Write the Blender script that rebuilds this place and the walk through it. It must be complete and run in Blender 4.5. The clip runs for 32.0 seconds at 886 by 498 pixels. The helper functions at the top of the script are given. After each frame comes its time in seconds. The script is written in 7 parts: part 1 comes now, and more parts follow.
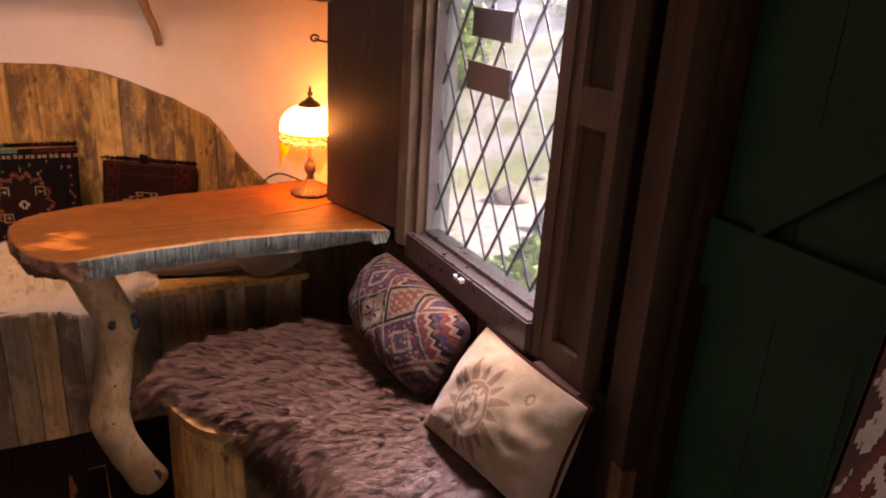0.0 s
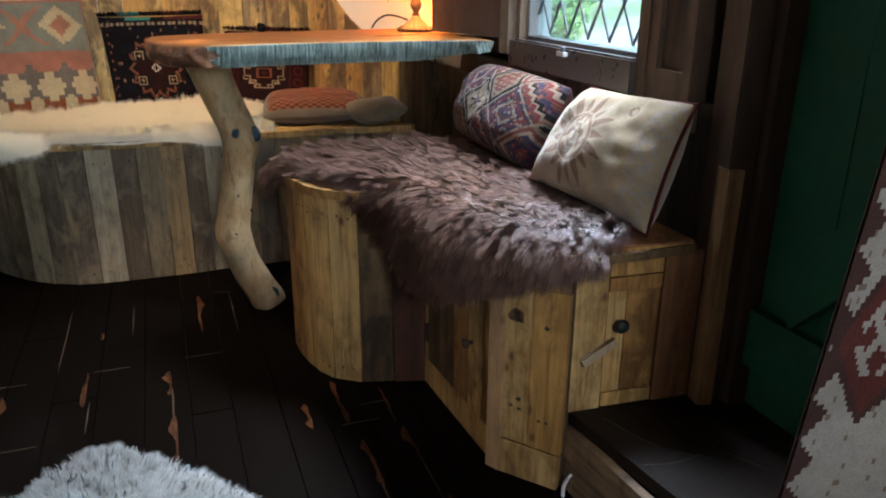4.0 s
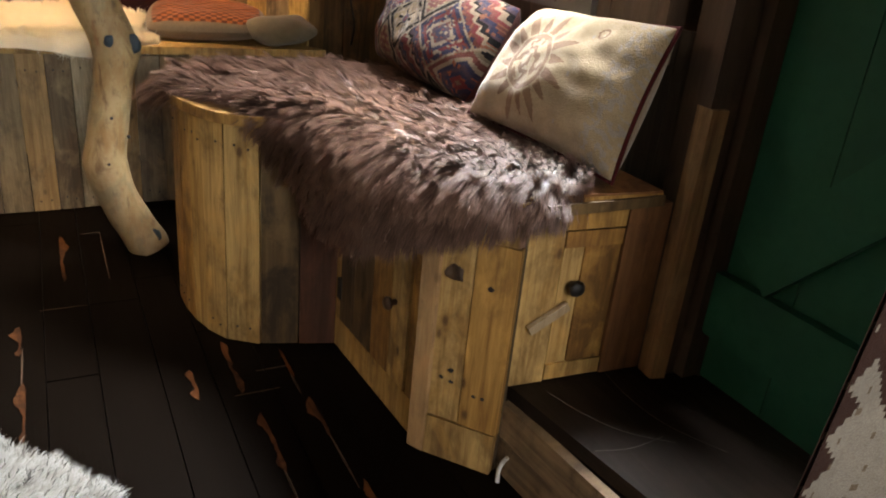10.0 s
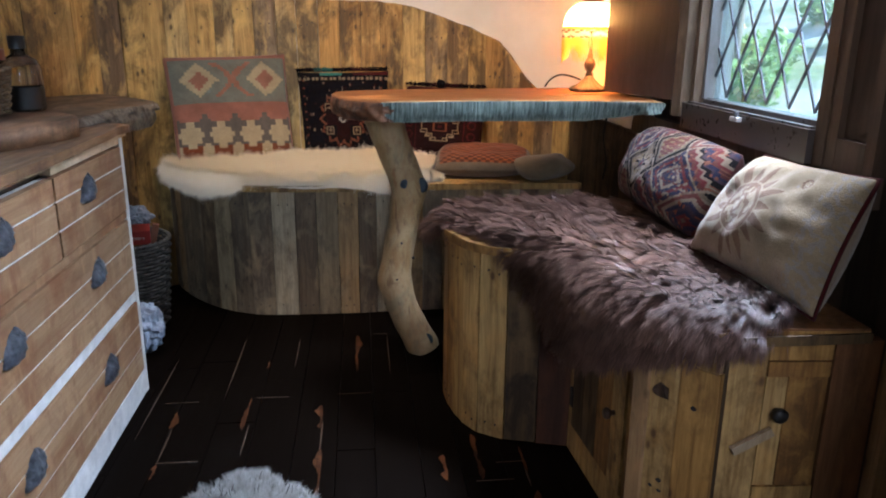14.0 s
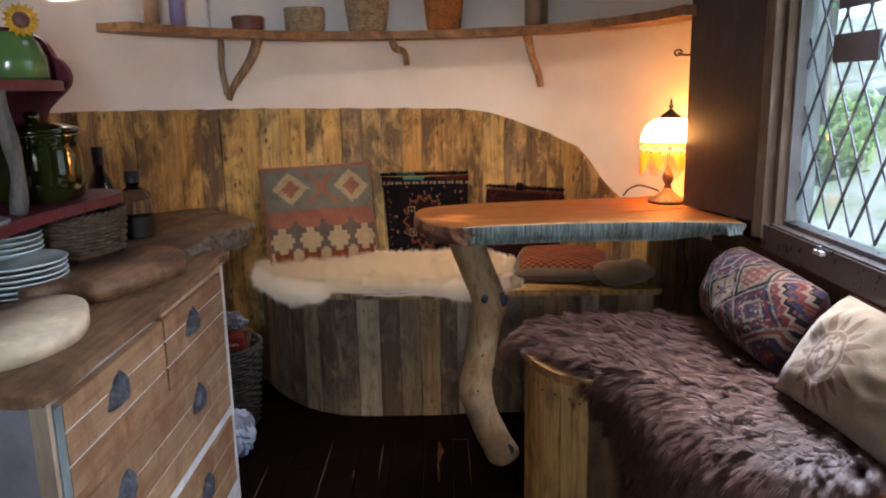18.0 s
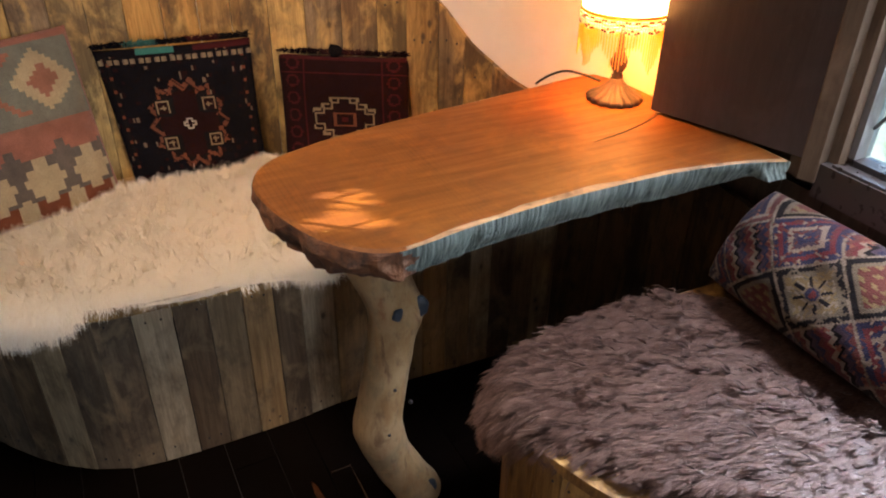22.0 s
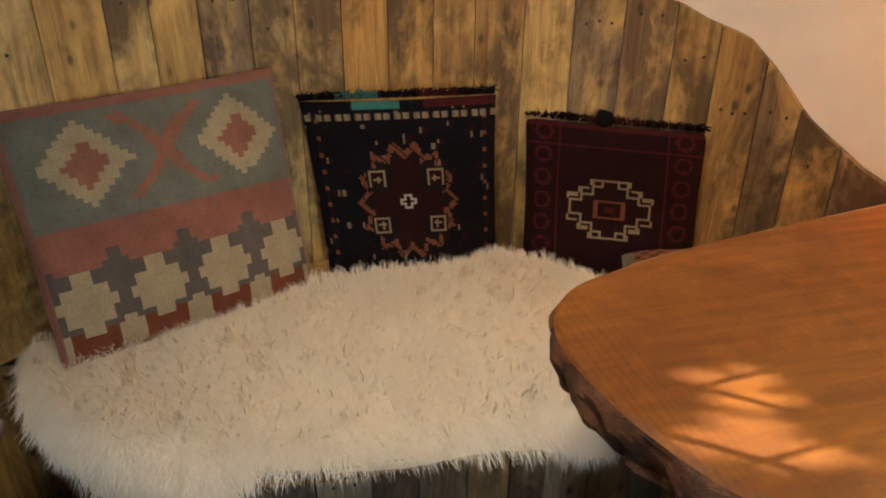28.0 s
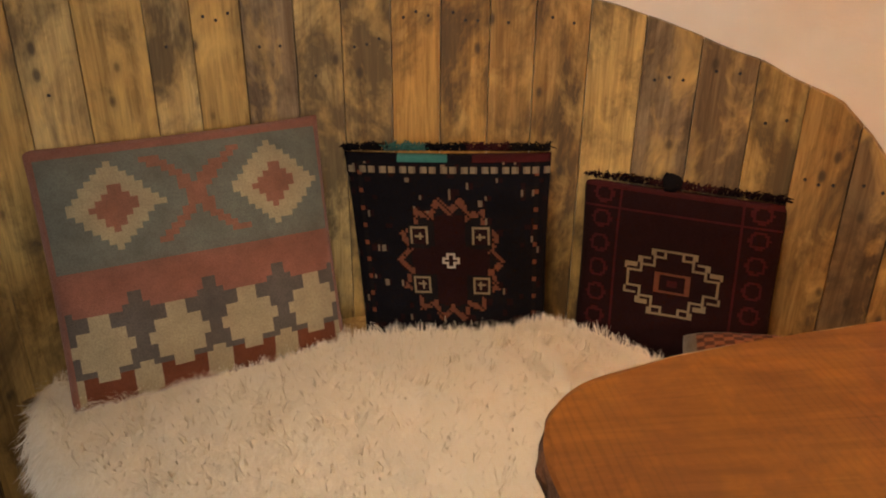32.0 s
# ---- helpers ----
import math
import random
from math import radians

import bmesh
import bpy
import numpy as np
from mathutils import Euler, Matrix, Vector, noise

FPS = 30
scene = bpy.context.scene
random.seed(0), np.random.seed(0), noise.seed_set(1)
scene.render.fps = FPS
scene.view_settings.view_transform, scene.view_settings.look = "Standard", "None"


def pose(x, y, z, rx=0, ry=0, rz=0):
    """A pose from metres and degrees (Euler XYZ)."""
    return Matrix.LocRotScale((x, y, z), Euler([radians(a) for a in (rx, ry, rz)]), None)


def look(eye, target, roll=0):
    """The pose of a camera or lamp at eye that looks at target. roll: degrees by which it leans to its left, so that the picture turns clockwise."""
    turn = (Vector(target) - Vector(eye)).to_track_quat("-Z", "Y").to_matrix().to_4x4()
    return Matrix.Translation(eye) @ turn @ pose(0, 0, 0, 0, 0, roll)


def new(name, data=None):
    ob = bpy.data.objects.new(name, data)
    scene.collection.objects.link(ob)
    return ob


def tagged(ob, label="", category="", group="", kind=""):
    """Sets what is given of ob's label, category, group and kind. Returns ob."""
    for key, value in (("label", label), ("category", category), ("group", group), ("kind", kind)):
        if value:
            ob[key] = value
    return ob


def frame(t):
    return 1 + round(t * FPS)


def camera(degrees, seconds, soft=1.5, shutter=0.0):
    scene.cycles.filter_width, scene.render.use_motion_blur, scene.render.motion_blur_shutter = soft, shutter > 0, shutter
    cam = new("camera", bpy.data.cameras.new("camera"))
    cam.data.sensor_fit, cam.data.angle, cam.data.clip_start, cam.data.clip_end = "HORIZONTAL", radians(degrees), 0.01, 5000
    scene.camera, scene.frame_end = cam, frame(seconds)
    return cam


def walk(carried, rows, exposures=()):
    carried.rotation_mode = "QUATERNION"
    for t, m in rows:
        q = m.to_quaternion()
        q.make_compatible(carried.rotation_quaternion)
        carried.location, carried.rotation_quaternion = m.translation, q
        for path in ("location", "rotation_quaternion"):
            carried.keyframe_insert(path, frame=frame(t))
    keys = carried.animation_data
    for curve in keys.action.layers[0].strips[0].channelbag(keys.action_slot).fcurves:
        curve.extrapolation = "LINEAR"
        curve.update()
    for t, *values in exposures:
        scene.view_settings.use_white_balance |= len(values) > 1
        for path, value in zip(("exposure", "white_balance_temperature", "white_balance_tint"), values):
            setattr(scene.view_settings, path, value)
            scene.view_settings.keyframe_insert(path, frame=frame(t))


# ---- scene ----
cam = camera(61.3, 32.0, soft=2.0)
METRES, EYE, TILT, LEAN, TURN = 5.0, 1.525, 0.0, 0.0, -28.4
ROWS = [
    (0.0, 0.0, 0.0, 0.0, 1.22, -20.45, -3.28),
    (0.5, 0.0103, -0.0004, -0.0099, 4.28, -23.36, -3.51),
    (1.0, 0.0203, -0.0022, -0.023, 7.93, -25.33, -3.1),
    (1.5, 0.0135, 0.0019, -0.0536, 11.09, -25.45, -2.37),
    (2.0, 0.0099, -0.0074, -0.092, 12.77, -22.3, -2.02),
    (2.5, 0.031, -0.0449, -0.0938, 13.51, -20.33, -1.42),
    (4.5, -0.01, -0.045, -0.1096, 5.39, -20.07, -0.71),
    (5.0, -0.0253, -0.029, -0.115, 2.53, -20.6, -2.0),
    (5.5, -0.0331, -0.0163, -0.1221, -0.13, -20.92, -3.61),
    (6.0, -0.0345, -0.0061, -0.128, -1.6, -21.09, -4.95),
    (6.5, -0.0346, 0.002, -0.1325, -2.29, -21.83, -5.99),
    (7.0, -0.0346, 0.0093, -0.1369, -2.27, -22.74, -6.7),
    (7.5, -0.0339, 0.0138, -0.1383, -1.85, -23.76, -7.15),
    (8.0, -0.0319, 0.0165, -0.1401, -1.52, -24.48, -7.36),
    (8.5, -0.0275, 0.0188, -0.1407, -1.08, -24.69, -7.23),
    (9.0, -0.0196, 0.0175, -0.1374, -0.61, -24.42, -6.8),
    (9.5, -0.0142, 0.008, -0.1295, 0.27, -23.93, -6.0),
    (10.0, -0.0116, -0.003, -0.1257, 1.56, -23.37, -5.23),
    (10.5, -0.0049, -0.0194, -0.1177, 4.01, -22.26, -4.24),
    (11.0, 0.0007, -0.0305, -0.1156, 6.46, -20.9, -3.68),
    (11.5, 0.0041, -0.0385, -0.112, 8.97, -19.17, -3.25),
    (12.0, 0.0055, -0.0408, -0.104, 11.51, -17.27, -2.79),
    (12.5, 0.0079, -0.0411, -0.1029, 13.64, -16.55, -2.4),
    (13.0, 0.0112, -0.041, -0.1032, 16.54, -16.3, -1.7),
    (13.5, 0.0147, -0.0419, -0.1027, 19.44, -16.31, -1.05),
    (14.0, 0.0154, -0.0464, -0.1015, 22.27, -16.16, -0.49),
    (14.5, 0.0152, -0.0484, -0.0976, 25.09, -15.64, -0.14),
    (15.0, 0.0152, -0.0499, -0.0957, 28.15, -15.0, 0.14),
    (15.5, 0.0133, -0.047, -0.095, 30.85, -14.4, 0.14),
    (17.5, 0.0228, -0.0537, -0.0743, 31.06, -11.91, 0.82),
    (18.0, 0.0154, -0.0495, -0.062, 28.05, -11.97, 1.07),
    (18.5, -0.0185, -0.0094, -0.0587, 25.27, -13.71, 1.2),
    (19.0, -0.0433, 0.0283, -0.0362, 23.32, -16.75, 1.33),
    (19.5, -0.0483, 0.0377, -0.0099, 21.19, -21.67, 1.14),
    (20.0, -0.0581, 0.0429, -0.0029, 18.29, -25.48, 0.77),
    (20.5, -0.0889, 0.0626, -0.0078, 14.11, -28.13, -0.02),
    (21.0, -0.1219, 0.0882, -0.0144, 9.22, -29.85, -0.79),
    (21.5, -0.1383, 0.1177, -0.02, 5.73, -30.99, -0.69),
    (22.0, -0.1571, 0.135, -0.0198, 1.38, -31.79, -0.87),
    (22.5, -0.1739, 0.1419, -0.0242, -2.24, -31.93, -1.16),
    (23.0, -0.1841, 0.1439, -0.0313, -4.91, -31.44, -1.77),
    (23.5, -0.1872, 0.145, -0.0403, -6.48, -30.49, -2.73),
    (24.0, -0.1875, 0.1473, -0.0521, -7.02, -29.31, -3.47),
    (24.5, -0.189, 0.1528, -0.057, -6.82, -27.58, -3.76),
    (25.0, -0.1854, 0.1623, -0.0586, -4.99, -24.71, -3.61),
    (25.5, -0.1731, 0.18, -0.0603, -1.09, -23.17, -3.2),
    (26.0, -0.164, 0.1966, -0.059, 4.3, -21.62, -2.58),
    (26.5, -0.1639, 0.2058, -0.0523, 11.19, -21.0, -2.11),
]
LATE = [
    (28.5, (-0.4749, 1.6039, 1.2628), (-0.2555, 2.4360, 0.7534), 1.12),
    (29.0, (-0.5008, 1.6040, 1.2490), (-0.2714, 2.3996, 0.6882), 1.57),
    (29.5, (-0.4975, 1.6066, 1.2244), (-0.2614, 2.3779, 0.6334), 2.16),
    (30.0, (-0.4844, 1.5993, 1.2181), (-0.2439, 2.3660, 0.6228), 2.19),
    (30.5, (-0.4607, 1.5933, 1.2247), (-0.2173, 2.3730, 0.6479), 2.11),
    (31.0, (-0.4289, 1.5992, 1.2381), (-0.2016, 2.4092, 0.6976), 1.50),
    (31.5, (-0.3783, 1.6028, 1.2571), (-0.1940, 2.4568, 0.7707), 1.11),
    (32.0, (-0.2721, 1.6349, 1.2505), (-0.1696, 2.5437, 0.8461), 0.45),
]
NUDGE = {28.5: 0.025, 29.0: 0.045, 29.5: 0.045, 30.0: 0.045, 30.5: 0.04, 31.0: 0.03, 31.5: 0.015, 32.0: 0.006}


def swung(eye, target, step):
    """The eye a step to its left, turned so that what lies 1.4 m ahead keeps its place."""
    e, d = Vector(eye), (Vector(target) - Vector(eye)).normalized()
    far, left = e + d * 1.4, Vector((-d.y, d.x, 0)).normalized()
    return e + left * step, far


walk(cam, [(t, pose(0, 0, EYE, TILT, LEAN, TURN) @ pose(METRES * x, METRES * y, METRES * z, 90 + pitch, roll, yaw)) for t, x, y, z, yaw, pitch, roll in ROWS]
     + [(t, look(*swung(eye, target, NUDGE[t]), roll)) for t, eye, target, roll in LATE],
     exposures=[(0, 1.9, 10200, 64), (1.0, 1.92, 7600, 30), (2.5, 2.6, 6700, 16), (4.5, 2.65, 6500, 14), (5.0, 2.7, 6600, 15), (6.0, 3.15, 8000, 20), (10, 3.12, 8500, 18), (13, 2.48, 6300, 20), (15.5, 2.36, 6200, 21), (17.5, 2.12, 6700, 25), (19, 2.15, 7400, 36), (20.5, 2.15, 7300, 44), (22, 2.25, 7200, 28), (23, 2.32, 6300, 15), (24, 2.38, 5900, 14), (25, 2.2, 7300, 20), (26, 1.95, 8900, 27), (28.5, 1.92, 6600, 15), (30.5, 1.9, 7100, 18), (32, 1.95, 7700, 24)])

# ---- light ----
SUN_FROM = Vector((1.6, -0.62, 1.20)).normalized()
world = bpy.data.worlds.new("sky")
scene.world = world
world.use_nodes = True
wn = world.node_tree
sky = wn.nodes.new("ShaderNodeTexSky")
sky.sky_type, sky.sun_disc = "NISHITA", False
sky.sun_elevation = math.asin(SUN_FROM.z)
sky.sun_rotation = math.atan2(SUN_FROM.x, SUN_FROM.y)
wn.nodes["Background"].inputs["Strength"].default_value = 0.15
wn.links.new(sky.outputs[0], wn.nodes["Background"].inputs["Color"])
sun = new("sun", bpy.data.lights.new("sun", "SUN"))
sun.data.energy, sun.data.angle, sun.data.color = 5.0, radians(0.3), (1.0, 0.96, 0.90)
sun.rotation_euler = SUN_FROM.to_track_quat("Z", "Y").to_euler()


def area(name, eye, target, w, h, watts, color):
    ob = new(name, bpy.data.lights.new(name, "AREA"))
    ob.data.shape, ob.data.size, ob.data.size_y = "RECTANGLE", w, h
    ob.data.energy, ob.data.color = watts, color
    ob.matrix_world = look(eye, target)
    return ob


# daylight in the rear window's opening and in the side window
rear_sky = area("rear_window_daylight", (0.27, -1.22, 1.40), (0.88, 0.95, 0.35), 0.50, 0.8, 0.44, (0.86, 0.94, 1.0))
rear_sky.data.spread = radians(60)
rear_left = area("rear_window_daylight", (-0.16, -1.22, 1.45), (-0.92, 2.20, 1.25), 0.34, 0.8, 0.72, (0.60, 0.82, 1.0))
rear_left.data.spread = radians(54)
side_sky = area("side_window_daylight", (0.955, 1.36, 1.74), (0.47, 1.02, 0.50), 0.46, 0.32, 8.2, (0.65, 0.81, 1.0))
side_sky.data.spread = radians(98)
# added fill lamp overhead, brightens seats and fleece; no roof opening is known
roof_fill = area("roof_fill_lamp", (-0.42, 1.95, 2.20), (0.02, 2.54, 0.5), 0.42, 0.42, 1.2, (1.0, 0.90, 0.74))
roof_fill.data.spread = radians(74)
bulb = new("lamp_bulb", bpy.data.lights.new("lamp_bulb", "POINT"))
bulb.data.energy, bulb.data.color, bulb.data.shadow_soft_size = 0.42, (1.0, 0.48, 0.13), 0.03
bulb.location = (0.706, 2.215, 1.02)

# ---- materials ----
def nodes_of(name):
    m = bpy.data.materials.new(name)
    m.use_nodes = True
    return m, m.node_tree.nodes, m.node_tree.links, m.node_tree.nodes["Principled BSDF"]


def coords(n, l, scale, spread=31.0, kind="Object"):
    """Object coordinates, shifted by a random amount for each object, and scaled."""
    tc, info, add, mp = n.new("ShaderNodeTexCoord"), n.new("ShaderNodeObjectInfo"), n.new("ShaderNodeVectorMath"), n.new("ShaderNodeMapping")
    mul = n.new("ShaderNodeMath")
    mul.operation = "MULTIPLY"
    mul.inputs[1].default_value = spread
    l.new(info.outputs["Random"], mul.inputs[0])
    l.new(tc.outputs[kind], add.inputs[0])
    l.new(mul.outputs[0], add.inputs[1])
    l.new(add.outputs[0], mp.inputs["Vector"])
    mp.inputs["Scale"].default_value = scale
    return mp.outputs[0], info.outputs["Random"]


def noise_node(n, l, vec, scale, detail=5.0, rough=0.6, dist=0.0):
    t = n.new("ShaderNodeTexNoise")
    t.inputs["Scale"].default_value, t.inputs["Detail"].default_value = scale, detail
    t.inputs["Roughness"].default_value, t.inputs["Distortion"].default_value = rough, dist
    l.new(vec, t.inputs["Vector"])
    return t.outputs[0]


def ramp(n, l, fac, stops, mode="LINEAR"):
    r = n.new("ShaderNodeValToRGB")
    r.color_ramp.interpolation = mode
    while len(r.color_ramp.elements) < len(stops):
        r.color_ramp.elements.new(0.5)
    for e, (p, c) in zip(r.color_ramp.elements, stops):
        e.position, e.color = p, (*(c if isinstance(c, tuple) else (c, c, c)), 1)
    l.new(fac, r.inputs[0])
    return r.outputs[0]


def mix(n, l, fac, a, b, mode="MIX"):
    m = n.new("ShaderNodeMix")
    m.data_type, m.blend_type = "RGBA", mode
    for key, v in ((0, fac), (6, a), (7, b)):
        if isinstance(v, (int, float)):
            m.inputs[key].default_value = v
        elif isinstance(v, tuple):
            m.inputs[key].default_value = (*v, 1)
        else:
            l.new(v, m.inputs[key])
    return m.outputs[2]


def bump(n, l, height, bsdf, strength, dist=0.01):
    b = n.new("ShaderNodeBump")
    b.inputs["Strength"].default_value, b.inputs["Distance"].default_value = strength, dist
    l.new(height, b.inputs["Height"])
    l.new(b.outputs[0], bsdf.inputs["Normal"])


def wood(name, tones, scale=(26, 26, 2.0), rough=0.55, dark=0.55, stain=(0.035, 0.022, 0.012), stain_amt=0.6, knots=0.0, relief=0.35, spread=31.0, gloss=0.35, streaks=1.0, patch=7.0):
    """Sawn wood: a tone for each board, grain along the short axis of scale, streaks, stains, rubbed places and knots."""
    m, n, l, b = nodes_of(name)
    vec, rand = coords(n, l, scale, spread)
    broad, _ = coords(n, l, tuple(v * 0.30 for v in scale), spread + 7)
    plain, _ = coords(n, l, (1, 1, 0.55), spread)
    tone = ramp(n, l, rand, [(i / len(tones), c) for i, c in enumerate(tones)], "CONSTANT")
    grain = noise_node(n, l, vec, 1.6, 7, 0.65, 0.8)
    fine = noise_node(n, l, vec, 7.0, 4, 0.7)
    streak = noise_node(n, l, broad, 1.5, 5, 0.6, 1.2)
    col = mix(n, l, dark, tone, ramp(n, l, grain, [(0.34, (0.30, 0.22, 0.16)), (0.60, 1.0)]), "MULTIPLY")
    col = mix(n, l, ramp(n, l, streak, [(0.54, 0.0), (0.68, stain_amt * streaks)]), col, stain)
    col = mix(n, l, ramp(n, l, fine, [(0.3, 0.30), (0.6, 0.0)]), col, stain)
    blot = noise_node(n, l, plain, patch, 6, 0.72, 0.4)
    col = mix(n, l, ramp(n, l, blot, [(0.47, 0.0), (0.60, stain_amt)]), col, stain)
    pale = noise_node(n, l, plain, 12.0, 5, 0.65, 0.5)
    col = mix(n, l, ramp(n, l, pale, [(0.52, 0.0), (0.70, 0.55)]), col, tuple(min(1, c * 1.45) for c in tones[0]))
    if knots:
        v = n.new("ShaderNodeTexVoronoi")
        v.inputs["Scale"].default_value = 19.0
        l.new(plain, v.inputs["Vector"])
        col = mix(n, l, ramp(n, l, v.outputs["Distance"], [(0.06, knots), (0.10, knots * 0.7), (0.14, knots * 0.22), (0.26, 0.0)]), col, stain)
    l.new(col, b.inputs["Base Color"])
    l.new(ramp(n, l, grain, [(0.2, rough + 0.15), (0.8, rough - 0.1)]), b.inputs["Roughness"])
    b.inputs["Specular IOR Level"].default_value = gloss
    bump(n, l, grain, b, relief, 0.004)
    return m


def plain_mat(name, color, rough=0.5, metal=0.0, vary=0.25, scale=9.0, relief=0.15, coat=0.0, spec=0.5, sub=0.0):
    """A painted, ceramic, stone or metal surface with broad and fine unevenness."""
    m, n, l, b = nodes_of(name)
    vec, _ = coords(n, l, (1, 1, 1))
    big, fine = noise_node(n, l, vec, scale, 4), noise_node(n, l, vec, scale * 9, 5)
    col = mix(n, l, ramp(n, l, big, [(0.35, 0.0), (0.7, 1.0)]), tuple(c * (1 - vary) for c in color), tuple(min(1, c * (1 + vary * 0.5)) for c in color))
    col = mix(n, l, ramp(n, l, fine, [(0.55, 0.0), (0.75, vary)]), col, tuple(c * 0.5 for c in color))
    l.new(col, b.inputs["Base Color"])
    l.new(ramp(n, l, fine, [(0.2, max(0.03, rough - 0.08)), (0.8, min(1, rough + 0.1))]), b.inputs["Roughness"])
    b.inputs["Metallic"].default_value, b.inputs["Coat Weight"].default_value = metal, coat
    b.inputs["Specular IOR Level"].default_value = spec
    if relief:
        bump(n, l, fine, b, relief, 0.003)
    return m


def fabric(name, color, weave=420.0, vary=0.3):
    m, n, l, b = nodes_of(name)
    vec, _ = coords(n, l, (1, 1, 1))
    w = n.new("ShaderNodeTexVoronoi")
    w.inputs["Scale"].default_value = weave
    l.new(vec, w.inputs["Vector"])
    big = noise_node(n, l, vec, 14, 5, 0.7)
    col = mix(n, l, ramp(n, l, big, [(0.3, 0.0), (0.75, 1.0)]), tuple(c * (1 - vary) for c in color), tuple(min(1, c * (1 + vary * 0.6)) for c in color))
    col = mix(n, l, ramp(n, l, w.outputs["Distance"], [(0.0, 0.0), (0.8, 0.45)]), col, tuple(c * 0.4 for c in color))
    l.new(col, b.inputs["Base Color"])
    b.inputs["Roughness"].default_value, b.inputs["Sheen Weight"].default_value = 0.92, min(0.25, sum(color) * 0.4)
    b.inputs["Specular IOR Level"].default_value = 0.1
    bump(n, l, w.outputs["Distance"], b, 0.5, 0.002)
    return m


def fleece(name, root, dark, light, through_share, rough=0.6, sheen=0.25):
    """Wool: each fibre of its own tone, darker at its root and paler towards its tip; part of the light shines through.
    """
    m, n, l, b = nodes_of(name)
    g, at = n.new("ShaderNodeNewGeometry"), n.new("ShaderNodeAttribute")
    at.attribute_name = "along"
    vec, _ = coords(n, l, (1, 1, 1))
    big = noise_node(n, l, vec, 9, 4)
    a = ramp(n, l, g.outputs["Random Per Island"], [(0.0, dark), (1.0, light)])
    col = mix(n, l, ramp(n, l, big, [(0.40, 0.0), (0.65, 0.5)]), a, light)
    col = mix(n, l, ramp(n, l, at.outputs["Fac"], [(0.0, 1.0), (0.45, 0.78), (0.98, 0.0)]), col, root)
    l.new(col, b.inputs["Base Color"])
    b.inputs["Roughness"].default_value = rough
    b.inputs["Specular IOR Level"].default_value = sheen
    tr, ms = n.new("ShaderNodeBsdfTranslucent"), n.new("ShaderNodeMixShader")
    l.new(col, tr.inputs["Color"])
    ms.inputs[0].default_value = through_share
    l.new(b.outputs[0], ms.inputs[1])
    l.new(tr.outputs[0], ms.inputs[2])
    l.new(ms.outputs[0], n["Material Output"].inputs["Surface"])
    return m


def glow(name, color, strength):
    m, n, l, b = nodes_of(name)
    b.inputs["Base Color"].default_value = (*color, 1)
    b.inputs["Emission Color"].default_value = (*color, 1)
    b.inputs["Emission Strength"].default_value = strength
    b.inputs["Roughness"].default_value = 0.3
    return m


def glassy(name, color=(1, 1, 1), rough=0.0, ior=1.45):
    m, n, l, b = nodes_of(name)
    b.inputs["Base Color"].default_value = (*color, 1)
    b.inputs["Transmission Weight"].default_value, b.inputs["Roughness"].default_value, b.inputs["IOR"].default_value = 1.0, rough, ior
    return m


def hazy_glass():
    """Old window glass; cyan tint and scattering film paint in the glare and haze."""
    m, n, l, b = nodes_of("veiled_window_glass")
    b.inputs["Base Color"].default_value = (0.58, 0.88, 1.0, 1)
    b.inputs["Transmission Weight"].default_value, b.inputs["Roughness"].default_value, b.inputs["IOR"].default_value = 1.0, 0.0, 1.45
    vec, _ = coords(n, l, (1, 1, 1), 0.0)
    veil = noise_node(n, l, vec, 7, 5, 0.6)
    tr, ms = n.new("ShaderNodeBsdfTranslucent"), n.new("ShaderNodeMixShader")
    tr.inputs["Color"].default_value = (0.82, 0.95, 1.0, 1)
    l.new(ramp(n, l, veil, [(0.3, 0.012), (0.75, 0.05)]), ms.inputs[0])
    l.new(b.outputs[0], ms.inputs[1])
    l.new(tr.outputs[0], ms.inputs[2])
    l.new(ms.outputs[0], n["Material Output"].inputs["Surface"])
    return m


PALLET = [(0.60, 0.37, 0.115), (0.24, 0.150, 0.068), (0.70, 0.48, 0.185), (0.45, 0.255, 0.078), (0.33, 0.225, 0.118), (0.62, 0.335, 0.088), (0.19, 0.118, 0.062), (0.66, 0.43, 0.15), (0.29, 0.19, 0.098), (0.53, 0.295, 0.088)]
GREYED = [(0.345, 0.240, 0.130), (0.53, 0.395, 0.225), (0.200, 0.130, 0.072), (0.50, 0.300, 0.128), (0.57, 0.445, 0.28), (0.270, 0.195, 0.120), (0.40, 0.315, 0.205)]
PINE = [(0.44, 0.235, 0.066), (0.54, 0.325, 0.11), (0.36, 0.175, 0.047), (0.57, 0.36, 0.135)]
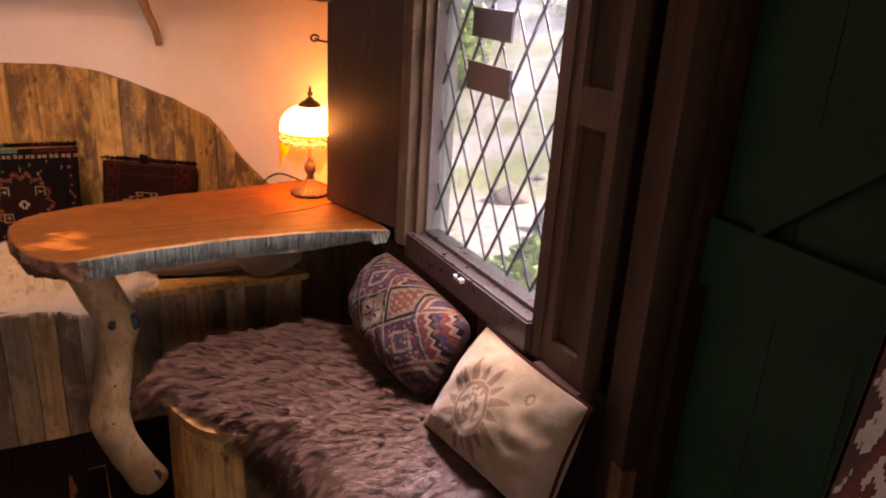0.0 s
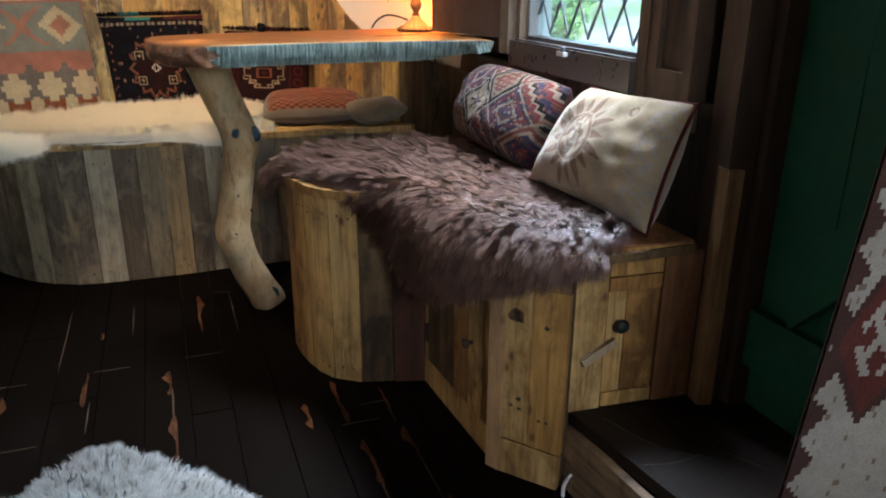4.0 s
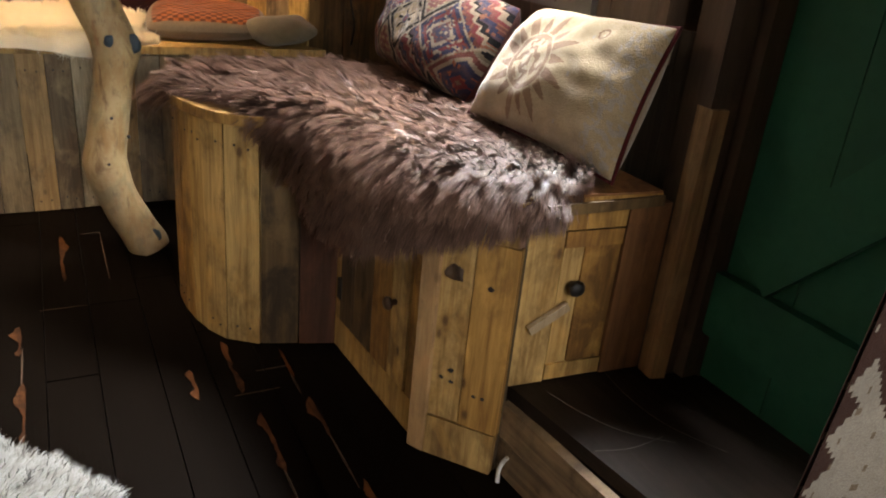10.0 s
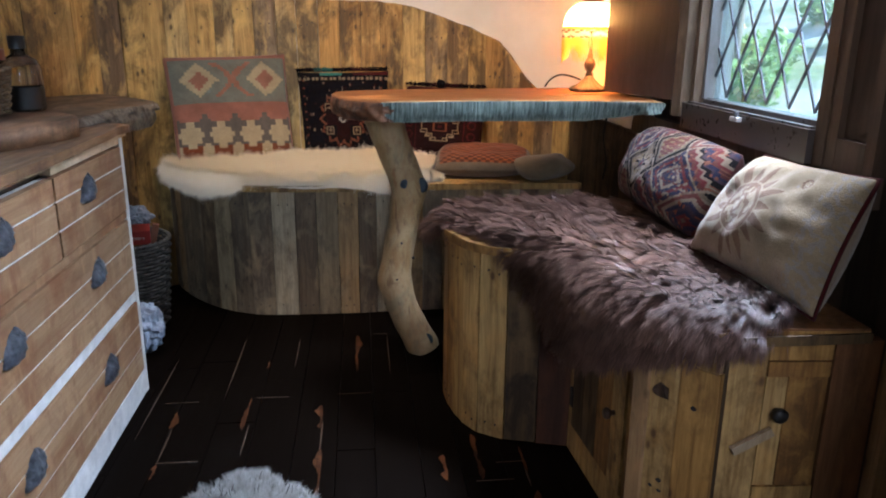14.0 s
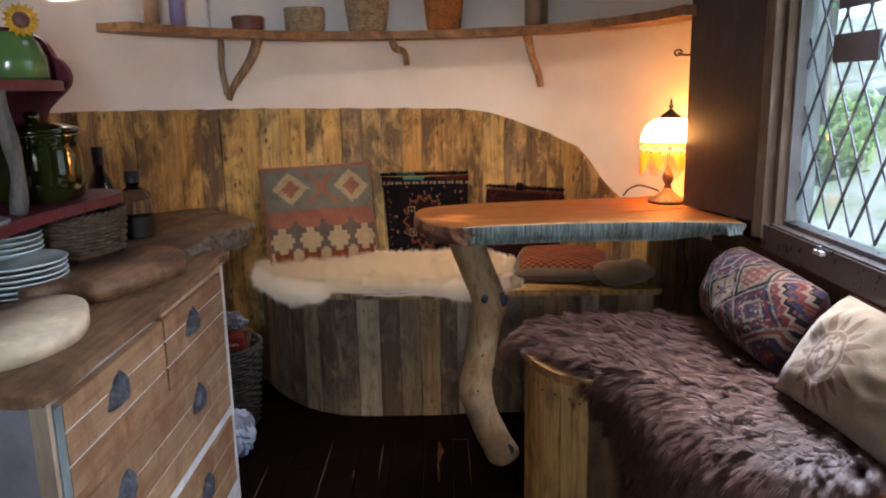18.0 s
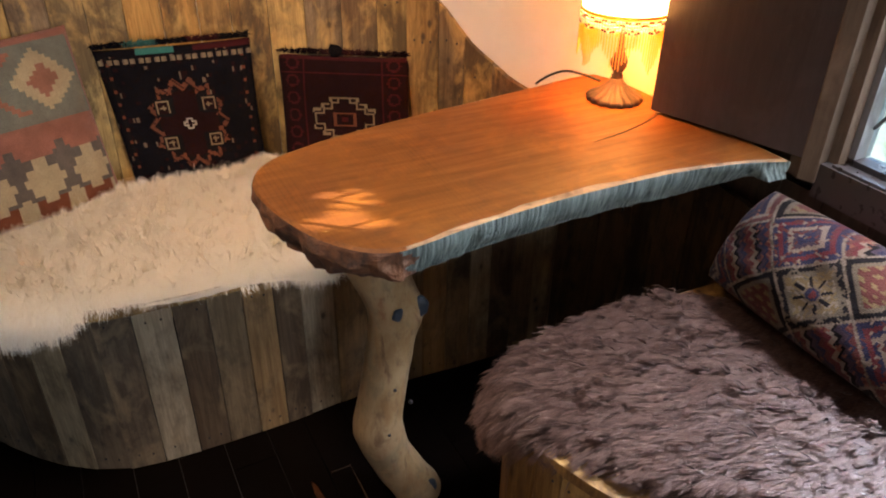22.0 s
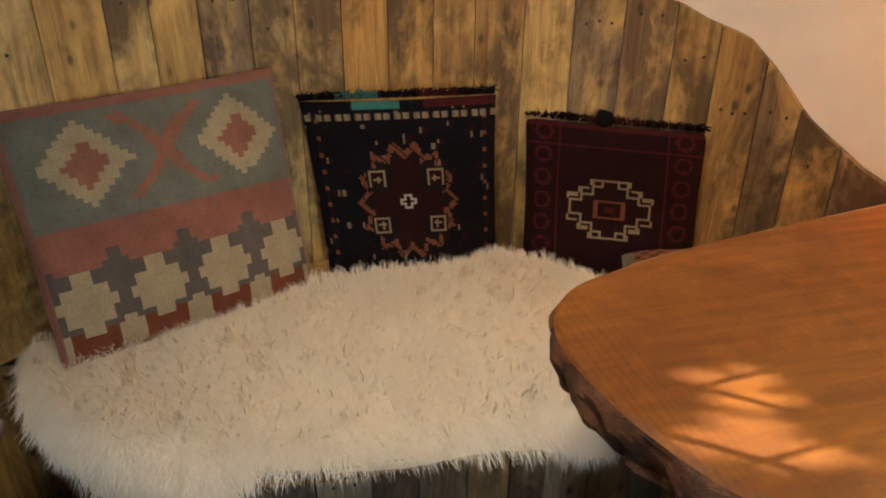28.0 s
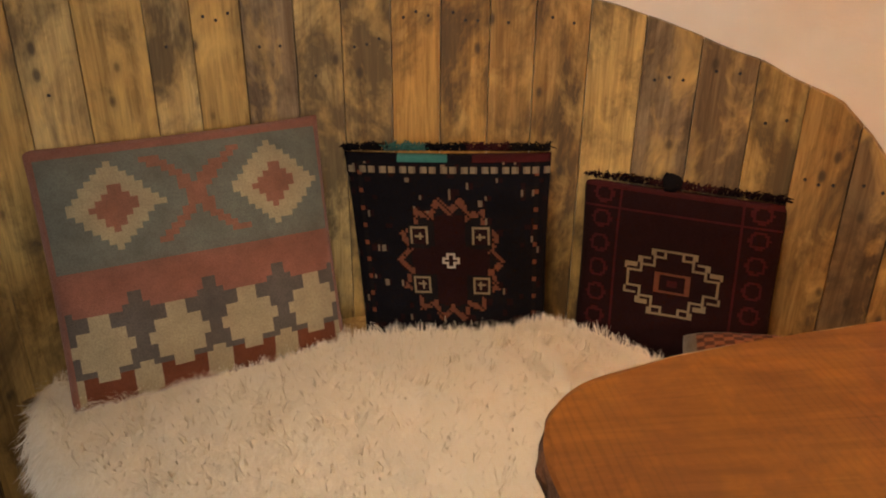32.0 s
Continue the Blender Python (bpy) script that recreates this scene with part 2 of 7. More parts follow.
M = dict(
    pallet=wood("pallet_wood", PALLET, scale=(44, 44, 2.6), knots=0.9, stain_amt=0.8, dark=0.62, streaks=0.35, patch=5.0, stain=(0.06, 0.037, 0.019)),
    greyed=wood("weathered_wood", GREYED, scale=(40, 40, 2.4), knots=0.8, stain_amt=0.6, streaks=0.5, patch=6.0, stain=(0.05, 0.036, 0.026)),
    pine=wood("old_pine", PINE, scale=(38, 38, 2.2), knots=0.95, stain_amt=0.7, stain=(0.085, 0.038, 0.013), dark=0.7, streaks=0.5, patch=6.0),
    old_brown=wood("old_brown_board", [(0.13, 0.078, 0.032), (0.11, 0.065, 0.028)], knots=0.8, stain_amt=0.8, stain=(0.018, 0.010, 0.006)),
    red_brown=wood("red_brown_board", [(0.075, 0.026, 0.012), (0.085, 0.03, 0.013)], stain_amt=0.5, stain=(0.02, 0.008, 0.005)),
    # darker copy of the pine, with the shade at the bench's end in its colour
    shaded_pine=wood("shaded_reddish_pine", [(0.22, 0.095, 0.036), (0.24, 0.105, 0.04)], stain_amt=0.5, stain=(0.06, 0.02, 0.01)),
    dark_plank=wood("dark_planks", [(0.05, 0.034, 0.022), (0.10, 0.066, 0.04), (0.075, 0.05, 0.032)], knots=0.4),
    brown_wood=wood("brown_timber", [(0.075, 0.043, 0.026), (0.095, 0.055, 0.033)], stain_amt=0.35, rough=0.6, relief=0.2, dark=0.3),
    bare_board=wood("bare_floor_wood", [(0.105, 0.036, 0.013), (0.085, 0.030, 0.011), (0.115, 0.042, 0.016)], scale=(30, 3, 30), stain=(0.02, 0.009, 0.005), stain_amt=0.9, dark=0.7, gloss=0.06, rough=0.7),
    # frame wood lightened to grey for the sky light that misses it
    casement=wood("skylit_grey_casement", [(0.21, 0.20, 0.195), (0.24, 0.23, 0.22)], stain=(0.10, 0.075, 0.055), stain_amt=0.5, rough=0.32, relief=0.12, dark=0.25, gloss=0.6),
    rail_wood=plain_mat("varnished_rail", (0.060, 0.050, 0.046), 0.30, 0, 0.06, 5, 0.0),
    panel_wood=wood("window_side_panel", [(0.060, 0.047, 0.043), (0.066, 0.052, 0.047)], stain_amt=0.25, rough=0.5, relief=0.12, dark=0.2),
    post=wood("post_timber", [(0.34, 0.185, 0.08), (0.41, 0.24, 0.112)], stain_amt=0.35, knots=0.5),
    table=wood("oiled_table_slab", [(0.205, 0.068, 0.0085), (0.215, 0.072, 0.010)], scale=(2.2, 30, 30), rough=0.50, dark=0.35, stain=(0.105, 0.030, 0.008), stain_amt=0.45, relief=0.08, spread=0.0, gloss=0.28),
    counter=wood("worn_worktop", [(0.21, 0.112, 0.052), (0.23, 0.123, 0.058)], scale=(26, 2.2, 26), rough=0.5, stain=(0.06, 0.03, 0.018), stain_amt=0.7, spread=0.0),
    drawer=wood("stripped_pine_drawer", [(0.29, 0.172, 0.088), (0.335, 0.20, 0.102), (0.26, 0.152, 0.078)], scale=(26, 2.0, 26), knots=0.6, stain=(0.17, 0.062, 0.024), stain_amt=0.75, dark=0.35),
    slab_grey=wood("grey_brown_slab", [(0.165, 0.098, 0.050), (0.175, 0.105, 0.055)], scale=(12, 5, 12), stain=(0.05, 0.035, 0.025), stain_amt=0.75, spread=0.0),
    sapwood=wood("pale_sapwood", [(0.40, 0.225, 0.10), (0.42, 0.24, 0.11)], scale=(4, 30, 30), stain_amt=0.5, spread=0.0),
    frame_edge=wood("brown_frame_edge", [(0.20, 0.135, 0.085), (0.23, 0.155, 0.10)], stain_amt=0.3, dark=0.3),
    frame_wood=wood("pale_frame_wood", [(0.40, 0.30, 0.19), (0.46, 0.35, 0.23)], stain_amt=0.35, stain=(0.16, 0.10, 0.05), dark=0.25),
    riser=wood("rough_riser", [(0.25, 0.160, 0.088), (0.20, 0.125, 0.068)], scale=(3, 3, 40), knots=0.6, stain_amt=0.6, dark=0.6),
    worn_line=wood("worn_joint_edge", [(0.075, 0.045, 0.030), (0.09, 0.055, 0.036)], stain_amt=0.7, gloss=0.1),
    floor=None,
)


def floor_material():
    m, n, l, b = nodes_of("black_stained_boards")
    vec, rand = coords(n, l, (30, 2.2, 1))
    flat, _ = coords(n, l, (15, 2.3, 1))
    grain = noise_node(n, l, vec, 1.5, 6, 0.6)
    col = mix(n, l, grain, (0.0020, 0.0011, 0.0006), (0.0046, 0.0025, 0.0014))
    wear = noise_node(n, l, flat, 1.5, 4, 0.55, 0.8)
    col = mix(n, l, ramp(n, l, wear, [(0.74, 0.0), (0.77, 0.5)]), col, (0.06, 0.026, 0.013))
    l.new(col, b.inputs["Base Color"])
    l.new(ramp(n, l, grain, [(0.2, 0.58), (0.8, 0.78)]), b.inputs["Roughness"])
    b.inputs["Specular IOR Level"].default_value = 0.03
    bump(n, l, grain, b, 0.25, 0.003)
    return m


def bark_material(name, a, c, scale=(60, 60, 9), relief=0.9):
    m, n, l, b = nodes_of(name)
    vec, _ = coords(n, l, scale, 0.0)
    g = noise_node(n, l, vec, 1.0, 6, 0.7)
    l.new(mix(n, l, ramp(n, l, g, [(0.35, 0.0), (0.62, 1.0)]), a, c), b.inputs["Base Color"])
    b.inputs["Roughness"].default_value = 0.8
    bump(n, l, g, b, relief, 0.008)
    return m


def saw_lines(m):
    """Faint marks left by the saw across the slab, strongest in patches."""
    n, l = m.node_tree.nodes, m.node_tree.links
    b = n["Principled BSDF"]
    vec, _ = coords(n, l, (1, 0.12, 1), 0.0)
    w = n.new("ShaderNodeTexWave")
    w.inputs["Scale"].default_value, w.inputs["Distortion"].default_value, w.inputs["Detail"].default_value, w.inputs["Detail Scale"].default_value = 34.0, 5.5, 3.0, 1.2
    l.new(vec, w.inputs["Vector"])
    patch = ramp(n, l, noise_node(n, l, vec, 5, 4, 0.6), [(0.46, 0.03), (0.66, 0.40)])
    line = ramp(n, l, w.outputs["Fac"], [(0.05, (0.55, 0.48, 0.42)), (0.35, 1.0)])
    old = b.inputs["Base Color"].links[0].from_socket
    l.new(mix(n, l, patch, old, mix(n, l, 1.0, old, line, "MULTIPLY")), b.inputs["Base Color"])
    return m


def plaster_material():
    m, n, l, b = nodes_of("rough_plaster")
    vec, _ = coords(n, l, (1, 1, 1), 0.0)
    big, fine = noise_node(n, l, vec, 3.5, 4), noise_node(n, l, vec, 28, 6, 0.65)
    l.new(mix(n, l, ramp(n, l, big, [(0.3, 0.0), (0.7, 1.0)]), (0.74, 0.67, 0.56), (0.84, 0.79, 0.70)), b.inputs["Base Color"])
    b.inputs["Roughness"].default_value = 0.85
    b.inputs["Specular IOR Level"].default_value = 0.2
    bump(n, l, fine, b, 0.35, 0.006)
    return m


def leg_material():
    m, n, l, b = nodes_of("peeled_branch")
    vec, _ = coords(n, l, (1, 1, 0.45), 0.0)
    big, fine = noise_node(n, l, vec, 15, 5, 0.65), noise_node(n, l, vec, 45, 5, 0.6)
    col = mix(n, l, ramp(n, l, big, [(0.35, 0.0), (0.62, 1.0)]), (0.31, 0.165, 0.062), (0.47, 0.33, 0.17))
    col = mix(n, l, ramp(n, l, big, [(0.54, 0.0), (0.68, 0.85)]), col, (0.27, 0.10, 0.03))
    lichen = noise_node(n, l, vec, 14, 5, 0.65, 0.8)
    col = mix(n, l, ramp(n, l, lichen, [(0.52, 0.0), (0.60, 0.55)]), col, (0.21, 0.165, 0.092))
    col = mix(n, l, ramp(n, l, lichen, [(0.34, 0.8), (0.44, 0.0)]), col, (0.15, 0.07, 0.028))
    col = mix(n, l, ramp(n, l, fine, [(0.58, 0.0), (0.72, 0.6)]), col, (0.11, 0.065, 0.04))
    l.new(col, b.inputs["Base Color"])
    b.inputs["Roughness"].default_value = 0.55
    bump(n, l, fine, b, 0.2, 0.004)
    return m


def ground_material():
    m, n, l, b = nodes_of("leaf_litter_ground")
    vec, _ = coords(n, l, (1, 1, 1), 0.0)
    big, fine = noise_node(n, l, vec, 0.9, 4), noise_node(n, l, vec, 13, 6, 0.7)
    col = mix(n, l, ramp(n, l, big, [(0.4, 0.0), (0.6, 1.0)]), (0.42, 0.39, 0.35), (0.17, 0.22, 0.09))
    col = mix(n, l, ramp(n, l, fine, [(0.48, 0.0), (0.68, 0.7)]), col, (0.17, 0.145, 0.115))
    l.new(col, b.inputs["Base Color"])
    b.inputs["Roughness"].default_value = 0.9
    bump(n, l, fine, b, 0.8, 0.05)
    return m


saw_lines(M["table"])
M.update(
    floor=floor_material(), plaster=plaster_material(), branch=leg_material(), ground=ground_material(),
    bark_grey=bark_material("grey_green_bark", (0.035, 0.055, 0.048), (0.21, 0.265, 0.225), (190, 60, 4)),
    bark_dark=bark_material("dark_bark", (0.028, 0.014, 0.008), (0.17, 0.065, 0.025), (22, 22, 26)),
    bark_pale=bark_material("pale_slab_edge", (0.062, 0.045, 0.030), (0.20, 0.162, 0.118), (60, 60, 45), 1.0),
    tree_bark=bark_material("tree_bark", (0.05, 0.04, 0.03), (0.17, 0.14, 0.11), (9, 9, 2)),
    stick=bark_material("shelf_branch", (0.15, 0.085, 0.045), (0.36, 0.23, 0.13), (40, 40, 8), 0.5),
    grey_stick=bark_material("grey_branch", (0.075, 0.065, 0.052), (0.19, 0.17, 0.145), (40, 40, 8), 0.5),
    wicker=bark_material("wicker", (0.045, 0.028, 0.015), (0.15, 0.098, 0.052), (50, 50, 50), 0.5),
    wicker_grey=bark_material("grey_wicker", (0.035, 0.03, 0.025), (0.105, 0.094, 0.078), (50, 50, 50), 0.5),
    wicker_pale=bark_material("pale_wicker", (0.24, 0.17, 0.09), (0.50, 0.38, 0.22), (50, 50, 50), 0.5),
    wicker_orange=bark_material("orange_wicker", (0.30, 0.10, 0.02), (0.55, 0.22, 0.06), (50, 50, 50), 0.5),
    knot=plain_mat("dark_knot", (0.022, 0.018, 0.018), 0.6),
    black=plain_mat("black_iron", (0.018, 0.017, 0.016), 0.5, 0.3),
    iron=plain_mat("pewter_iron", (0.20, 0.215, 0.24), 0.42, 0.55, 0.6, 60, 0.9),
    brass=plain_mat("antique_bronze", (0.11, 0.08, 0.055), 0.55, 0.5, 0.4, 30, 0.3),
    door_green=plain_mat("dark_green_paint", (0.006, 0.088, 0.048), 0.6, 0, 0.2, 6, 0.12, spec=0.3),
    grey_paint=plain_mat("grey_painted_wood", (0.24, 0.235, 0.25), 0.6, 0, 0.3, 7, 0.2),
    teal_paint=plain_mat("worn_teal_grey_paint", (0.17, 0.215, 0.205), 0.6, 0, 0.4, 20, 0.2),
    white_paint=plain_mat("worn_white_paint", (0.62, 0.60, 0.56), 0.5, 0, 0.3, 14, 0.2),
    maroon=plain_mat("maroon_paint", (0.15, 0.018, 0.030), 0.42, 0, 0.3, 9, 0.15),
    green_glaze=plain_mat("olive_green_glaze", (0.020, 0.026, 0.004), 0.06, 0, 0.2, 5, 0.0, 0.9),
    green_pot=plain_mat("green_enamel", (0.10, 0.20, 0.06), 0.15, 0, 0.2, 6, 0.0, 0.5),
    china=plain_mat("white_china", (0.66, 0.76, 0.74), 0.15, 0, 0.06, 8, 0.0, 0.4),
    crust=plain_mat("pale_stone_cream", (0.66, 0.53, 0.35), 0.75, 0, 0.3, 12, 0.3),
    board_wood=wood("chopping_board_wood", [(0.20, 0.10, 0.05), (0.24, 0.12, 0.06)], scale=(26, 2.2, 26), rough=0.5),
    yellow=plain_mat("yellow_glaze", (0.75, 0.38, 0.02), 0.3), cream_glaze=plain_mat("cream_glaze", (0.66, 0.56, 0.40), 0.25),
    paper=plain_mat("white_paper", (0.34, 0.39, 0.46), 0.4, 0, 0.3, 18, 0.2), red_card=plain_mat("red_card", (0.40, 0.035, 0.025), 0.5),
    card=plain_mat("brown_card", (0.26, 0.10, 0.05), 0.6), label=plain_mat("paper_label", (0.70, 0.68, 0.60), 0.6),
    lead=plain_mat("lead_came", (0.10, 0.11, 0.12), 0.5, 0.4), plaque=plain_mat("slate_plaque", (0.05, 0.05, 0.055), 0.5),
    pane=hazy_glass(), bottle=glassy("clear_bottle", (0.93, 0.95, 0.92)), dark_glass=plain_mat("dark_bottle_glass", (0.012, 0.012, 0.008), 0.08, 0, 0.1, 5, 0, 0.6),
    shade=glow("lit_shade_glass", (1.0, 0.47, 0.12), 7.5), tin_a=plain_mat("printed_tin", (0.35, 0.22, 0.13), 0.35), tin_b=plain_mat("lilac_tin", (0.32, 0.26, 0.42), 0.3),
    rust=plain_mat("red_brown_box", (0.16, 0.055, 0.03), 0.5), dark_knob=plain_mat("dark_brown_knob", (0.055, 0.026, 0.014), 0.4), smudge=plain_mat("knot_smudge", (0.055, 0.026, 0.011), 0.6, 0, 0.5, 60), jar=plain_mat("brown_jar", (0.22, 0.14, 0.08), 0.4),
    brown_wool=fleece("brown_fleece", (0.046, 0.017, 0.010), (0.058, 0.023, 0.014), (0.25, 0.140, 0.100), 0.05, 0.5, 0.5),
    white_wool=fleece("white_fleece", (0.93, 0.82, 0.63), (0.96, 0.87, 0.71), (0.99, 0.93, 0.80), 0.22),
    grey_wool=fleece("grey_white_fleece", (0.20, 0.18, 0.155), (0.28, 0.265, 0.24), (0.44, 0.43, 0.40), 0.3),
    hide=plain_mat("hide_skin", (0.075, 0.032, 0.022), 0.9), white_hide=plain_mat("white_hide_skin", (0.95, 0.87, 0.73), 0.9, 0, 0.06, 40, 0.6, spec=0.1),
)


def beads():
    m, n, l, b = nodes_of("amber_beads")
    b.inputs["Base Color"].default_value = (0.85, 0.46, 0.07, 1)
    b.inputs["Transmission Weight"].default_value, b.inputs["Roughness"].default_value = 0.35, 0.3
    return m


M["beads"] = beads()
FAB = {k: fabric("cloth_" + k, c) for k, c in dict(
    pink=(0.29, 0.115, 0.075), bluegrey=(0.160, 0.162, 0.125), cream=(0.38, 0.30, 0.175), grey=(0.115, 0.095, 0.078), rose=(0.29, 0.125, 0.078),
    navy=(0.0055, 0.0042, 0.0058), maroon=(0.018, 0.0045, 0.0045), orange=(0.15, 0.052, 0.027), white=(0.42, 0.37, 0.30), teal=(0.03, 0.17, 0.14),
    red=(0.060, 0.009, 0.009), sand=(0.24, 0.18, 0.105), black=(0.009, 0.0065, 0.0065),
    linen=(0.275, 0.20, 0.118), tan=(0.165, 0.095, 0.055), lilac=(0.25, 0.205, 0.165), rust=(0.17, 0.05, 0.022), taupe=(0.17, 0.122, 0.08), field=(0.30, 0.265, 0.215), brown=(0.055, 0.026, 0.020), brick=(0.092, 0.025, 0.019), plum=(0.046, 0.028, 0.036), indigo=(0.024, 0.022, 0.042), gold=(0.135, 0.088, 0.034), fawn=(0.105, 0.076, 0.046), crimson=(0.105, 0.018, 0.018), paprika=(0.26, 0.075, 0.024), russet=(0.095, 0.032, 0.018)).items()}


# ---- mesh helpers ----
def finish(bm, name, mats, smooth=False):
    me = bpy.data.meshes.new(name)
    bmesh.ops.recalc_face_normals(bm, faces=bm.faces)
    if smooth:
        for f in bm.faces:
            f.smooth = True
    bm.to_mesh(me)
    bm.free()
    for m in mats if isinstance(mats, (list, tuple)) else [mats]:
        me.materials.append(m)
    return me


def adopt(ob, parent):
    if parent is not None:
        ob.parent = parent
        ob.matrix_parent_inverse = Matrix.Translation(-parent.location)
    return ob


def part(name, bm, material, parent=None, label="", smooth=False):
    """Links a bmesh, in world places, as one mesh under a thing or a part."""
    ob = adopt(new(name, finish(bm, name, material, smooth)), parent)
    return tagged(ob, label)


def thing(name, place, label, category, group="", kind=""):
    ob = new(name)
    ob.location = place
    ob.empty_display_size = 0.05
    return tagged(ob, label, category, group, kind)


def raw(name, verts, faces, mats, parent=None, label="", smooth=False, index=None):
    me = bpy.data.meshes.new(name)
    me.from_pydata([tuple(v) for v in verts], [], faces)
    for m in mats if isinstance(mats, (list, tuple)) else [mats]:
        me.materials.append(m)
    if index is not None:
        me.polygons.foreach_set("material_index", np.asarray(index, dtype=np.int32))
    if smooth:
        me.polygons.foreach_set("use_smooth", np.ones(len(me.polygons), dtype=bool))
    me.update()
    return tagged(adopt(new(name, me), parent), label)


def bevel(bm, r, seg=1, angle=0.6):
    edges = [e for e in bm.edges if len(e.link_faces) == 2 and e.calc_face_angle(0) > angle]
    if r and edges:
        bmesh.ops.bevel(bm, geom=edges, offset=r, segments=seg, affect="EDGES", profile=0.5, clamp_overlap=True)
    return bm


def box(x0, x1, y0, y1, z0, z1, r=0.003, seg=1):
    bm = bmesh.new()
    v = [bm.verts.new(p) for p in ((x0, y0, z0), (x1, y0, z0), (x1, y1, z0), (x0, y1, z0), (x0, y0, z1), (x1, y0, z1), (x1, y1, z1), (x0, y1, z1))]
    for f in ((0, 3, 2, 1), (4, 5, 6, 7), (0, 1, 5, 4), (1, 2, 6, 5), (2, 3, 7, 6), (3, 0, 4, 7)):
        bm.faces.new([v[i] for i in f])
    return bevel(bm, r, seg)


def prism(outline, z0, z1, r=0.0, seg=1):
    bm = bmesh.new()
    lo, hi = [bm.verts.new((x, y, z0)) for x, y in outline], [bm.verts.new((x, y, z1)) for x, y in outline]
    bm.faces.new(lo[::-1])
    bm.faces.new(hi)
    for i in range(len(lo)):
        j = (i + 1) % len(lo)
        bm.faces.new((lo[i], lo[j], hi[j], hi[i]))
    return bevel(bm, r, seg)


def board(p, q, z0, z1, depth, r=0.002, top=None):
    """An upright board from p to q in plan; its depth goes to the left of p to q. top: another height over q."""
    (px, py), (qx, qy) = p, q
    d = Vector((qx - px, qy - py)).normalized()
    n = Vector((-d.y, d.x)) * depth
    zt = z1 if top is None else top
    bm = bmesh.new()
    v = [bm.verts.new(c) for c in ((px, py, z0), (qx, qy, z0), (qx + n.x, qy + n.y, z0), (px + n.x, py + n.y, z0),
                                   (px, py, z1), (qx, qy, zt), (qx + n.x, qy + n.y, zt), (px + n.x, py + n.y, z1))]
    for f in ((0, 3, 2, 1), (4, 5, 6, 7), (0, 1, 5, 4), (1, 2, 6, 5), (2, 3, 7, 6), (3, 0, 4, 7)):
        bm.faces.new([v[i] for i in f])
    return bevel(bm, r)


def beam(a, b, w, h, r=0.003, up=(0, 0, 1)):
    """A squared bar from a to b, w wide and h high."""
    a, b = Vector(a), Vector(b)
    d = (b - a).normalized()
    s = d.cross(Vector(up)).normalized()
    u = s.cross(d)
    bm = bmesh.new()
    v = [bm.verts.new(c + s * i * w / 2 + u * j * h / 2) for c in (a, b) for i, j in ((-1, -1), (1, -1), (1, 1), (-1, 1))]
    for f in ((0, 1, 2, 3), (4, 7, 6, 5), (0, 4, 5, 1), (1, 5, 6, 2), (2, 6, 7, 3), (3, 7, 4, 0)):
        bm.faces.new([v[i] for i in f])
    return bevel(bm, r)


def smooth_path(points, n):
    """n places along a soft curve through the points (any number of values each)."""
    p = np.asarray(points, float)
    k = len(p)
    out = []
    for t in np.linspace(0, k - 1, n):
        i = min(int(t), k - 2)
        u = t - i
        a, b, c, d = p[max(i - 1, 0)], p[i], p[i + 1], p[min(i + 2, k - 1)]
        out.append(0.5 * (2 * b + (c - a) * u + (2 * a - 5 * b + 4 * c - d) * u * u + (3 * b - a - 3 * c + d) * u ** 3))
    return np.array(out)


def tube(points, radii, seg=10, wobble=0.0, bm=None, seed=0.0):
    bm = bm or bmesh.new()
    pts = [Vector(p[:3]) for p in points]
    rings, s = [], None
    for i, p in enumerate(pts):
        d = (pts[min(i + 1, len(pts) - 1)] - pts[max(i - 1, 0)]).normalized()
        if s is None:
            s = d.cross(Vector((0, 0, 1)) if abs(d.z) < 0.9 else Vector((1, 0, 0))).normalized()
        s = (s - d * s.dot(d)).normalized()
        u = d.cross(s)
        r = radii[i] if hasattr(radii, "__len__") else radii
        ring = []
        for k in range(seg):
            a = 2 * math.pi * k / seg
            o = s * math.cos(a) + u * math.sin(a)
            w = 1 + wobble * noise.noise((p + o * 0.05) * 14 + Vector((seed, 0, 0))) if wobble else 1
            ring.append(bm.verts.new(p + o * r * w))
        rings.append(ring)
    for a, b in zip(rings, rings[1:]):
        for k in range(seg):
            bm.faces.new((a[k], a[(k + 1) % seg], b[(k + 1) % seg], b[k]))
    bm.faces.new(rings[0][::-1])
    bm.faces.new(rings[-1])
    return bm


def lathe(profile, centre, seg=24, bm=None, flute=0.0, lobes=8, squash=1.0):
    """A turned solid: (radius, height) pairs round an upright axis at centre."""
    bm = bm or bmesh.new()
    cx, cy, cz = centre
    rings = []
    for r, z in profile:
        if r < 1e-5:
            rings.append([bm.verts.new((cx, cy, cz + z))])
        else:
            rings.append([bm.verts.new((cx + r * (1 + flute * math.cos(lobes * a)) * math.cos(a), cy + squash * r * (1 + flute * math.cos(lobes * a)) * math.sin(a), cz + z))
                          for a in (2 * math.pi * k / seg for k in range(seg))])
    for a, b in zip(rings, rings[1:]):
        for k in range(seg):
            j = (k + 1) % seg
            q = (a[k % len(a)], a[j % len(a)], b[j % len(b)], b[k % len(b)])
            q = [v for i, v in enumerate(q) if v not in q[:i]]
            if len(q) > 2:
                bm.faces.new(q)
    return bm


def lumpy(bm, amount, freq, seed=0.0):
    for v in bm.verts:
        v.co += Vector(noise.noise_vector(v.co * freq + Vector((seed, seed, 0)))) * amount
    return bm


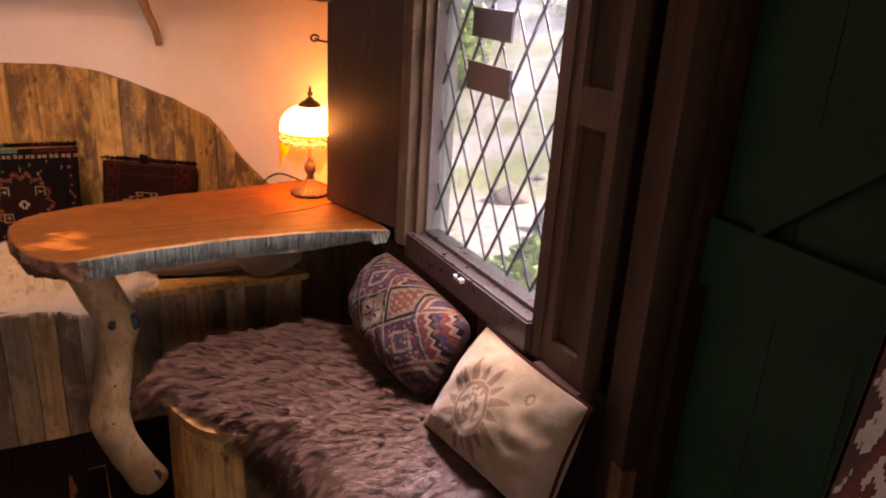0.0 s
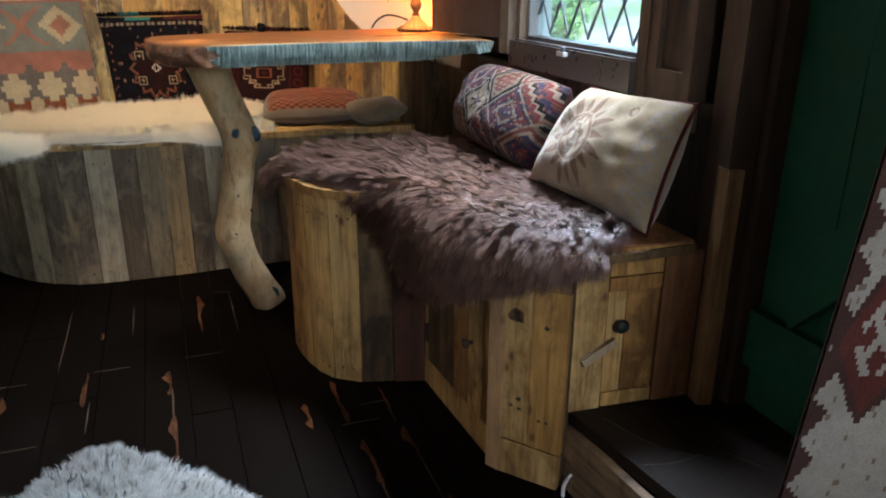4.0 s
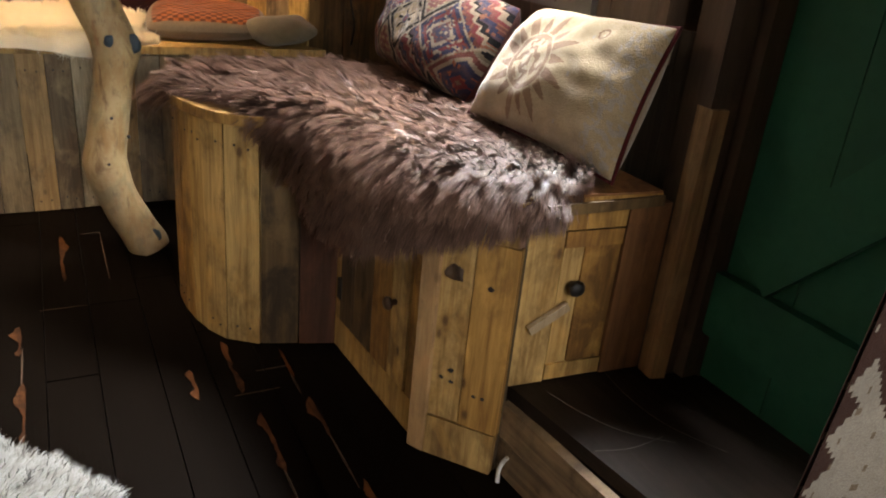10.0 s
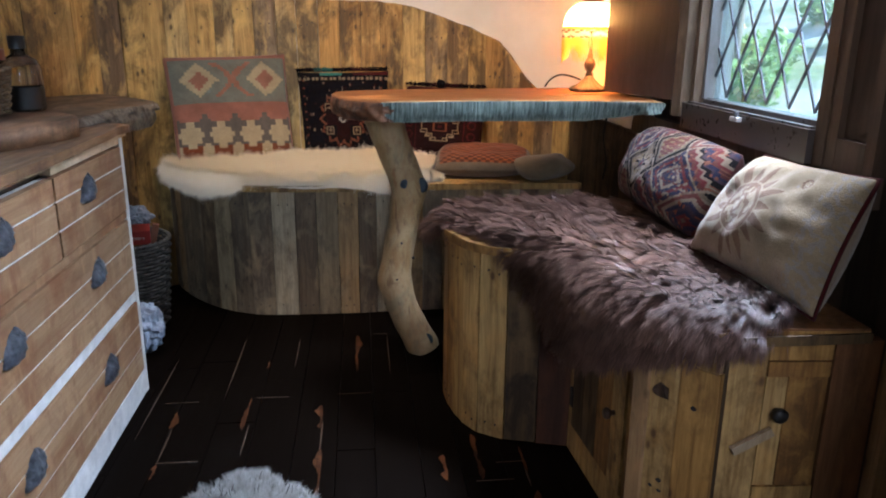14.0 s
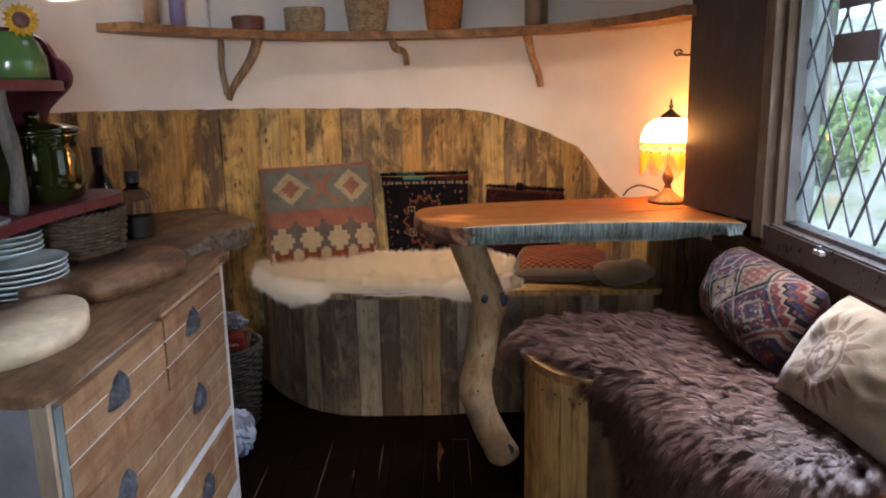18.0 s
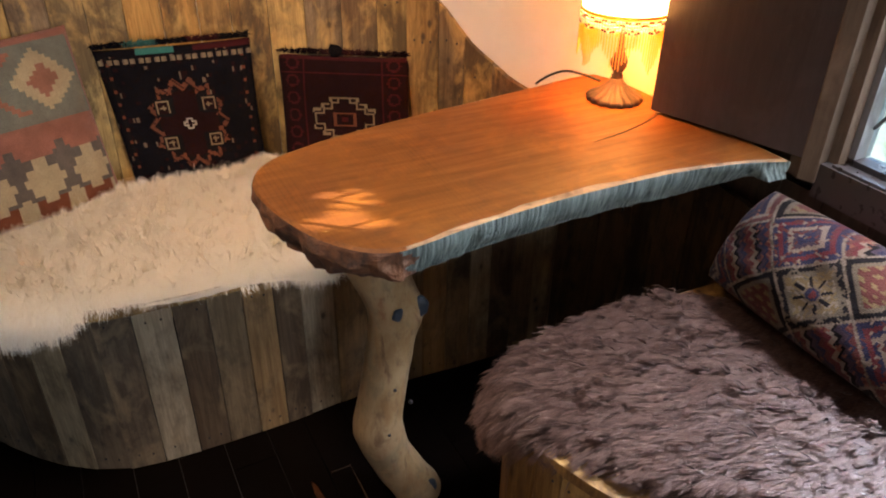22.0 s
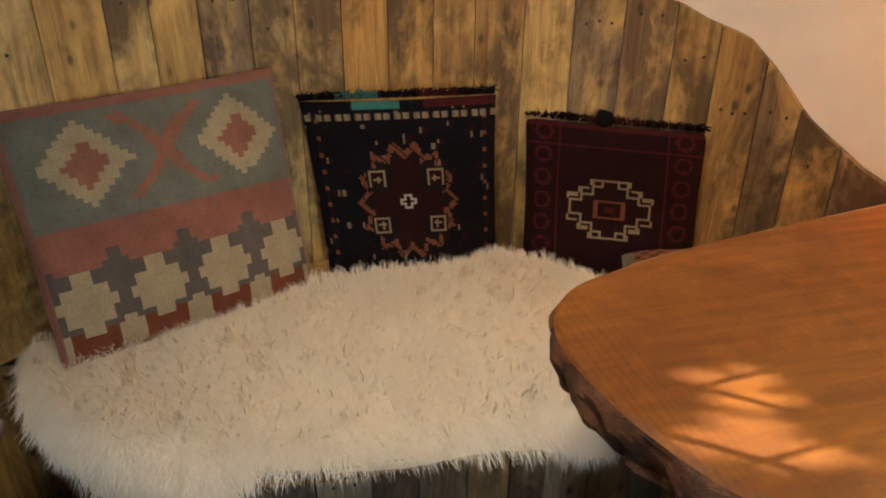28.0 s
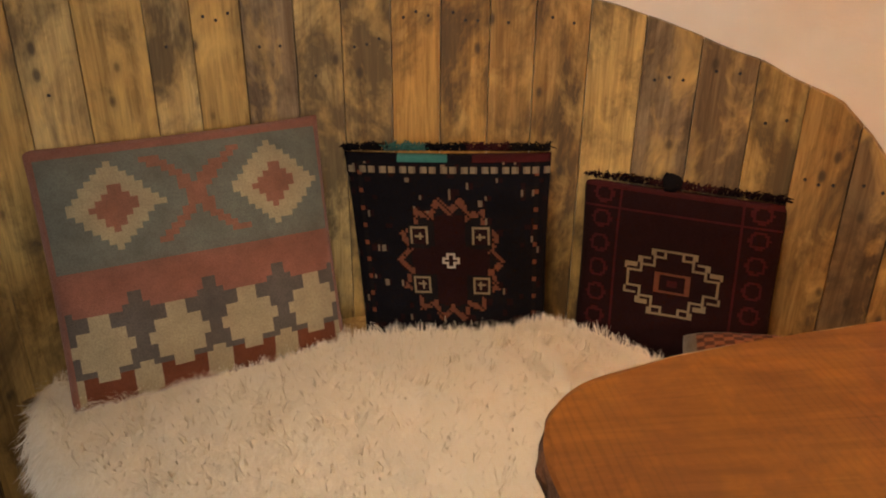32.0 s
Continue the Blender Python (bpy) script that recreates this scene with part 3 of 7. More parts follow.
def grow_fur(name, places, normals, flows, length, width, material, parent, label="", clump=0.03, lift=0.5, seed=1, droop=0.35, pull=0.75, stray=0.24, arch=0.30, twist=0.5, wild=0.35):
    """Wool as tapered ribbons: each rises from its place, bends along the flow and leans to its lock's tip."""
    rs = np.random.RandomState(seed)
    n = len(places)
    wave = places[:, [1, 2, 0]] * (2.3 / clump)
    bent = places + clump * (0.42 * np.sin(wave) + 0.30 * np.sin(wave[:, [2, 0, 1]] * 1.83 + 1.7) + 0.25 * np.sin(wave[:, [1, 2, 0]] * 0.41 + 0.6))
    cells = np.floor(bent / clump + rs.rand(1, 3)).astype(int)
    _, ids = np.unique(cells, axis=0, return_inverse=True)
    ids = ids.ravel()
    k = ids.max() + 1
    count = np.bincount(ids, minlength=k)[:, None]
    mean = lambda v: np.stack([np.bincount(ids, v[:, a], minlength=k) for a in range(3)], 1) / count
    lock_dir = mean(normals) * lift + mean(flows) + rs.normal(0, stray, (k, 3))
    lock_dir /= np.linalg.norm(lock_dir, axis=1, keepdims=True) + 1e-9
    lock_len = length * (0.55 + 0.85 * rs.rand(k, 1))
    tip = mean(places) + lock_dir * lock_len
    tip[:, 2] -= droop * length * (1 - np.abs(lock_dir[:, 2]))
    own = normals * lift + flows + rs.normal(0, wild, (n, 3))
    own /= np.linalg.norm(own, axis=1, keepdims=True) + 1e-9
    end = places + own * length * (0.65 + 0.6 * rs.rand(n, 1))
    w = pull * (0.6 + 0.4 * rs.rand(n, 1))
    end = end * (1 - w) + (tip[ids] + rs.normal(0, clump * 0.10, (n, 3))) * w
    mid = (places + end) / 2 + normals * length * arch + rs.normal(0, length * 0.06, (n, 3))
    side = np.cross(end - places, normals + rs.normal(0, twist, (n, 3)))
    side /= np.linalg.norm(side, axis=1, keepdims=True) + 1e-9
    half = side * width * (0.5 + 0.5 * rs.rand(n, 1))
    at = lambda u: places * (1 - u) ** 2 + mid * 2 * u * (1 - u) + end * u * u
    a, c = at(0.35), at(0.7)
    verts = np.stack([places - half * 0.8, places + half * 0.8, a - half, a + half, c - half * 0.8, c + half * 0.8, end], 1).reshape(-1, 3)
    base = np.arange(n)[:, None] * 7
    quads = (base + np.array([0, 1, 3, 2])).tolist() + (base + np.array([2, 3, 5, 4])).tolist()
    tris = (base + np.array([4, 5, 6])).tolist()
    ob = raw(name, verts.tolist(), quads + tris, material, parent, label, smooth=True)
    ob.data.attributes.new("along", "FLOAT", "POINT").data.foreach_set("value", np.tile(np.array([0, 0, 0.35, 0.35, 0.7, 0.7, 1.0]), n))
    soft = np.repeat(normals * 0.8 + own * 0.35, 7, axis=0)
    soft /= np.linalg.norm(soft, axis=1, keepdims=True) + 1e-9
    ob.data.normals_split_custom_set_from_vertices(soft.tolist())
    return tagged(ob, kind="stuff")


def skin(edge, back, drops, zs, nu, nv, round_r=0.045):
    """A hide laid on a seat: from its back line to its front edge, then hanging down by drops. Gives a grid of places, normals and flows."""
    e, b, d = smooth_path(edge, nu), smooth_path(back, nu), smooth_path([[v] for v in drops], nu)[:, 0]
    P, N, F = np.zeros((nu, nv, 3)), np.zeros((nu, nv, 3)), np.zeros((nu, nv, 3))
    for i in range(nu):
        run = e[i] - b[i]
        flat = np.linalg.norm(run)
        out = run / flat
        drop = max(0.0, d[i])
        for j in range(nv):
            s = (flat + drop) * j / (nv - 1)
            if s <= flat:
                x, f = s / flat, 0.0
                P[i, j] = (*(b[i] + run * x), zs - 0.016 * max(0, (s - flat + round_r) / round_r) ** 2)
                t = max(0, (s - flat + round_r) / round_r) * 0.6 if drop > 0.01 else 0
            else:
                f = s - flat
                P[i, j] = (*(e[i] + out * 0.02 * min(1, f / 0.04)), zs - 0.016 - f)
                t = min(1.3, 0.6 + f / round_r)
            N[i, j] = (*(out * math.sin(t)), math.cos(t))
            F[i, j] = (*(out * math.cos(t)), -math.sin(t) * 1.2)
    return P, N, F


def scatter(P, N, F, count, seed):
    """Random places on the grid of skin(), evenly by area."""
    rs = np.random.RandomState(seed)
    a = np.linalg.norm(np.cross(P[1:, :-1] - P[:-1, :-1], P[:-1, 1:] - P[:-1, :-1]), axis=2)
    pick = rs.choice(a.size, count, p=(a / a.sum()).ravel())
    i, j = np.unravel_index(pick, a.shape)
    u, v = rs.rand(count, 1), rs.rand(count, 1)
    lerp = lambda G: (G[i, j] * (1 - u) + G[i + 1, j] * u) * (1 - v) + (G[i, j + 1] * (1 - u) + G[i + 1, j + 1] * u) * v
    return lerp(P), lerp(N), lerp(F)


def grid_mesh(name, P, mats, parent, label="", thick=0.008):
    nu, nv = P.shape[:2]
    top = P.reshape(-1, 3)
    low = top - np.array([0, 0, thick])
    faces = []
    for i in range(nu - 1):
        for j in range(nv - 1):
            a = i * nv + j
            faces += [(a, a + 1, a + nv + 1, a + nv), tuple(k + nu * nv for k in (a, a + nv, a + nv + 1, a + 1))]
    return raw(name, np.concatenate([top, low]).tolist(), faces, mats, parent, label, smooth=True)


def cushion(name, corners, thick, pattern, palette, label, group="", n=48, back=None, pinch=0.05, category="cushion", full=4, turn=0.0, fold=0.004):
    """A stuffed square. corners: top left, top right, bottom right, bottom left as its front is seen; pattern(u, v) names a cloth, v from the bottom up."""
    tl, tr, br, bl = (Vector(c) for c in corners)
    nrm = ((tr - tl).cross(tl - bl) + (br - bl).cross(tr - br)).normalized()
    keys = list(palette)
    verts, faces, index = [], [], []
    for side in (0, 1):
        for i in range(n + 1):
            for j in range(n + 1):
                u, v = i / n, j / n
                a, b = 2 * u - 1, 2 * v - 1
                a, b = a * math.sqrt(1 - turn * b * b), b * math.sqrt(1 - turn * a * a)
                p = (bl * (1 - a) + br * (1 + a)) * (1 - b) / 4 + (tl * (1 - a) + tr * (1 + a)) * (1 + b) / 4
                e = (1 - abs(2 * u - 1) ** full) * (1 - abs(2 * v - 1) ** full)
                mid = (tl + tr + br + bl) / 4
                q = p + (mid - p) * pinch * ((1 - (2 * u - 1) ** 2) * (2 * v - 1) ** 2 + (1 - (2 * v - 1) ** 2) * (2 * u - 1) ** 2)
                bulge = thick * 0.5 * math.sqrt(max(0, e)) * (1 + 0.12 * noise.noise(p * 9))
                wrinkle = fold * min(1, 3 * e) * (noise.noise(p * 26) + 1.2 * noise.noise(Vector((p.x * 9, p.y * 9, p.z * 22))))
                q = q + nrm * ((bulge + wrinkle) if side == 0 else -bulge)
                verts.append(q)
    m = (n + 1) ** 2
    for i in range(n):
        for j in range(n):
            a = i * (n + 1) + j
            faces.append((a, a + n + 1, a + n + 2, a + 1))
            index.append(keys.index(pattern((i + 0.5) / n, (j + 0.5) / n)))
            faces.append((a + m, a + m + 1, a + m + n + 2, a + m + n + 1))
            index.append(keys.index(back) if back else 0)
    base = sum((Vector(c) for c in corners), Vector()) / 4
    root = thing(name, (base.x, base.y, min(bl.z, br.z)), label, category, group)
    raw("cover", verts, faces, [FAB[k] for k in keys], root, smooth=True, index=index)
    rim = [tl, tr, br, bl, tl]
    pts = []
    for a, b in zip(rim, rim[1:]):
        for k in range(8):
            p = a + (b - a) * (k / 8)
            t = 2 * k / 8 - 1
            pts.append(p + ((tl + tr + br + bl) / 4 - p) * pinch * (1 - t * t))
    pts.append(pts[0])
    return root, pts


def at_angle(deg, radius):
    """A place on the round end of the room, by its angle from straight ahead."""
    a = radians(deg)
    return CENTRE[0] + radius * math.sin(a), CENTRE[1] + radius * math.cos(a)


CENTRE, WALL_R = (-0.2, 2.0), 1.035
_nail = bmesh.new()
bmesh.ops.create_uvsphere(_nail, u_segments=6, v_segments=4, radius=0.003)
NAIL = finish(_nail, "nail", M["knot"])


def nail(place, parent):
    ob = new("nail", NAIL)
    ob.parent = parent
    ob.location = place
    return ob

# ---- the room ----
WALL_TOP = 2.15


def arc_wall():
    """The round end wall with its thickness, slightly uneven plaster."""
    rows = 30
    bm = bmesh.new()
    cols = [(-1.235, -1.25 + 3.25 * k / 14) for k in range(14)]
    cols = [(x, y, -1, 0) for x, y in cols]
    for k in range(61):
        a = radians(-90 + 174 * k / 60)
        cols.append((CENTRE[0] + WALL_R * math.sin(a), CENTRE[1] + WALL_R * math.cos(a), math.sin(a), math.cos(a)))
    front, rear = [], []
    for x, y, nx, ny in cols:
        f, r = [], []
        for j in range(rows + 1):
            z = -0.07 + (WALL_TOP + 0.07) * j / rows
            o = 0.007 * noise.noise((x * 3, y * 3, z * 3)) + 0.003 * noise.noise((x * 11, y * 11, z * 11))
            f.append(bm.verts.new((x + nx * o, y + ny * o, z)))
            r.append(bm.verts.new((x + nx * 0.25, y + ny * 0.25, z)))
        front.append(f)
        rear.append(r)
    for g, flip in ((front, False), (rear, True)):
        for a, b in zip(g, g[1:]):
            for j in range(rows):
                q = (a[j], b[j], b[j + 1], a[j + 1])
                bm.faces.new(q[::-1] if flip else q)
    for i in range(len(cols) - 1):
        bm.faces.new((front[i][-1], front[i + 1][-1], rear[i + 1][-1], rear[i][-1]))
        bm.faces.new((front[i][0], rear[i][0], rear[i + 1][0], front[i + 1][0]))
    for k in (0, -1):
        for j in range(rows):
            bm.faces.new((front[k][j], front[k][j + 1], rear[k][j + 1], rear[k][j]))
    return part("wall_back", bm, M["plaster"], smooth=True)


tagged(arc_wall(), "white rough plaster wall, rounded at the end", "wall", kind="structure")

# the window wall: below, above and beside the opening; the door's wall; the rear wall with its opening
# mostly unseen walls; their dark colour is chosen to hold down bounced light
for nm, b in (("wall_east_low", box(0.90, 1.00, 1.0, 2.14, -0.05, 0.80, 0)), ("wall_east_top", box(0.90, 1.00, 1.0, 2.14, 1.95, WALL_TOP, 0)),
              ("wall_east_pier", box(0.90, 1.00, 1.832, 2.14, 0.80, 1.95, 0)), ("wall_east_jamb", box(0.985, 1.12, 0.83, 1.0, -0.05, WALL_TOP, 0)), ("wall_east_jamb_low", box(0.931, 0.984, 0.93, 1.0, -0.05, WALL_TOP, 0)),
              ("wall_east_over_door", box(1.0, 1.12, -0.05, 0.83, 2.02, WALL_TOP, 0)), ("wall_east_rear", box(1.0, 1.12, -1.45, -0.05, -0.05, WALL_TOP, 0)),
              ("wall_south_low", box(-1.485, 1.0, -1.45, -1.25, -0.05, 0.9, 0)), ("wall_south_top", box(-1.485, 1.0, -1.45, -1.25, 1.85, WALL_TOP, 0)),
              ("wall_south_side", box(0.5, 1.0, -1.45, -1.25, 0.9, 1.85, 0)), ("wall_south_end", box(-1.485, -0.4, -1.45, -1.25, 0.9, 1.85, 0))):
    tagged(part(nm, b, M["brown_wood"]), "plain wall, coloured dark to cut bounced light", "wall", kind="structure")
# the unseen ceiling lies round a small square opening made for the added fill lamp
ceil = bmesh.new()
for x0, x1, y0, y1 in ((-1.5, -0.64, -1.45, 3.3), (-0.20, 1.12, -1.45, 3.3), (-0.64, -0.20, -1.45, 1.73), (-0.64, -0.20, 2.17, 3.3)):
    me = bpy.data.meshes.new("slab")
    piece = box(x0, x1, y0, y1, WALL_TOP, WALL_TOP + 0.12, 0)
    piece.to_mesh(me)
    piece.free()
    ceil.from_mesh(me)
    bpy.data.meshes.remove(me)
tagged(part("ceiling", ceil, M["brown_wood"]), "unseen dark ceiling with an opening for the added fill lamp", "ceiling", kind="structure")

# cladding: reclaimed boards on the round wall, its top a slow wave that sinks by the table
TOPS = [(-90, 1.17), (-60, 1.165), (-30, 1.155), (0, 1.143), (14, 1.138), (20, 1.124), (28, 1.082), (36, 1.035), (43, 0.985), (46, 0.935), (50, 0.855), (56, 0.785), (62, 0.745), (100, 0.70)]


def clad_top(deg):
    return float(np.interp(deg, [a for a, _ in TOPS], [z for _, z in TOPS])) + 0.004 * noise.noise((deg * 0.35, 1.7, 0))


rng = random.Random(4)
clad = tagged(new("wall_cladding"), "reclaimed pallet boards standing on the curved wall", "panelling", kind="structure")
deg = -90.0
while deg < 96:
    wide = rng.choice((4.1, 4.6, 5.0, 5.4, 5.9))
    bm = bmesh.new()
    r0 = WALL_R - 0.004
    r1 = WALL_R - rng.choice((0.019, 0.021, 0.0235))
    cols = [deg + 0.05 + (wide - 0.10) * k / 5 for k in range(6)]
    ring = []
    for a in cols:
        fx, fy = at_angle(a, r1)
        bx, by = at_angle(a, r0)
        zt = clad_top(a)
        ring.append([bm.verts.new(c) for c in ((fx, fy, 0), (fx, fy, zt), (bx, by, zt), (bx, by, 0))])
    for p, q in zip(ring, ring[1:]):
        for k in range(4):
            bm.faces.new((p[k], p[(k + 1) % 4], q[(k + 1) % 4], q[k]))
    bm.faces.new(ring[0][::-1])
    bm.faces.new(ring[-1])
    plank = part("plank", bevel(bm, 0.0016, 1, 0.9), M["pallet"] if deg < 63 else M["old_brown"], clad)
    if rng.random() < 0.8:
        dz = rng.choice((0.05, 0.10, 0.16))
        for f in rng.choice(((0.3, 0.7), (0.25, 0.5, 0.75), (0.4,))):
            nail((*at_angle(deg + wide * f, r1 - 0.0002), clad_top(deg) - dz + rng.uniform(-0.008, 0.008)), plank)
    deg += wide

# upright boards under the window and behind the table
low = tagged(new("lower_cladding"), "dark old boards below the window", "panelling", kind="structure")
pts = smooth_path([(0.80, 2.44), (0.825, 2.2), (0.845, 1.9), (0.855, 1.5), (0.868, 1.2), (0.89, 0.93)], 22)
for a, b in zip(pts, pts[1:]):
    part("plank", board(tuple(a + (b - a) * 0.01), tuple(b - (b - a) * 0.01), 0.0, 0.775, 0.018), M["dark_plank"], low)

# ---- floor: black boards running the length of the room ----
floor = tagged(part("floor", box(-1.3, 1.0, -1.3, 3.1, -0.06, -0.012, 0), M["knot"]), "black-stained wooden board floor with worn patches", "floor", kind="structure")
rng = random.Random(11)
x = -1.30
while x < 0.98:
    w = rng.uniform(0.096, 0.118)
    y = -1.3 - rng.uniform(0, 0.8)
    while y < 3.1:
        ln = rng.uniform(0.75, 1.35)
        y0, y1 = max(y, -1.3), min(y + ln, 3.1)
        if y1 - y0 > 0.05:
            part("floorboard", box(x + 0.0012, x + w - 0.0012, y0 + 0.001, y1 - 0.001, -0.03, rng.uniform(-0.0015, 0.0005), 0.0022), M["floor"], floor)
        y += ln
    x += w

# paint rubbed away along the joints: place, half width and length of each bare patch
rng = random.Random(5)
for px, y0, y1, wide in ((-0.073, 1.90, 2.20, 0.030), (-0.170, 1.565, 1.695, 0.032), (-0.162, 1.26, 1.46, 0.026), (0.142, 1.293, 1.406, 0.028), (0.225, 1.287, 1.50, 0.027), (0.242, 1.03, 1.215, 0.036),
                         (0.345, 1.10, 1.235, 0.028), (0.338, 1.31, 1.43, 0.013), (-0.566, 1.595, 1.69, 0.022), (-0.375, 1.57, 1.76, 0.018), (-0.557, 1.36, 1.425, 0.018), (-0.35, 1.95, 2.00, 0.016), (0.13, 0.84, 0.99, 0.024), (0.36, 0.86, 0.97, 0.016), (-0.66, 0.95, 1.10, 0.02)):
    rim, side_ = [(px, y0)], rng.choice((-1, 1))
    ph, lobes = rng.uniform(0, 3), rng.uniform(1.2, 2.4)
    for i in range(1, 16):
        f = i / 16
        out = wide * math.sin(math.pi * f) ** 0.6 * (0.36 + 0.34 * math.sin(math.pi * lobes * f + ph) + 0.35 * noise.noise((px * 70, f * 9, y0)))
        rim.append((px + side_ * max(0.001, out), y0 + (y1 - y0) * f))
    rim.append((px, y1))
    rim += [(px - side_ * 0.0035 * (1 + noise.noise((px * 30, i * 0.9, 2))), y1 + (y0 - y1) * i / 8) for i in range(1, 8)]
    rim = rim if side_ > 0 else rim[::-1]
    part("worn_patch", prism(rim, 0.0004, 0.0012, 0), M["bare_board"], floor, "bare orange wood where the paint has worn")
for px, y0, y1 in ((-0.45, 1.78, 2.20), (-0.266, 1.95, 2.18), (0.03, 1.89, 2.21), (-0.165, 1.45, 1.60), (0.346, 0.95, 1.12), (0.335, 1.25, 1.33), (-0.36, 1.45, 1.60), (-0.64, 1.55, 2.05), (0.24, 0.95, 1.05), (-0.56, 1.42, 1.60)):
    part("worn_joint", tube([(px + 0.004 * noise.noise((px * 9, y0 + 0.05 * i, 0)), y0 + (y1 - y0) * i / 8, 0.0003) for i in range(9)], [0.0004 + 0.0018 * math.sin(math.pi * i / 8) for i in range(9)], 5), M["worn_line"], floor, "paint worn from a joint")
for px, py, ln in ((-0.61, 1.745, 0.09), (-0.36, 1.755, 0.09), (-0.02, 2.205, 0.05), (-0.56, 1.432, 0.10), (0.21, 1.285, 0.09), (0.27, 1.36, 0.07), (-0.13, 1.76, 0.10)):
    part("worn_joint", tube([(px + ln * i / 4, py, 0.0003) for i in range(5)], 0.0011, 5), M["worn_line"], floor)

# ---- window ----
win = tagged(new("window_1"), "leaded casement window in a brown wooden frame, daylight outside", "window", kind="structure")
part("frame_post", prism([(0.822, 1.800), (0.834, 1.772), (0.90, 1.777), (0.90, 1.83), (0.83, 1.83)], 0.80, 1.95, 0.003), M["frame_edge"], win, "pale worn edge of the frame")
part("frame_bead", box(0.861, 0.90, 1.753, 1.7755, 0.839, 1.95, 0.004), M["frame_edge"], win, "pale worn bead of the frame")
part("stile", box(0.884, 0.93, 1.739, 1.752, 0.851, 1.93, 0.003), M["casement"], win)
part("outer_reveal", prism([(0.932, 1.748), (1.0, 1.825), (1.0, 1.831), (0.932, 1.80)], 0.80, 1.95, 0.0), M["casement"], win, "pale outer side of the opening")
part("bottom_rail", box(0.840, 0.93, 1.165, 1.7765, 0.770, 0.838, 0.006), M["rail_wood"], win, "dark rail below the glass")
part("glazing_bead", box(0.845, 0.856, 1.168, 1.752, 0.8385, 0.8435, 0.002), M["rail_wood"], win, "polished bead that catches the light")
part("glazing_bead", box(0.884, 0.93, 1.168, 1.738, 0.8385, 0.850, 0.004), M["rail_wood"], win, "polished bead that catches the light")
part("meeting_stile", box(0.855, 0.93, 1.13, 1.166, 0.770, 1.95, 0.005), M["brown_wood"], win)
part("top_rail", box(0.855, 0.93, 1.166, 1.763, 1.86, 1.95, 0.005), M["brown_wood"], win)
latch = part("latch", box(0.828, 0.842, 1.435, 1.470, 0.822, 0.832, 0.003), M["white_paint"], win, "small white latch")
part("catch", lathe([(0.0, 0), (0.006, 0), (0.006, 0.012), (0.0, 0.014)], (0.835, 1.452, 0.831), 10), M["iron"], latch)
pane = part("pane", box(0.914, 0.917, 1.166, 1.742, 0.846, 1.90, 0), M["pane"], win)
pane.visible_shadow = False
# diamond leading: two sets of slanting cames
GY0, GY1, GZ0, GZ1, SLOPE, STEP = 1.166, 1.738, 0.86, 1.90, 1.72, 0.100
for sgn in (1, -1):
    k = -22
    while k < 30:
        y_at = GY0 + k * STEP
        y_lo, y_hi = y_at, y_at + sgn * (GZ1 - GZ0) / SLOPE
        a, b = (y_lo, GZ0), (y_hi, GZ1)
        if a[0] > b[0]:
            a, b = b, a
        if b[0] > GY0 and a[0] < GY1:
            m = (b[1] - a[1]) / (b[0] - a[0])
            ys, ye = max(a[0], GY0), min(b[0], GY1)
            if ye - ys > 0.01:
                part("leading", beam((0.9125 + 0.001 * sgn, ys, a[1] + m * (ys - a[0])), (0.9125 + 0.001 * sgn, ye, a[1] + m * (ye - a[0])), 0.0056, 0.005, 0, up=(1, 0, 0)), M["lead"], win)
        k += 1
for y0, y1, z0, z1 in ((1.42, 1.59, 1.385, 1.45), (1.41, 1.60, 1.262, 1.328)):
    p = part("plaque", box(0.903, 0.909, y0, y1, z0, z1, 0.002), M["plaque"], None)
    tagged(p, "small dark plaque hung inside the leaded window", "plaque", "window plaques")
# panelled jamb beside the window
jamb = tagged(new("window_jamb"), "dark panelled wooden jamb beside the window", "jamb", kind="structure")
part("jamb_board", box(0.872, 0.93, 0.985, 1.13, 0.765, 1.95, 0.003), M["brown_wood"], jamb)
for y0, y1, z0, z1 in ((0.985, 1.012, 0.77, 1.95), (1.098, 1.129, 0.77, 1.95)):
    part("jamb_stile", box(0.858, 0.873, y0, y1, z0, z1, 0.004), M["brown_wood"], jamb)
for z0, z1 in ((0.77, 0.83), (1.275, 1.345), (1.88, 1.95)):
    part("jamb_rail", box(0.858, 0.873, 1.013, 1.097, z0, z1, 0.004), M["brown_wood"], jamb)
part("sill_rail", box(0.842, 0.90, 0.985, 1.129, 0.715, 0.766, 0.005), M["brown_wood"], jamb)
part("knee_brace", beam((0.86, 1.03, 0.70), (0.86, 1.03, 0.54), 0.03, 0.05), M["brown_wood"], jamb)
# tall dark panel between the table's lamp and the window
side = part("window_panel", prism([(0.728, 2.118), (0.822, 1.802), (0.90, 1.835), (0.895, 2.142)], 0.842, WALL_TOP, 0.003), M["panel_wood"])
tagged(side, "tall dark brown panel between lamp and window", "panel", kind="structure")
hook = thing("wall_hook", (0.742, 2.16, 1.30), "small black iron hook on the dark panel's edge", "hook")
part("shank", tube([(0.742, 2.155, 1.31), (0.735, 2.165, 1.31), (0.722, 2.18, 1.312), (0.712, 2.185, 1.318)], 0.0032, 8), M["black"], hook)
part("loop", tube([(0.712 + 0.012 * math.cos(a), 2.185, 1.318 + 0.009 * math.sin(a)) for a in np.linspace(0, 5.4, 12)], 0.003, 6), M["black"], hook)

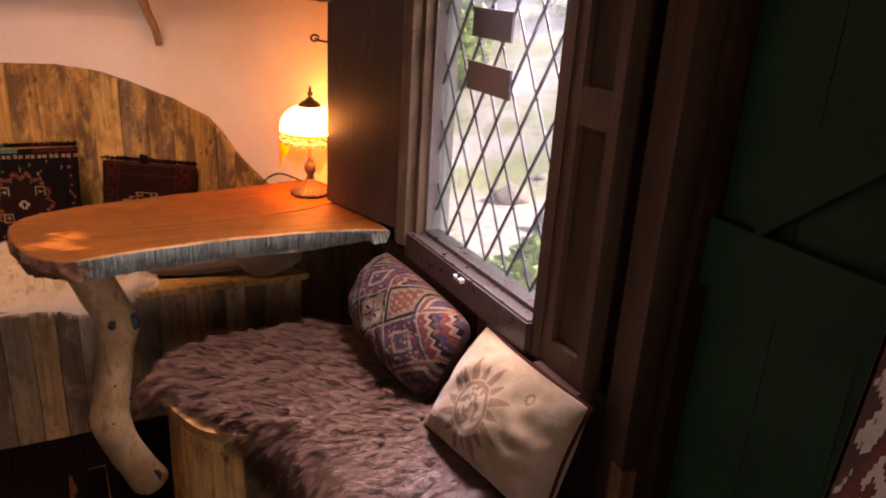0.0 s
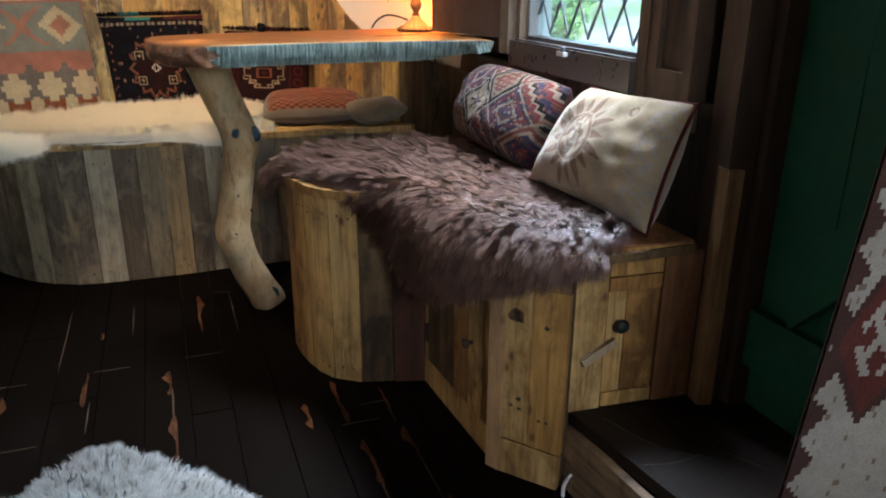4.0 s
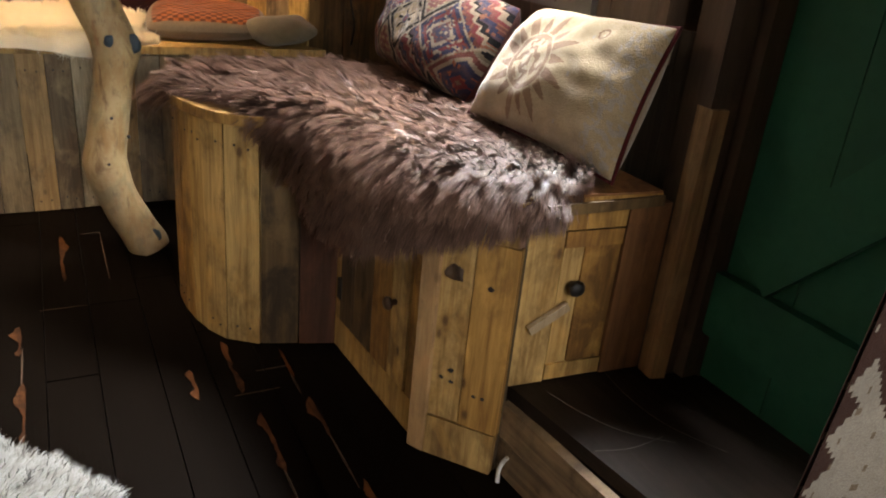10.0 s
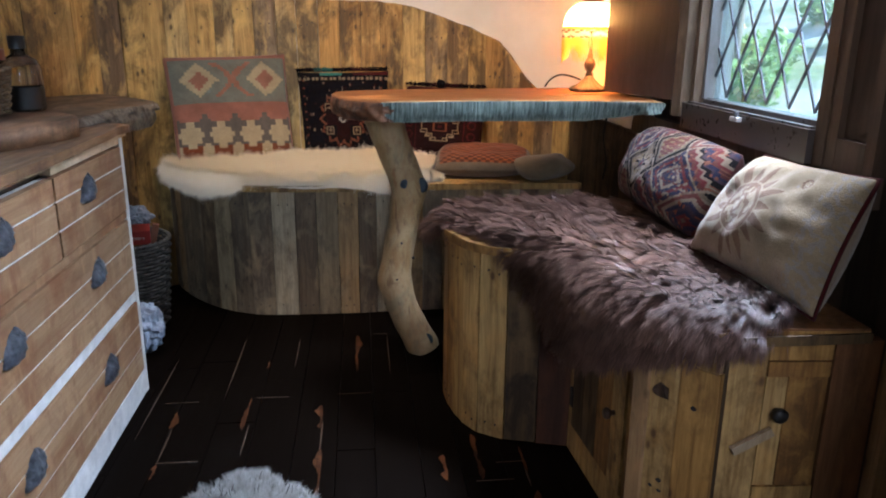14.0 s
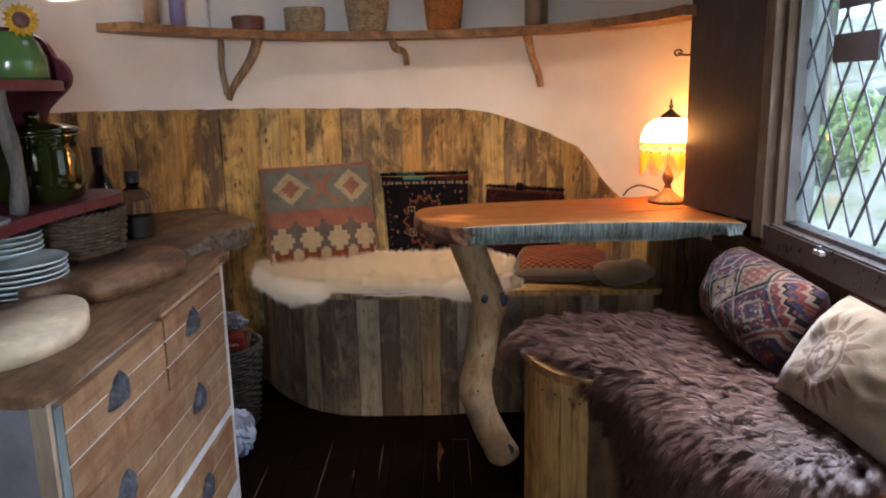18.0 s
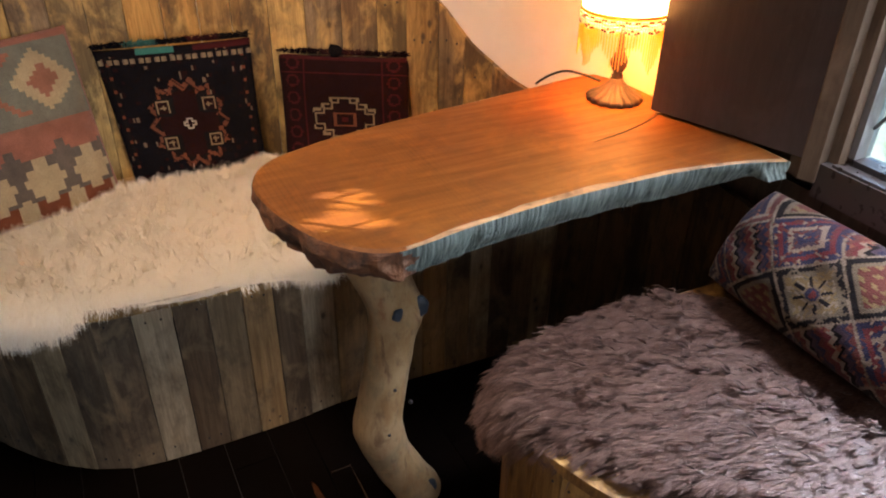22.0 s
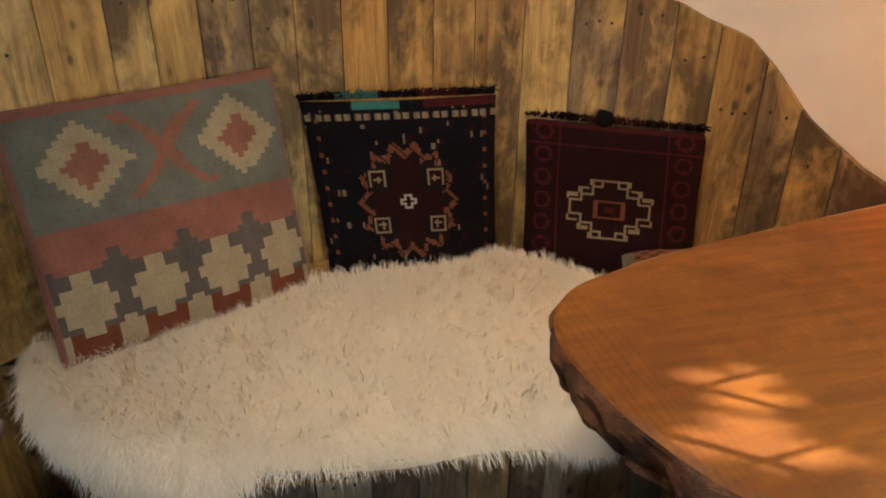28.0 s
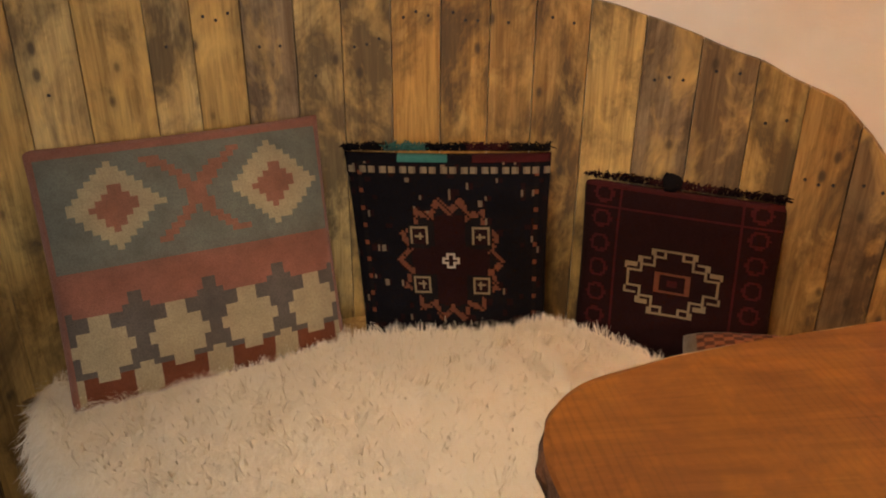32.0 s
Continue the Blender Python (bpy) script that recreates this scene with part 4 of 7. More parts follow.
# ---- post and door ----
post = tagged(new("door_post"), "old timber post beside the green door", "post", kind="structure")
part("lower_post", prism([(0.868, 0.853), (0.897, 0.846), (0.905, 0.888), (0.873, 0.892)], 0.17, 0.67, 0.004), M["post"], post, "pale split batten")
part("upper_post", prism([(0.872, 0.862), (0.925, 0.855), (0.925, 0.935), (0.88, 0.935)], 0.17, WALL_TOP, 0.005), M["brown_wood"], post)
part("dark_lining", box(0.93, 0.985, 0.835, 0.93, 0.17, WALL_TOP, 0.004), M["brown_wood"], post)
DX = 0.972
door = tagged(new("door_1"), "dark green painted ledged and braced plank door, closed", "door", kind="structure")
for k in range(6):
    y1 = 0.833 - k * 0.142
    part("door_board", box(DX, DX + 0.028, y1 - 0.1405, y1 - 0.0005, 0.171, 2.02, 0.003), M["door_green"], door)
for z0, z1 in ((0.265, 0.385), (1.05, 1.17), (1.70, 1.82)):
    outline = [(0.85 - 0.02, z0), (0.868, z0 + 0.045), (0.868, z1 - 0.02), (0.845, z1), (0.0, z1), (0.0, z0)]
    bm = bmesh.new()
    f = [bm.verts.new((DX - 0.022, y, z)) for y, z in outline]
    b = [bm.verts.new((DX - 0.001, y, z)) for y, z in outline]
    bm.faces.new(f)
    bm.faces.new(b[::-1])
    for i in range(len(f)):
        j = (i + 1) % len(f)
        bm.faces.new((f[i], b[i], b[j], f[j]))
    part("ledge", bevel(bm, 0.003), M["door_green"], door)
for z0, z1 in ((0.42, 1.045), (1.205, 1.695)):
    part("brace", beam((DX - 0.012, 0.77, z0), (DX - 0.012, 0.20, z1), 0.022, 0.10, 0.003, up=(0, 1, 0.0)), M["door_green"], door)

# step below the door
step = tagged(new("door_step"), "dark worn wooden step below the green door", "step", kind="structure")
part("tread", prism([(0.605, 0.922), (0.965, 0.895), (0.965, 0.83), (0.985, 0.83), (0.985, -0.25), (0.70, -0.25), (0.655, 0.55)], 0.143, 0.17, 0.004), wood("step_tread", [(0.019, 0.011, 0.007), (0.022, 0.0125, 0.0078)], scale=(26, 2.5, 26), stain=(0.010, 0.006, 0.004), rough=0.5, gloss=0.16), step)
for pts_ in ([(0.66, 0.88), (0.685, 0.80), (0.72, 0.74), (0.78, 0.69)], [(0.80, 0.90), (0.79, 0.82), (0.80, 0.73), (0.845, 0.64)], [(0.64, 0.72), (0.70, 0.705), (0.77, 0.71)]):
    part("scratch", tube([(x_, y_, 0.1698) for x_, y_ in smooth_path(pts_, 12)], 0.0008, 5), M["wicker_grey"], step, "pale scratch")
for z0, z1 in ((0.002, 0.072), (0.074, 0.142)):
    part("riser", board((0.592, 0.915), (0.690, -0.25), z0, z1, 0.02), M["riser"], step, "rough brown riser board")

# ---- table: one live-edged slab on a branch leg ----
table = thing("slab_table", (0.1, 2.07, 0.0), "live-edge orange-brown wooden slab table on one crooked branch leg", "table")
EDGE_L = [(0.80, 2.385), (0.72, 2.38), (0.51, 2.352), (0.30, 2.322), (0.08, 2.285), (0.00, 2.262), (-0.07, 2.235), (-0.115, 2.185), (-0.132, 2.12), (-0.122, 2.03), (-0.10, 1.955), (-0.072, 1.90), (-0.035, 1.858),
          (0.01, 1.838), (0.06, 1.842), (0.16, 1.858), (0.33, 1.872), (0.50, 1.872), (0.60, 1.866), (0.72, 1.845), (0.808, 1.812)]
slab = smooth_path(EDGE_L, 150)
TOP, UNDER = 0.835, 0.775


def slab_mesh(outline, top, under, flare, rough_amt, seed=0.0, rows=7, notch=None, rim=False, slope=0.0):
    """A thick slab: flat top, uneven live edge that swells and tucks in below, or slopes outward."""
    bm = bmesh.new()
    c = outline.mean(0)
    rings = []
    for k in range(rows):
        t = k / (rows - 1)
        ring = []
        for i, (x, y) in enumerate(outline):
            a, b = outline[i - 1], outline[(i + 1) % len(outline)]
            d = np.array([b[1] - a[1], a[0] - b[0]])
            d = d / (np.linalg.norm(d) + 1e-9)
            if np.dot(d, np.array([x, y]) - c) < 0:
                d = -d
            o = flare * math.sin(math.pi * min(1, t * 1.15)) - rough_amt * (0.5 + 0.5 * noise.noise((x * 60 + seed, y * 60, t * 1.2))) * min(1, t * 2) - flare * 1.6 * t * t
            o += slope * t ** 0.7 * (1 + 0.35 * noise.noise((x * 16 + seed, y * 16, t * 2)))
            if notch and notch(x, y):
                lump = noise.noise((x * 19, y * 19, t * 1.3)) + 0.5 * noise.noise((x * 47, y * 47, t * 3))
                o += min(1, t * 2.2) * (0.005 - 0.015 * lump) + flare * 1.6 * t * t - 0.012 * max(0, t - 0.55)
                deep = 0.94 + 0.12 * noise.noise((x * 23, y * 23, 0))
            else:
                deep = 1.0 - 0.5 * max(0.0, min(1.0, (x - 0.60) / 0.22))
            ring.append(bm.verts.new((x + d[0] * o, y + d[1] * o, top - (0.003 if rim and k == 0 else 0.0) - (top - under) * t * deep)))
        rings.append(ring)
    if rim:
        inner = []
        for v in rings[0]:
            d = Vector((c[0], c[1], v.co.z)) - v.co
            d.x *= 0.3
            inner.append(bm.verts.new(v.co + Vector((0, 0, 0.003)) + d.normalized() * max(0.004, (0.006 if v.co.y > 1.93 else 0.011) + 0.010 * noise.noise(v.co * 15))))
        for i in range(len(inner)):
            j = (i + 1) % len(inner)
            bm.faces.new((rings[0][i], rings[0][j], inner[j], inner[i])).material_index = 3 if rings[0][i].co.x > 0.02 else 0
        bm.faces.new(inner)
    else:
        bm.faces.new(rings[0])
    bm.faces.new(rings[-1][::-1])
    for p, q in zip(rings, rings[1:]):
        for i in range(len(outline)):
            j = (i + 1) % len(outline)
            bm.faces.new((p[i], q[i], q[j], p[j])).material_index = 1
    return bm


bm = slab_mesh(slab, TOP, UNDER, 0.005, 0.012, rows=9, notch=lambda x, y: x < 0.04 and y < 2.25, rim=True)
for f in bm.faces:
    m = f.calc_center_median()
    if f.material_index == 1 and (m.x < 0.025 + 0.05 * noise.noise((m.x * 25, m.y * 25, m.z * 60)) or m.y > 2.1):
        f.material_index = 2
bmesh.ops.recalc_face_normals(bm, faces=bm.faces)
top = part("tabletop", bm, [M["table"], M["bark_grey"], M["bark_dark"], M["sapwood"]], table)
part("crack", tube([(0.52, 2.04, TOP + 0.0006), (0.60, 2.052, TOP + 0.0006), (0.68, 2.075, TOP + 0.0006), (0.745, 2.105, TOP + 0.0006)], [0.0005, 0.0009, 0.0012, 0.0008], 6), M["smudge"], top)
leg_line = smooth_path([(0.02, 2.06, 0.79), (0.045, 2.065, 0.70), (0.085, 2.07, 0.60), (0.100, 2.07, 0.54), (0.088, 2.07, 0.46), (0.072, 2.07, 0.36), (0.056, 2.07, 0.27), (0.060, 2.07, 0.21), (0.085, 2.07, 0.14), (0.112, 2.065, 0.075), (0.142, 2.058, 0.022), (0.152, 2.055, 0.0)], 40)
leg_r = smooth_path([[0.062], [0.056], [0.052], [0.055], [0.047], [0.048], [0.052], [0.053], [0.050], [0.050], [0.054], [0.050]], 40)[:, 0]
leg = part("leg", tube(leg_line, leg_r, 18, 0.10), M["branch"], table, "peeled crooked branch", smooth=True)
for x, y, z, r in ((0.138, 2.036, 0.560, 0.021), (0.083, 2.016, 0.572, 0.013), (0.158, 2.026, 0.045, 0.022)):
    bm = bmesh.new()
    bmesh.ops.create_uvsphere(bm, u_segments=12, v_segments=8, radius=r, matrix=Matrix.Translation((x, y, z)) @ Matrix.Diagonal((1, 0.5, 1.15, 1)))
    part("knot", lumpy(bm, 0.006, 50), plain_mat("blue_black_knot", (0.03, 0.045, 0.06), 0.5), leg, "blue-black knot", smooth=True)
for x, y, z, r in ((0.075, 2.020, 0.38, 0.004), (0.112, 2.025, 0.33, 0.005), (0.06, 2.02, 0.26, 0.004)):
    bm = bmesh.new()
    bmesh.ops.create_uvsphere(bm, u_segments=8, v_segments=6, radius=r, matrix=Matrix.Translation((x, y, z)))
    part("pin_knot", bm, M["knot"], leg)

# ---- table lamp with a beaded shade ----
LX, LY = 0.706, 2.215
lamp = thing("table_lamp", (LX, LY, TOP), "lit bronze table lamp with white glass dome and amber bead fringe", "lamp")
part("base", lathe([(0.0, 0.001), (0.058, 0.001), (0.061, 0.006), (0.057, 0.012), (0.036, 0.022), (0.024, 0.034), (0.016, 0.041), (0.013, 0.05), (0.0, 0.051)], (LX, LY, TOP), 64, flute=0.055, lobes=16), M["brass"], lamp, "fluted bronze base", smooth=True)
part("stem", lathe([(0.0, 0.048), (0.012, 0.049), (0.013, 0.056), (0.009, 0.061), (0.017, 0.075), (0.019, 0.086), (0.015, 0.100), (0.008, 0.108), (0.010, 0.114), (0.006, 0.120), (0.006, 0.235), (0.0, 0.236)], (LX, LY, TOP), 20), M["brass"], lamp, smooth=True)
part("shade", lathe([(0.092, 0.192), (0.0915, 0.205), (0.086, 0.228), (0.074, 0.247), (0.056, 0.261), (0.036, 0.269), (0.034, 0.266), (0.054, 0.258), (0.072, 0.244), (0.083, 0.226), (0.0885, 0.205), (0.089, 0.192), (0.092, 0.192)], (LX, LY, TOP + 0.010), 40), M["shade"], lamp, "glowing white glass dome", smooth=True)
part("cap", lathe([(0.0, 0.262), (0.037, 0.265), (0.038, 0.270), (0.028, 0.281), (0.014, 0.290), (0.008, 0.297), (0.0, 0.298)], (LX, LY, TOP + 0.008), 28, flute=0.03, lobes=10), M["brass"], lamp, smooth=True)
part("finial", lathe([(0.0, 0.296), (0.006, 0.297), (0.004, 0.303), (0.009, 0.310), (0.008, 0.316), (0.004, 0.321), (0.005, 0.326), (0.002, 0.336), (0.0, 0.338)], (LX, LY, TOP + 0.004), 14), M["brass"], lamp, smooth=True)
part("shade_rim", lathe([(0.0935, 0.186), (0.0955, 0.190), (0.0935, 0.194), (0.091, 0.190), (0.0935, 0.186)], (LX, LY, TOP + 0.010), 40), M["beads"], lamp, smooth=True)
lace, fringe = bmesh.new(), bmesh.new()
for k in range(96):
    a = 2 * math.pi * k / 96
    x, y = LX + 0.0935 * math.cos(a), LY + 0.0935 * math.sin(a)
    z0 = TOP + 0.196
    zig = 0.022 + 0.008 * abs((k % 8) / 4 - 1)
    for s in range(4):
        zz = z0 - (s + 0.5) * zig / 4
        cube = bmesh.ops.create_cube(lace, size=0.0042, matrix=Matrix.Translation((x, y, zz)) @ Matrix.Rotation(a, 4, "Z"))
        for f in {f for v in cube["verts"] for f in v.link_faces}:
            f.material_index = int((s + int(2 * abs((k % 8) / 4 - 1))) % 3 == 1)
    ln = 0.054 + 0.024 * math.cos(a * 8) + 0.004 * math.sin(k * 2.3)
    tube([(x, y, z0 - zig), (x, y, z0 - zig - ln * 0.5), (x, y, z0 - zig - ln)], [0.0016, 0.0018, 0.0013], 5, bm=fringe)
part("bead_lace", lace, [M["china"], M["brass"]], lamp, "white and brown bead lace")
part("fringe", fringe, M["beads"], lamp, "amber bead fringe")
part("cable", tube(smooth_path([(LX - 0.02, LY + 0.03, TOP + 0.035), (LX - 0.045, LY + 0.055, TOP + 0.045), (LX - 0.075, LY + 0.09, TOP + 0.048), (LX - 0.10, LY + 0.12, TOP + 0.03), (LX - 0.11, LY + 0.15, TOP + 0.004)], 16), 0.0030, 8), M["black"], lamp, "dark flex", smooth=True)

part("flex", tube(smooth_path([(0.775, 2.28, 0.83), (0.79, 2.26, 0.76), (0.775, 2.235, 0.68), (0.785, 2.22, 0.60), (0.77, 2.20, 0.54)], 20), 0.0035, 8), M["black"], lamp, "black flex hanging below the table", smooth=True)

# ---- benches ----
def plank_run(points, widths, z0, z1, depth, mat, parent, seed=1, name="plank", gap=0.0012, nails=False):
    """Upright boards side by side along a line in plan."""
    rr = random.Random(seed)
    p = np.asarray(points, float)
    seg = np.r_[0, np.cumsum(np.linalg.norm(np.diff(p, axis=0), axis=1))]
    place = lambda s: (float(np.interp(s, seg, p[:, 0])), float(np.interp(s, seg, p[:, 1])))
    s, made = 0.0, []
    while s < seg[-1] - 0.008:
        w = min(rr.uniform(*widths), seg[-1] - s)
        if seg[-1] - s - w < 0.025:
            w = seg[-1] - s
        a, b = place(s + gap), place(s + w - gap)
        o = rr.uniform(-0.0018, 0.0018)
        d = Vector((b[0] - a[0], b[1] - a[1])).normalized()
        a, b = (a[0] - d.y * o, a[1] + d.x * o), (b[0] - d.y * o, b[1] + d.x * o)
        pl = part(name, board(a, b, z0, z1 + rr.uniform(-0.003, 0.0), depth), mat, parent)
        made.append(pl)
        if nails:
            for z in (z0 + 0.035, z1 - 0.05):
                for f in (0.3, 0.7):
                    if rr.random() < 0.7:
                        nail((a[0] + (b[0] - a[0]) * f, a[1] + (b[1] - a[1]) * f, z + rr.uniform(-0.006, 0.006)), pl)
        s += w
    return made


# the long curved seat against the round wall
bench = thing("curved_bench", (-0.15, 2.5, 0.0), "curved built-in bench clad in weathered upright boards", "bench")
FRONT = smooth_path([(-0.83, 2.86), (-0.78, 2.74), (-0.68, 2.60), (-0.58, 2.50), (-0.47, 2.435), (-0.35, 2.415), (-0.1, 2.41), (0.2, 2.425), (0.5, 2.41), (0.80, 2.40)], 60)
plank_run(FRONT, (0.062, 0.088), 0.002, 0.474, 0.02, M["greyed"], bench, 7, nails=True)
seat_front = smooth_path([(-0.845, 2.84), (-0.80, 2.72), (-0.695, 2.575), (-0.59, 2.465), (-0.475, 2.395), (-0.35, 2.372), (-0.1, 2.367), (0.2, 2.38), (0.5, 2.37), (0.80, 2.36)], 40)
seat_back = [at_angle(a, WALL_R - 0.026) for a in (66, 52, 38, 24, 10, -4, -18, -32, -41)]
part("seat_board", prism([tuple(v) for v in seat_front] + seat_back, 0.475, 0.497, 0.004), M["pine"], bench, "pine seat board")

# the chest bench under the window
chest = thing("window_bench", (0.55, 1.35, 0.0), "pine storage bench under the window with small cupboard doors", "bench")
END = smooth_path([(0.52, 1.87), (0.34, 1.865), (0.23, 1.835), (0.182, 1.76), (0.182, 1.68), (0.198, 1.60), (0.238, 1.512), (0.305, 1.462)], 30)
plank_run(END, (0.055, 0.075), 0.002, 0.500, 0.02, M["pine"], chest, 3, nails=True)
part("plank", board((0.308, 1.463), (0.384, 1.441), 0.002, 0.500, 0.02), M["old_brown"], chest)
part("plank", board((0.386, 1.437), (0.462, 1.415), 0.002, 0.500, 0.02), M["red_brown"], chest)
part("core", prism([(0.36, 1.84), (0.24, 1.72), (0.27, 1.54), (0.33, 1.50), (0.485, 1.45), (0.52, 1.03), (0.60, 0.95), (0.85, 0.945), (0.83, 1.86)], 0.0, 0.495, 0), M["dark_plank"], chest, "dark carcass")
lip = [tuple(v) for v in smooth_path([(0.50, 1.89), (0.33, 1.885), (0.215, 1.85), (0.166, 1.77), (0.164, 1.68), (0.182, 1.595), (0.224, 1.50), (0.295, 1.447)], 24)]
part("seat_board", prism(lip + [(0.45, 1.40), (0.472, 1.02), (0.565, 0.893), (0.60, 0.905), (0.835, 0.885), (0.835, 1.88)], 0.501, 0.523, 0.004), M["pine"], chest, "pine seat board with rounded end")


def face_box(a, b, s0, s1, z0, z1, out, depth, r=0.002):
    """A board on the face from a to b, from s0 to s1 metres along it, standing out by out."""
    a, b = Vector(a), Vector(b)
    d = (b - a).normalized()
    n = Vector((d.y, -d.x)) * out
    p, q = a + d * s0 + n, a + d * s1 + n
    return board(tuple(p), tuple(q), z0, z1, depth, r)


def on_face(a, b, s, z, out):
    a, b = Vector(a), Vector(b)
    d = (b - a).normalized()
    p = a + d * s + Vector((d.y, -d.x)) * out
    return Vector((p.x, p.y, z)), Vector((d.y, -d.x, 0))


def knob(pos, n, parent, mat, size=1.0, name="knob"):
    bm = lathe([(0.0, 0.0), (0.006, 0.0), (0.006, 0.009), (0.013, 0.014), (0.014, 0.020), (0.010, 0.025), (0.0, 0.026)], (0, 0, 0), 16)
    bm.transform(Matrix.Translation(pos) @ Vector(n).to_track_quat("Z", "Y").to_matrix().to_4x4() @ Matrix.Scale(size, 4))
    return part(name, bm, mat, parent, smooth=True)


# cupboard front facing the room
A, B = (0.463, 1.416), (0.487, 1.028)
part("rail", face_box(A, B, 0.0, 0.387, 0.002, 0.075, 0.0, 0.022), M["pine"], chest)
part("rail", face_box(A, B, 0.0, 0.387, 0.46, 0.500, 0.0, 0.022), M["pine"], chest)
part("stile", face_box(A, B, 0.0, 0.028, 0.076, 0.459, 0.0, 0.022), M["pine"], chest)
part("stile", face_box(A, B, 0.334, 0.387, 0.076, 0.459, 0.0, 0.022), M["pine"], chest, "pine stile with wavy edge")
cup = part("door", face_box(A, B, 0.031, 0.331, 0.080, 0.456, -0.010, 0.012), M["pine"], chest)
for s0, s1, m in ((0.032, 0.10, "old_brown"), (0.102, 0.185, "old_brown"), (0.187, 0.262, "pine"), (0.264, 0.330, "pine")):
    part("door_board", face_box(A, B, s0, s1, 0.081, 0.455, 0.004, 0.014), M[m], cup)
p, n = on_face(A, B, 0.282, 0.248, 0.004)
knob(p, n, cup, M["dark_knob"], 0.95)
for z in (0.155, 0.40):
    p, n = on_face(A, B, 0.028, z, 0.004)
    part("hinge", beam(p + Vector((0, 0, -0.024)), p + Vector((0, 0, 0.024)), 0.018, 0.006, 0.001, up=(1, 0, 0)), M["black"], cup, "black iron hinge")
p, n = on_face(A, B, 0.315, 0.44, 0.010)
part("turn_button", beam(p + Vector((-0.004, 0.02, 0.012)), p + Vector((-0.004, -0.03, -0.022)), 0.012, 0.014, 0.003), M["pine"], chest, "wooden turn button")
part("corner_post", prism([(0.470, 1.030), (0.486, 1.000), (0.512, 1.0), (0.50, 1.035)], 0.002, 0.500, 0.005, 2), M["post"], chest, "rounded corner strip")
# slanting corner panel of two wide boards
A, B = (0.491, 1.004), (0.578, 0.897)
part("panel_back", face_box(A, B, 0.0, 0.137, 0.002, 0.500, -0.012, 0.014), M["dark_plank"], chest)
part("panel_rail", face_box(A, B, 0.004, 0.134, 0.003, 0.085, 0.006, 0.016), M["pine"], chest)
part("panel_rail", face_box(A, B, 0.004, 0.134, 0.445, 0.499, 0.006, 0.016), M["pine"], chest)
part("panel_board", face_box(A, B, 0.004, 0.062, 0.087, 0.443, 0.002, 0.012), M["pine"], chest)
part("panel_board", face_box(A, B, 0.064, 0.137, 0.087, 0.443, 0.005, 0.015), M["pine"], chest)
for s, z, r in ((0.030, 0.375, 0.019), (0.040, 0.19, 0.0055), (0.024, 0.172, 0.0045), (0.043, 0.168, 0.005), (0.095, 0.365, 0.006), (0.088, 0.155, 0.004), (0.104, 0.155, 0.004)):
    p, n = on_face(A, B, s, z, 0.0045 if s < 0.063 else 0.0075)
    bm = bmesh.new()
    bmesh.ops.create_uvsphere(bm, u_segments=22, v_segments=14, radius=r, matrix=Matrix.Translation(p) @ Matrix.Diagonal((1, 1, 0.8, 1)))
    for v in bm.verts:
        d = (v.co - p).dot(n)
        v.co -= n * d * 0.85
    part("knot", lumpy(bm, r * 0.35, 45 if r > 0.01 else 120), M["smudge"] if r > 0.01 else M["knot"], chest)
# cupboard above the step
A, B = (0.600, 0.921), (0.872, 0.900)
part("stile", face_box(A, B, 0.0, 0.068, 0.172, 0.500, 0.004, 0.02), M["pine"], chest)
part("rail", face_box(A, B, 0.070, 0.185, 0.462, 0.500, 0.004, 0.02), M["pine"], chest)
# the shadow on this end board is put into its darker wood colour
part("end_board", face_box(A, B, 0.187, 0.272, 0.172, 0.500, 0.006, 0.022), M["shaded_pine"], chest, "reddish end board, darkened for the soft shadow on it")
small = part("door", face_box(A, B, 0.070, 0.185, 0.174, 0.460, -0.006, 0.012), M["pine"], chest)
part("door_rail", face_box(A, B, 0.071, 0.184, 0.430, 0.459, 0.005, 0.012), M["pine"], small)
part("door_rail", face_box(A, B, 0.071, 0.184, 0.175, 0.205, 0.005, 0.012), M["pine"], small)
part("door_board", face_box(A, B, 0.072, 0.111, 0.206, 0.429, 0.0, 0.008), M["pine"], small)
part("door_board", face_box(A, B, 0.1125, 0.183, 0.206, 0.429, 0.002, 0.010), M["pine"], small)
p, n = on_face(A, B, 0.096, 0.361, 0.002)
knob(p, n, small, M["black"], 1.05)
p, n = on_face(A, B, 0.045, 0.30, 0.012)
part("turn_button", beam(p + Vector((-0.026, 0, -0.014)), p + Vector((0.044, -0.004, 0.026)), 0.010, 0.016, 0.003), M["frame_wood"], chest, "pale wooden turn button")
part("seat_edge", box(0.60, 0.835, 0.878, 0.884, 0.503, 0.521, 0.002), M["old_brown"], chest)
# thin dark sheet over the pine seat, painting the shade at its end
part("end_seat_board", prism([(0.572, 0.900), (0.60, 0.9055), (0.835, 0.886), (0.835, 1.03), (0.56, 1.05), (0.535, 0.945)], 0.5232, 0.527, 0.001), M["shaded_pine"], chest, "thin sheet darkening the seat's end in place of shade")

# ---- hides ----
hide = thing("brown_sheepskin", (0.5, 1.35, 0.53), "shaggy brown sheepskin draped over the window bench", "sheepskin")
edge = [(0.36, 1.865), (0.230, 1.836), (0.175, 1.768), (0.178, 1.70), (0.237, 1.598), (0.310, 1.474), (0.404, 1.380), (0.436, 1.24), (0.452, 1.09), (0.52, 0.965), (0.61, 0.912), (0.715, 0.935)]
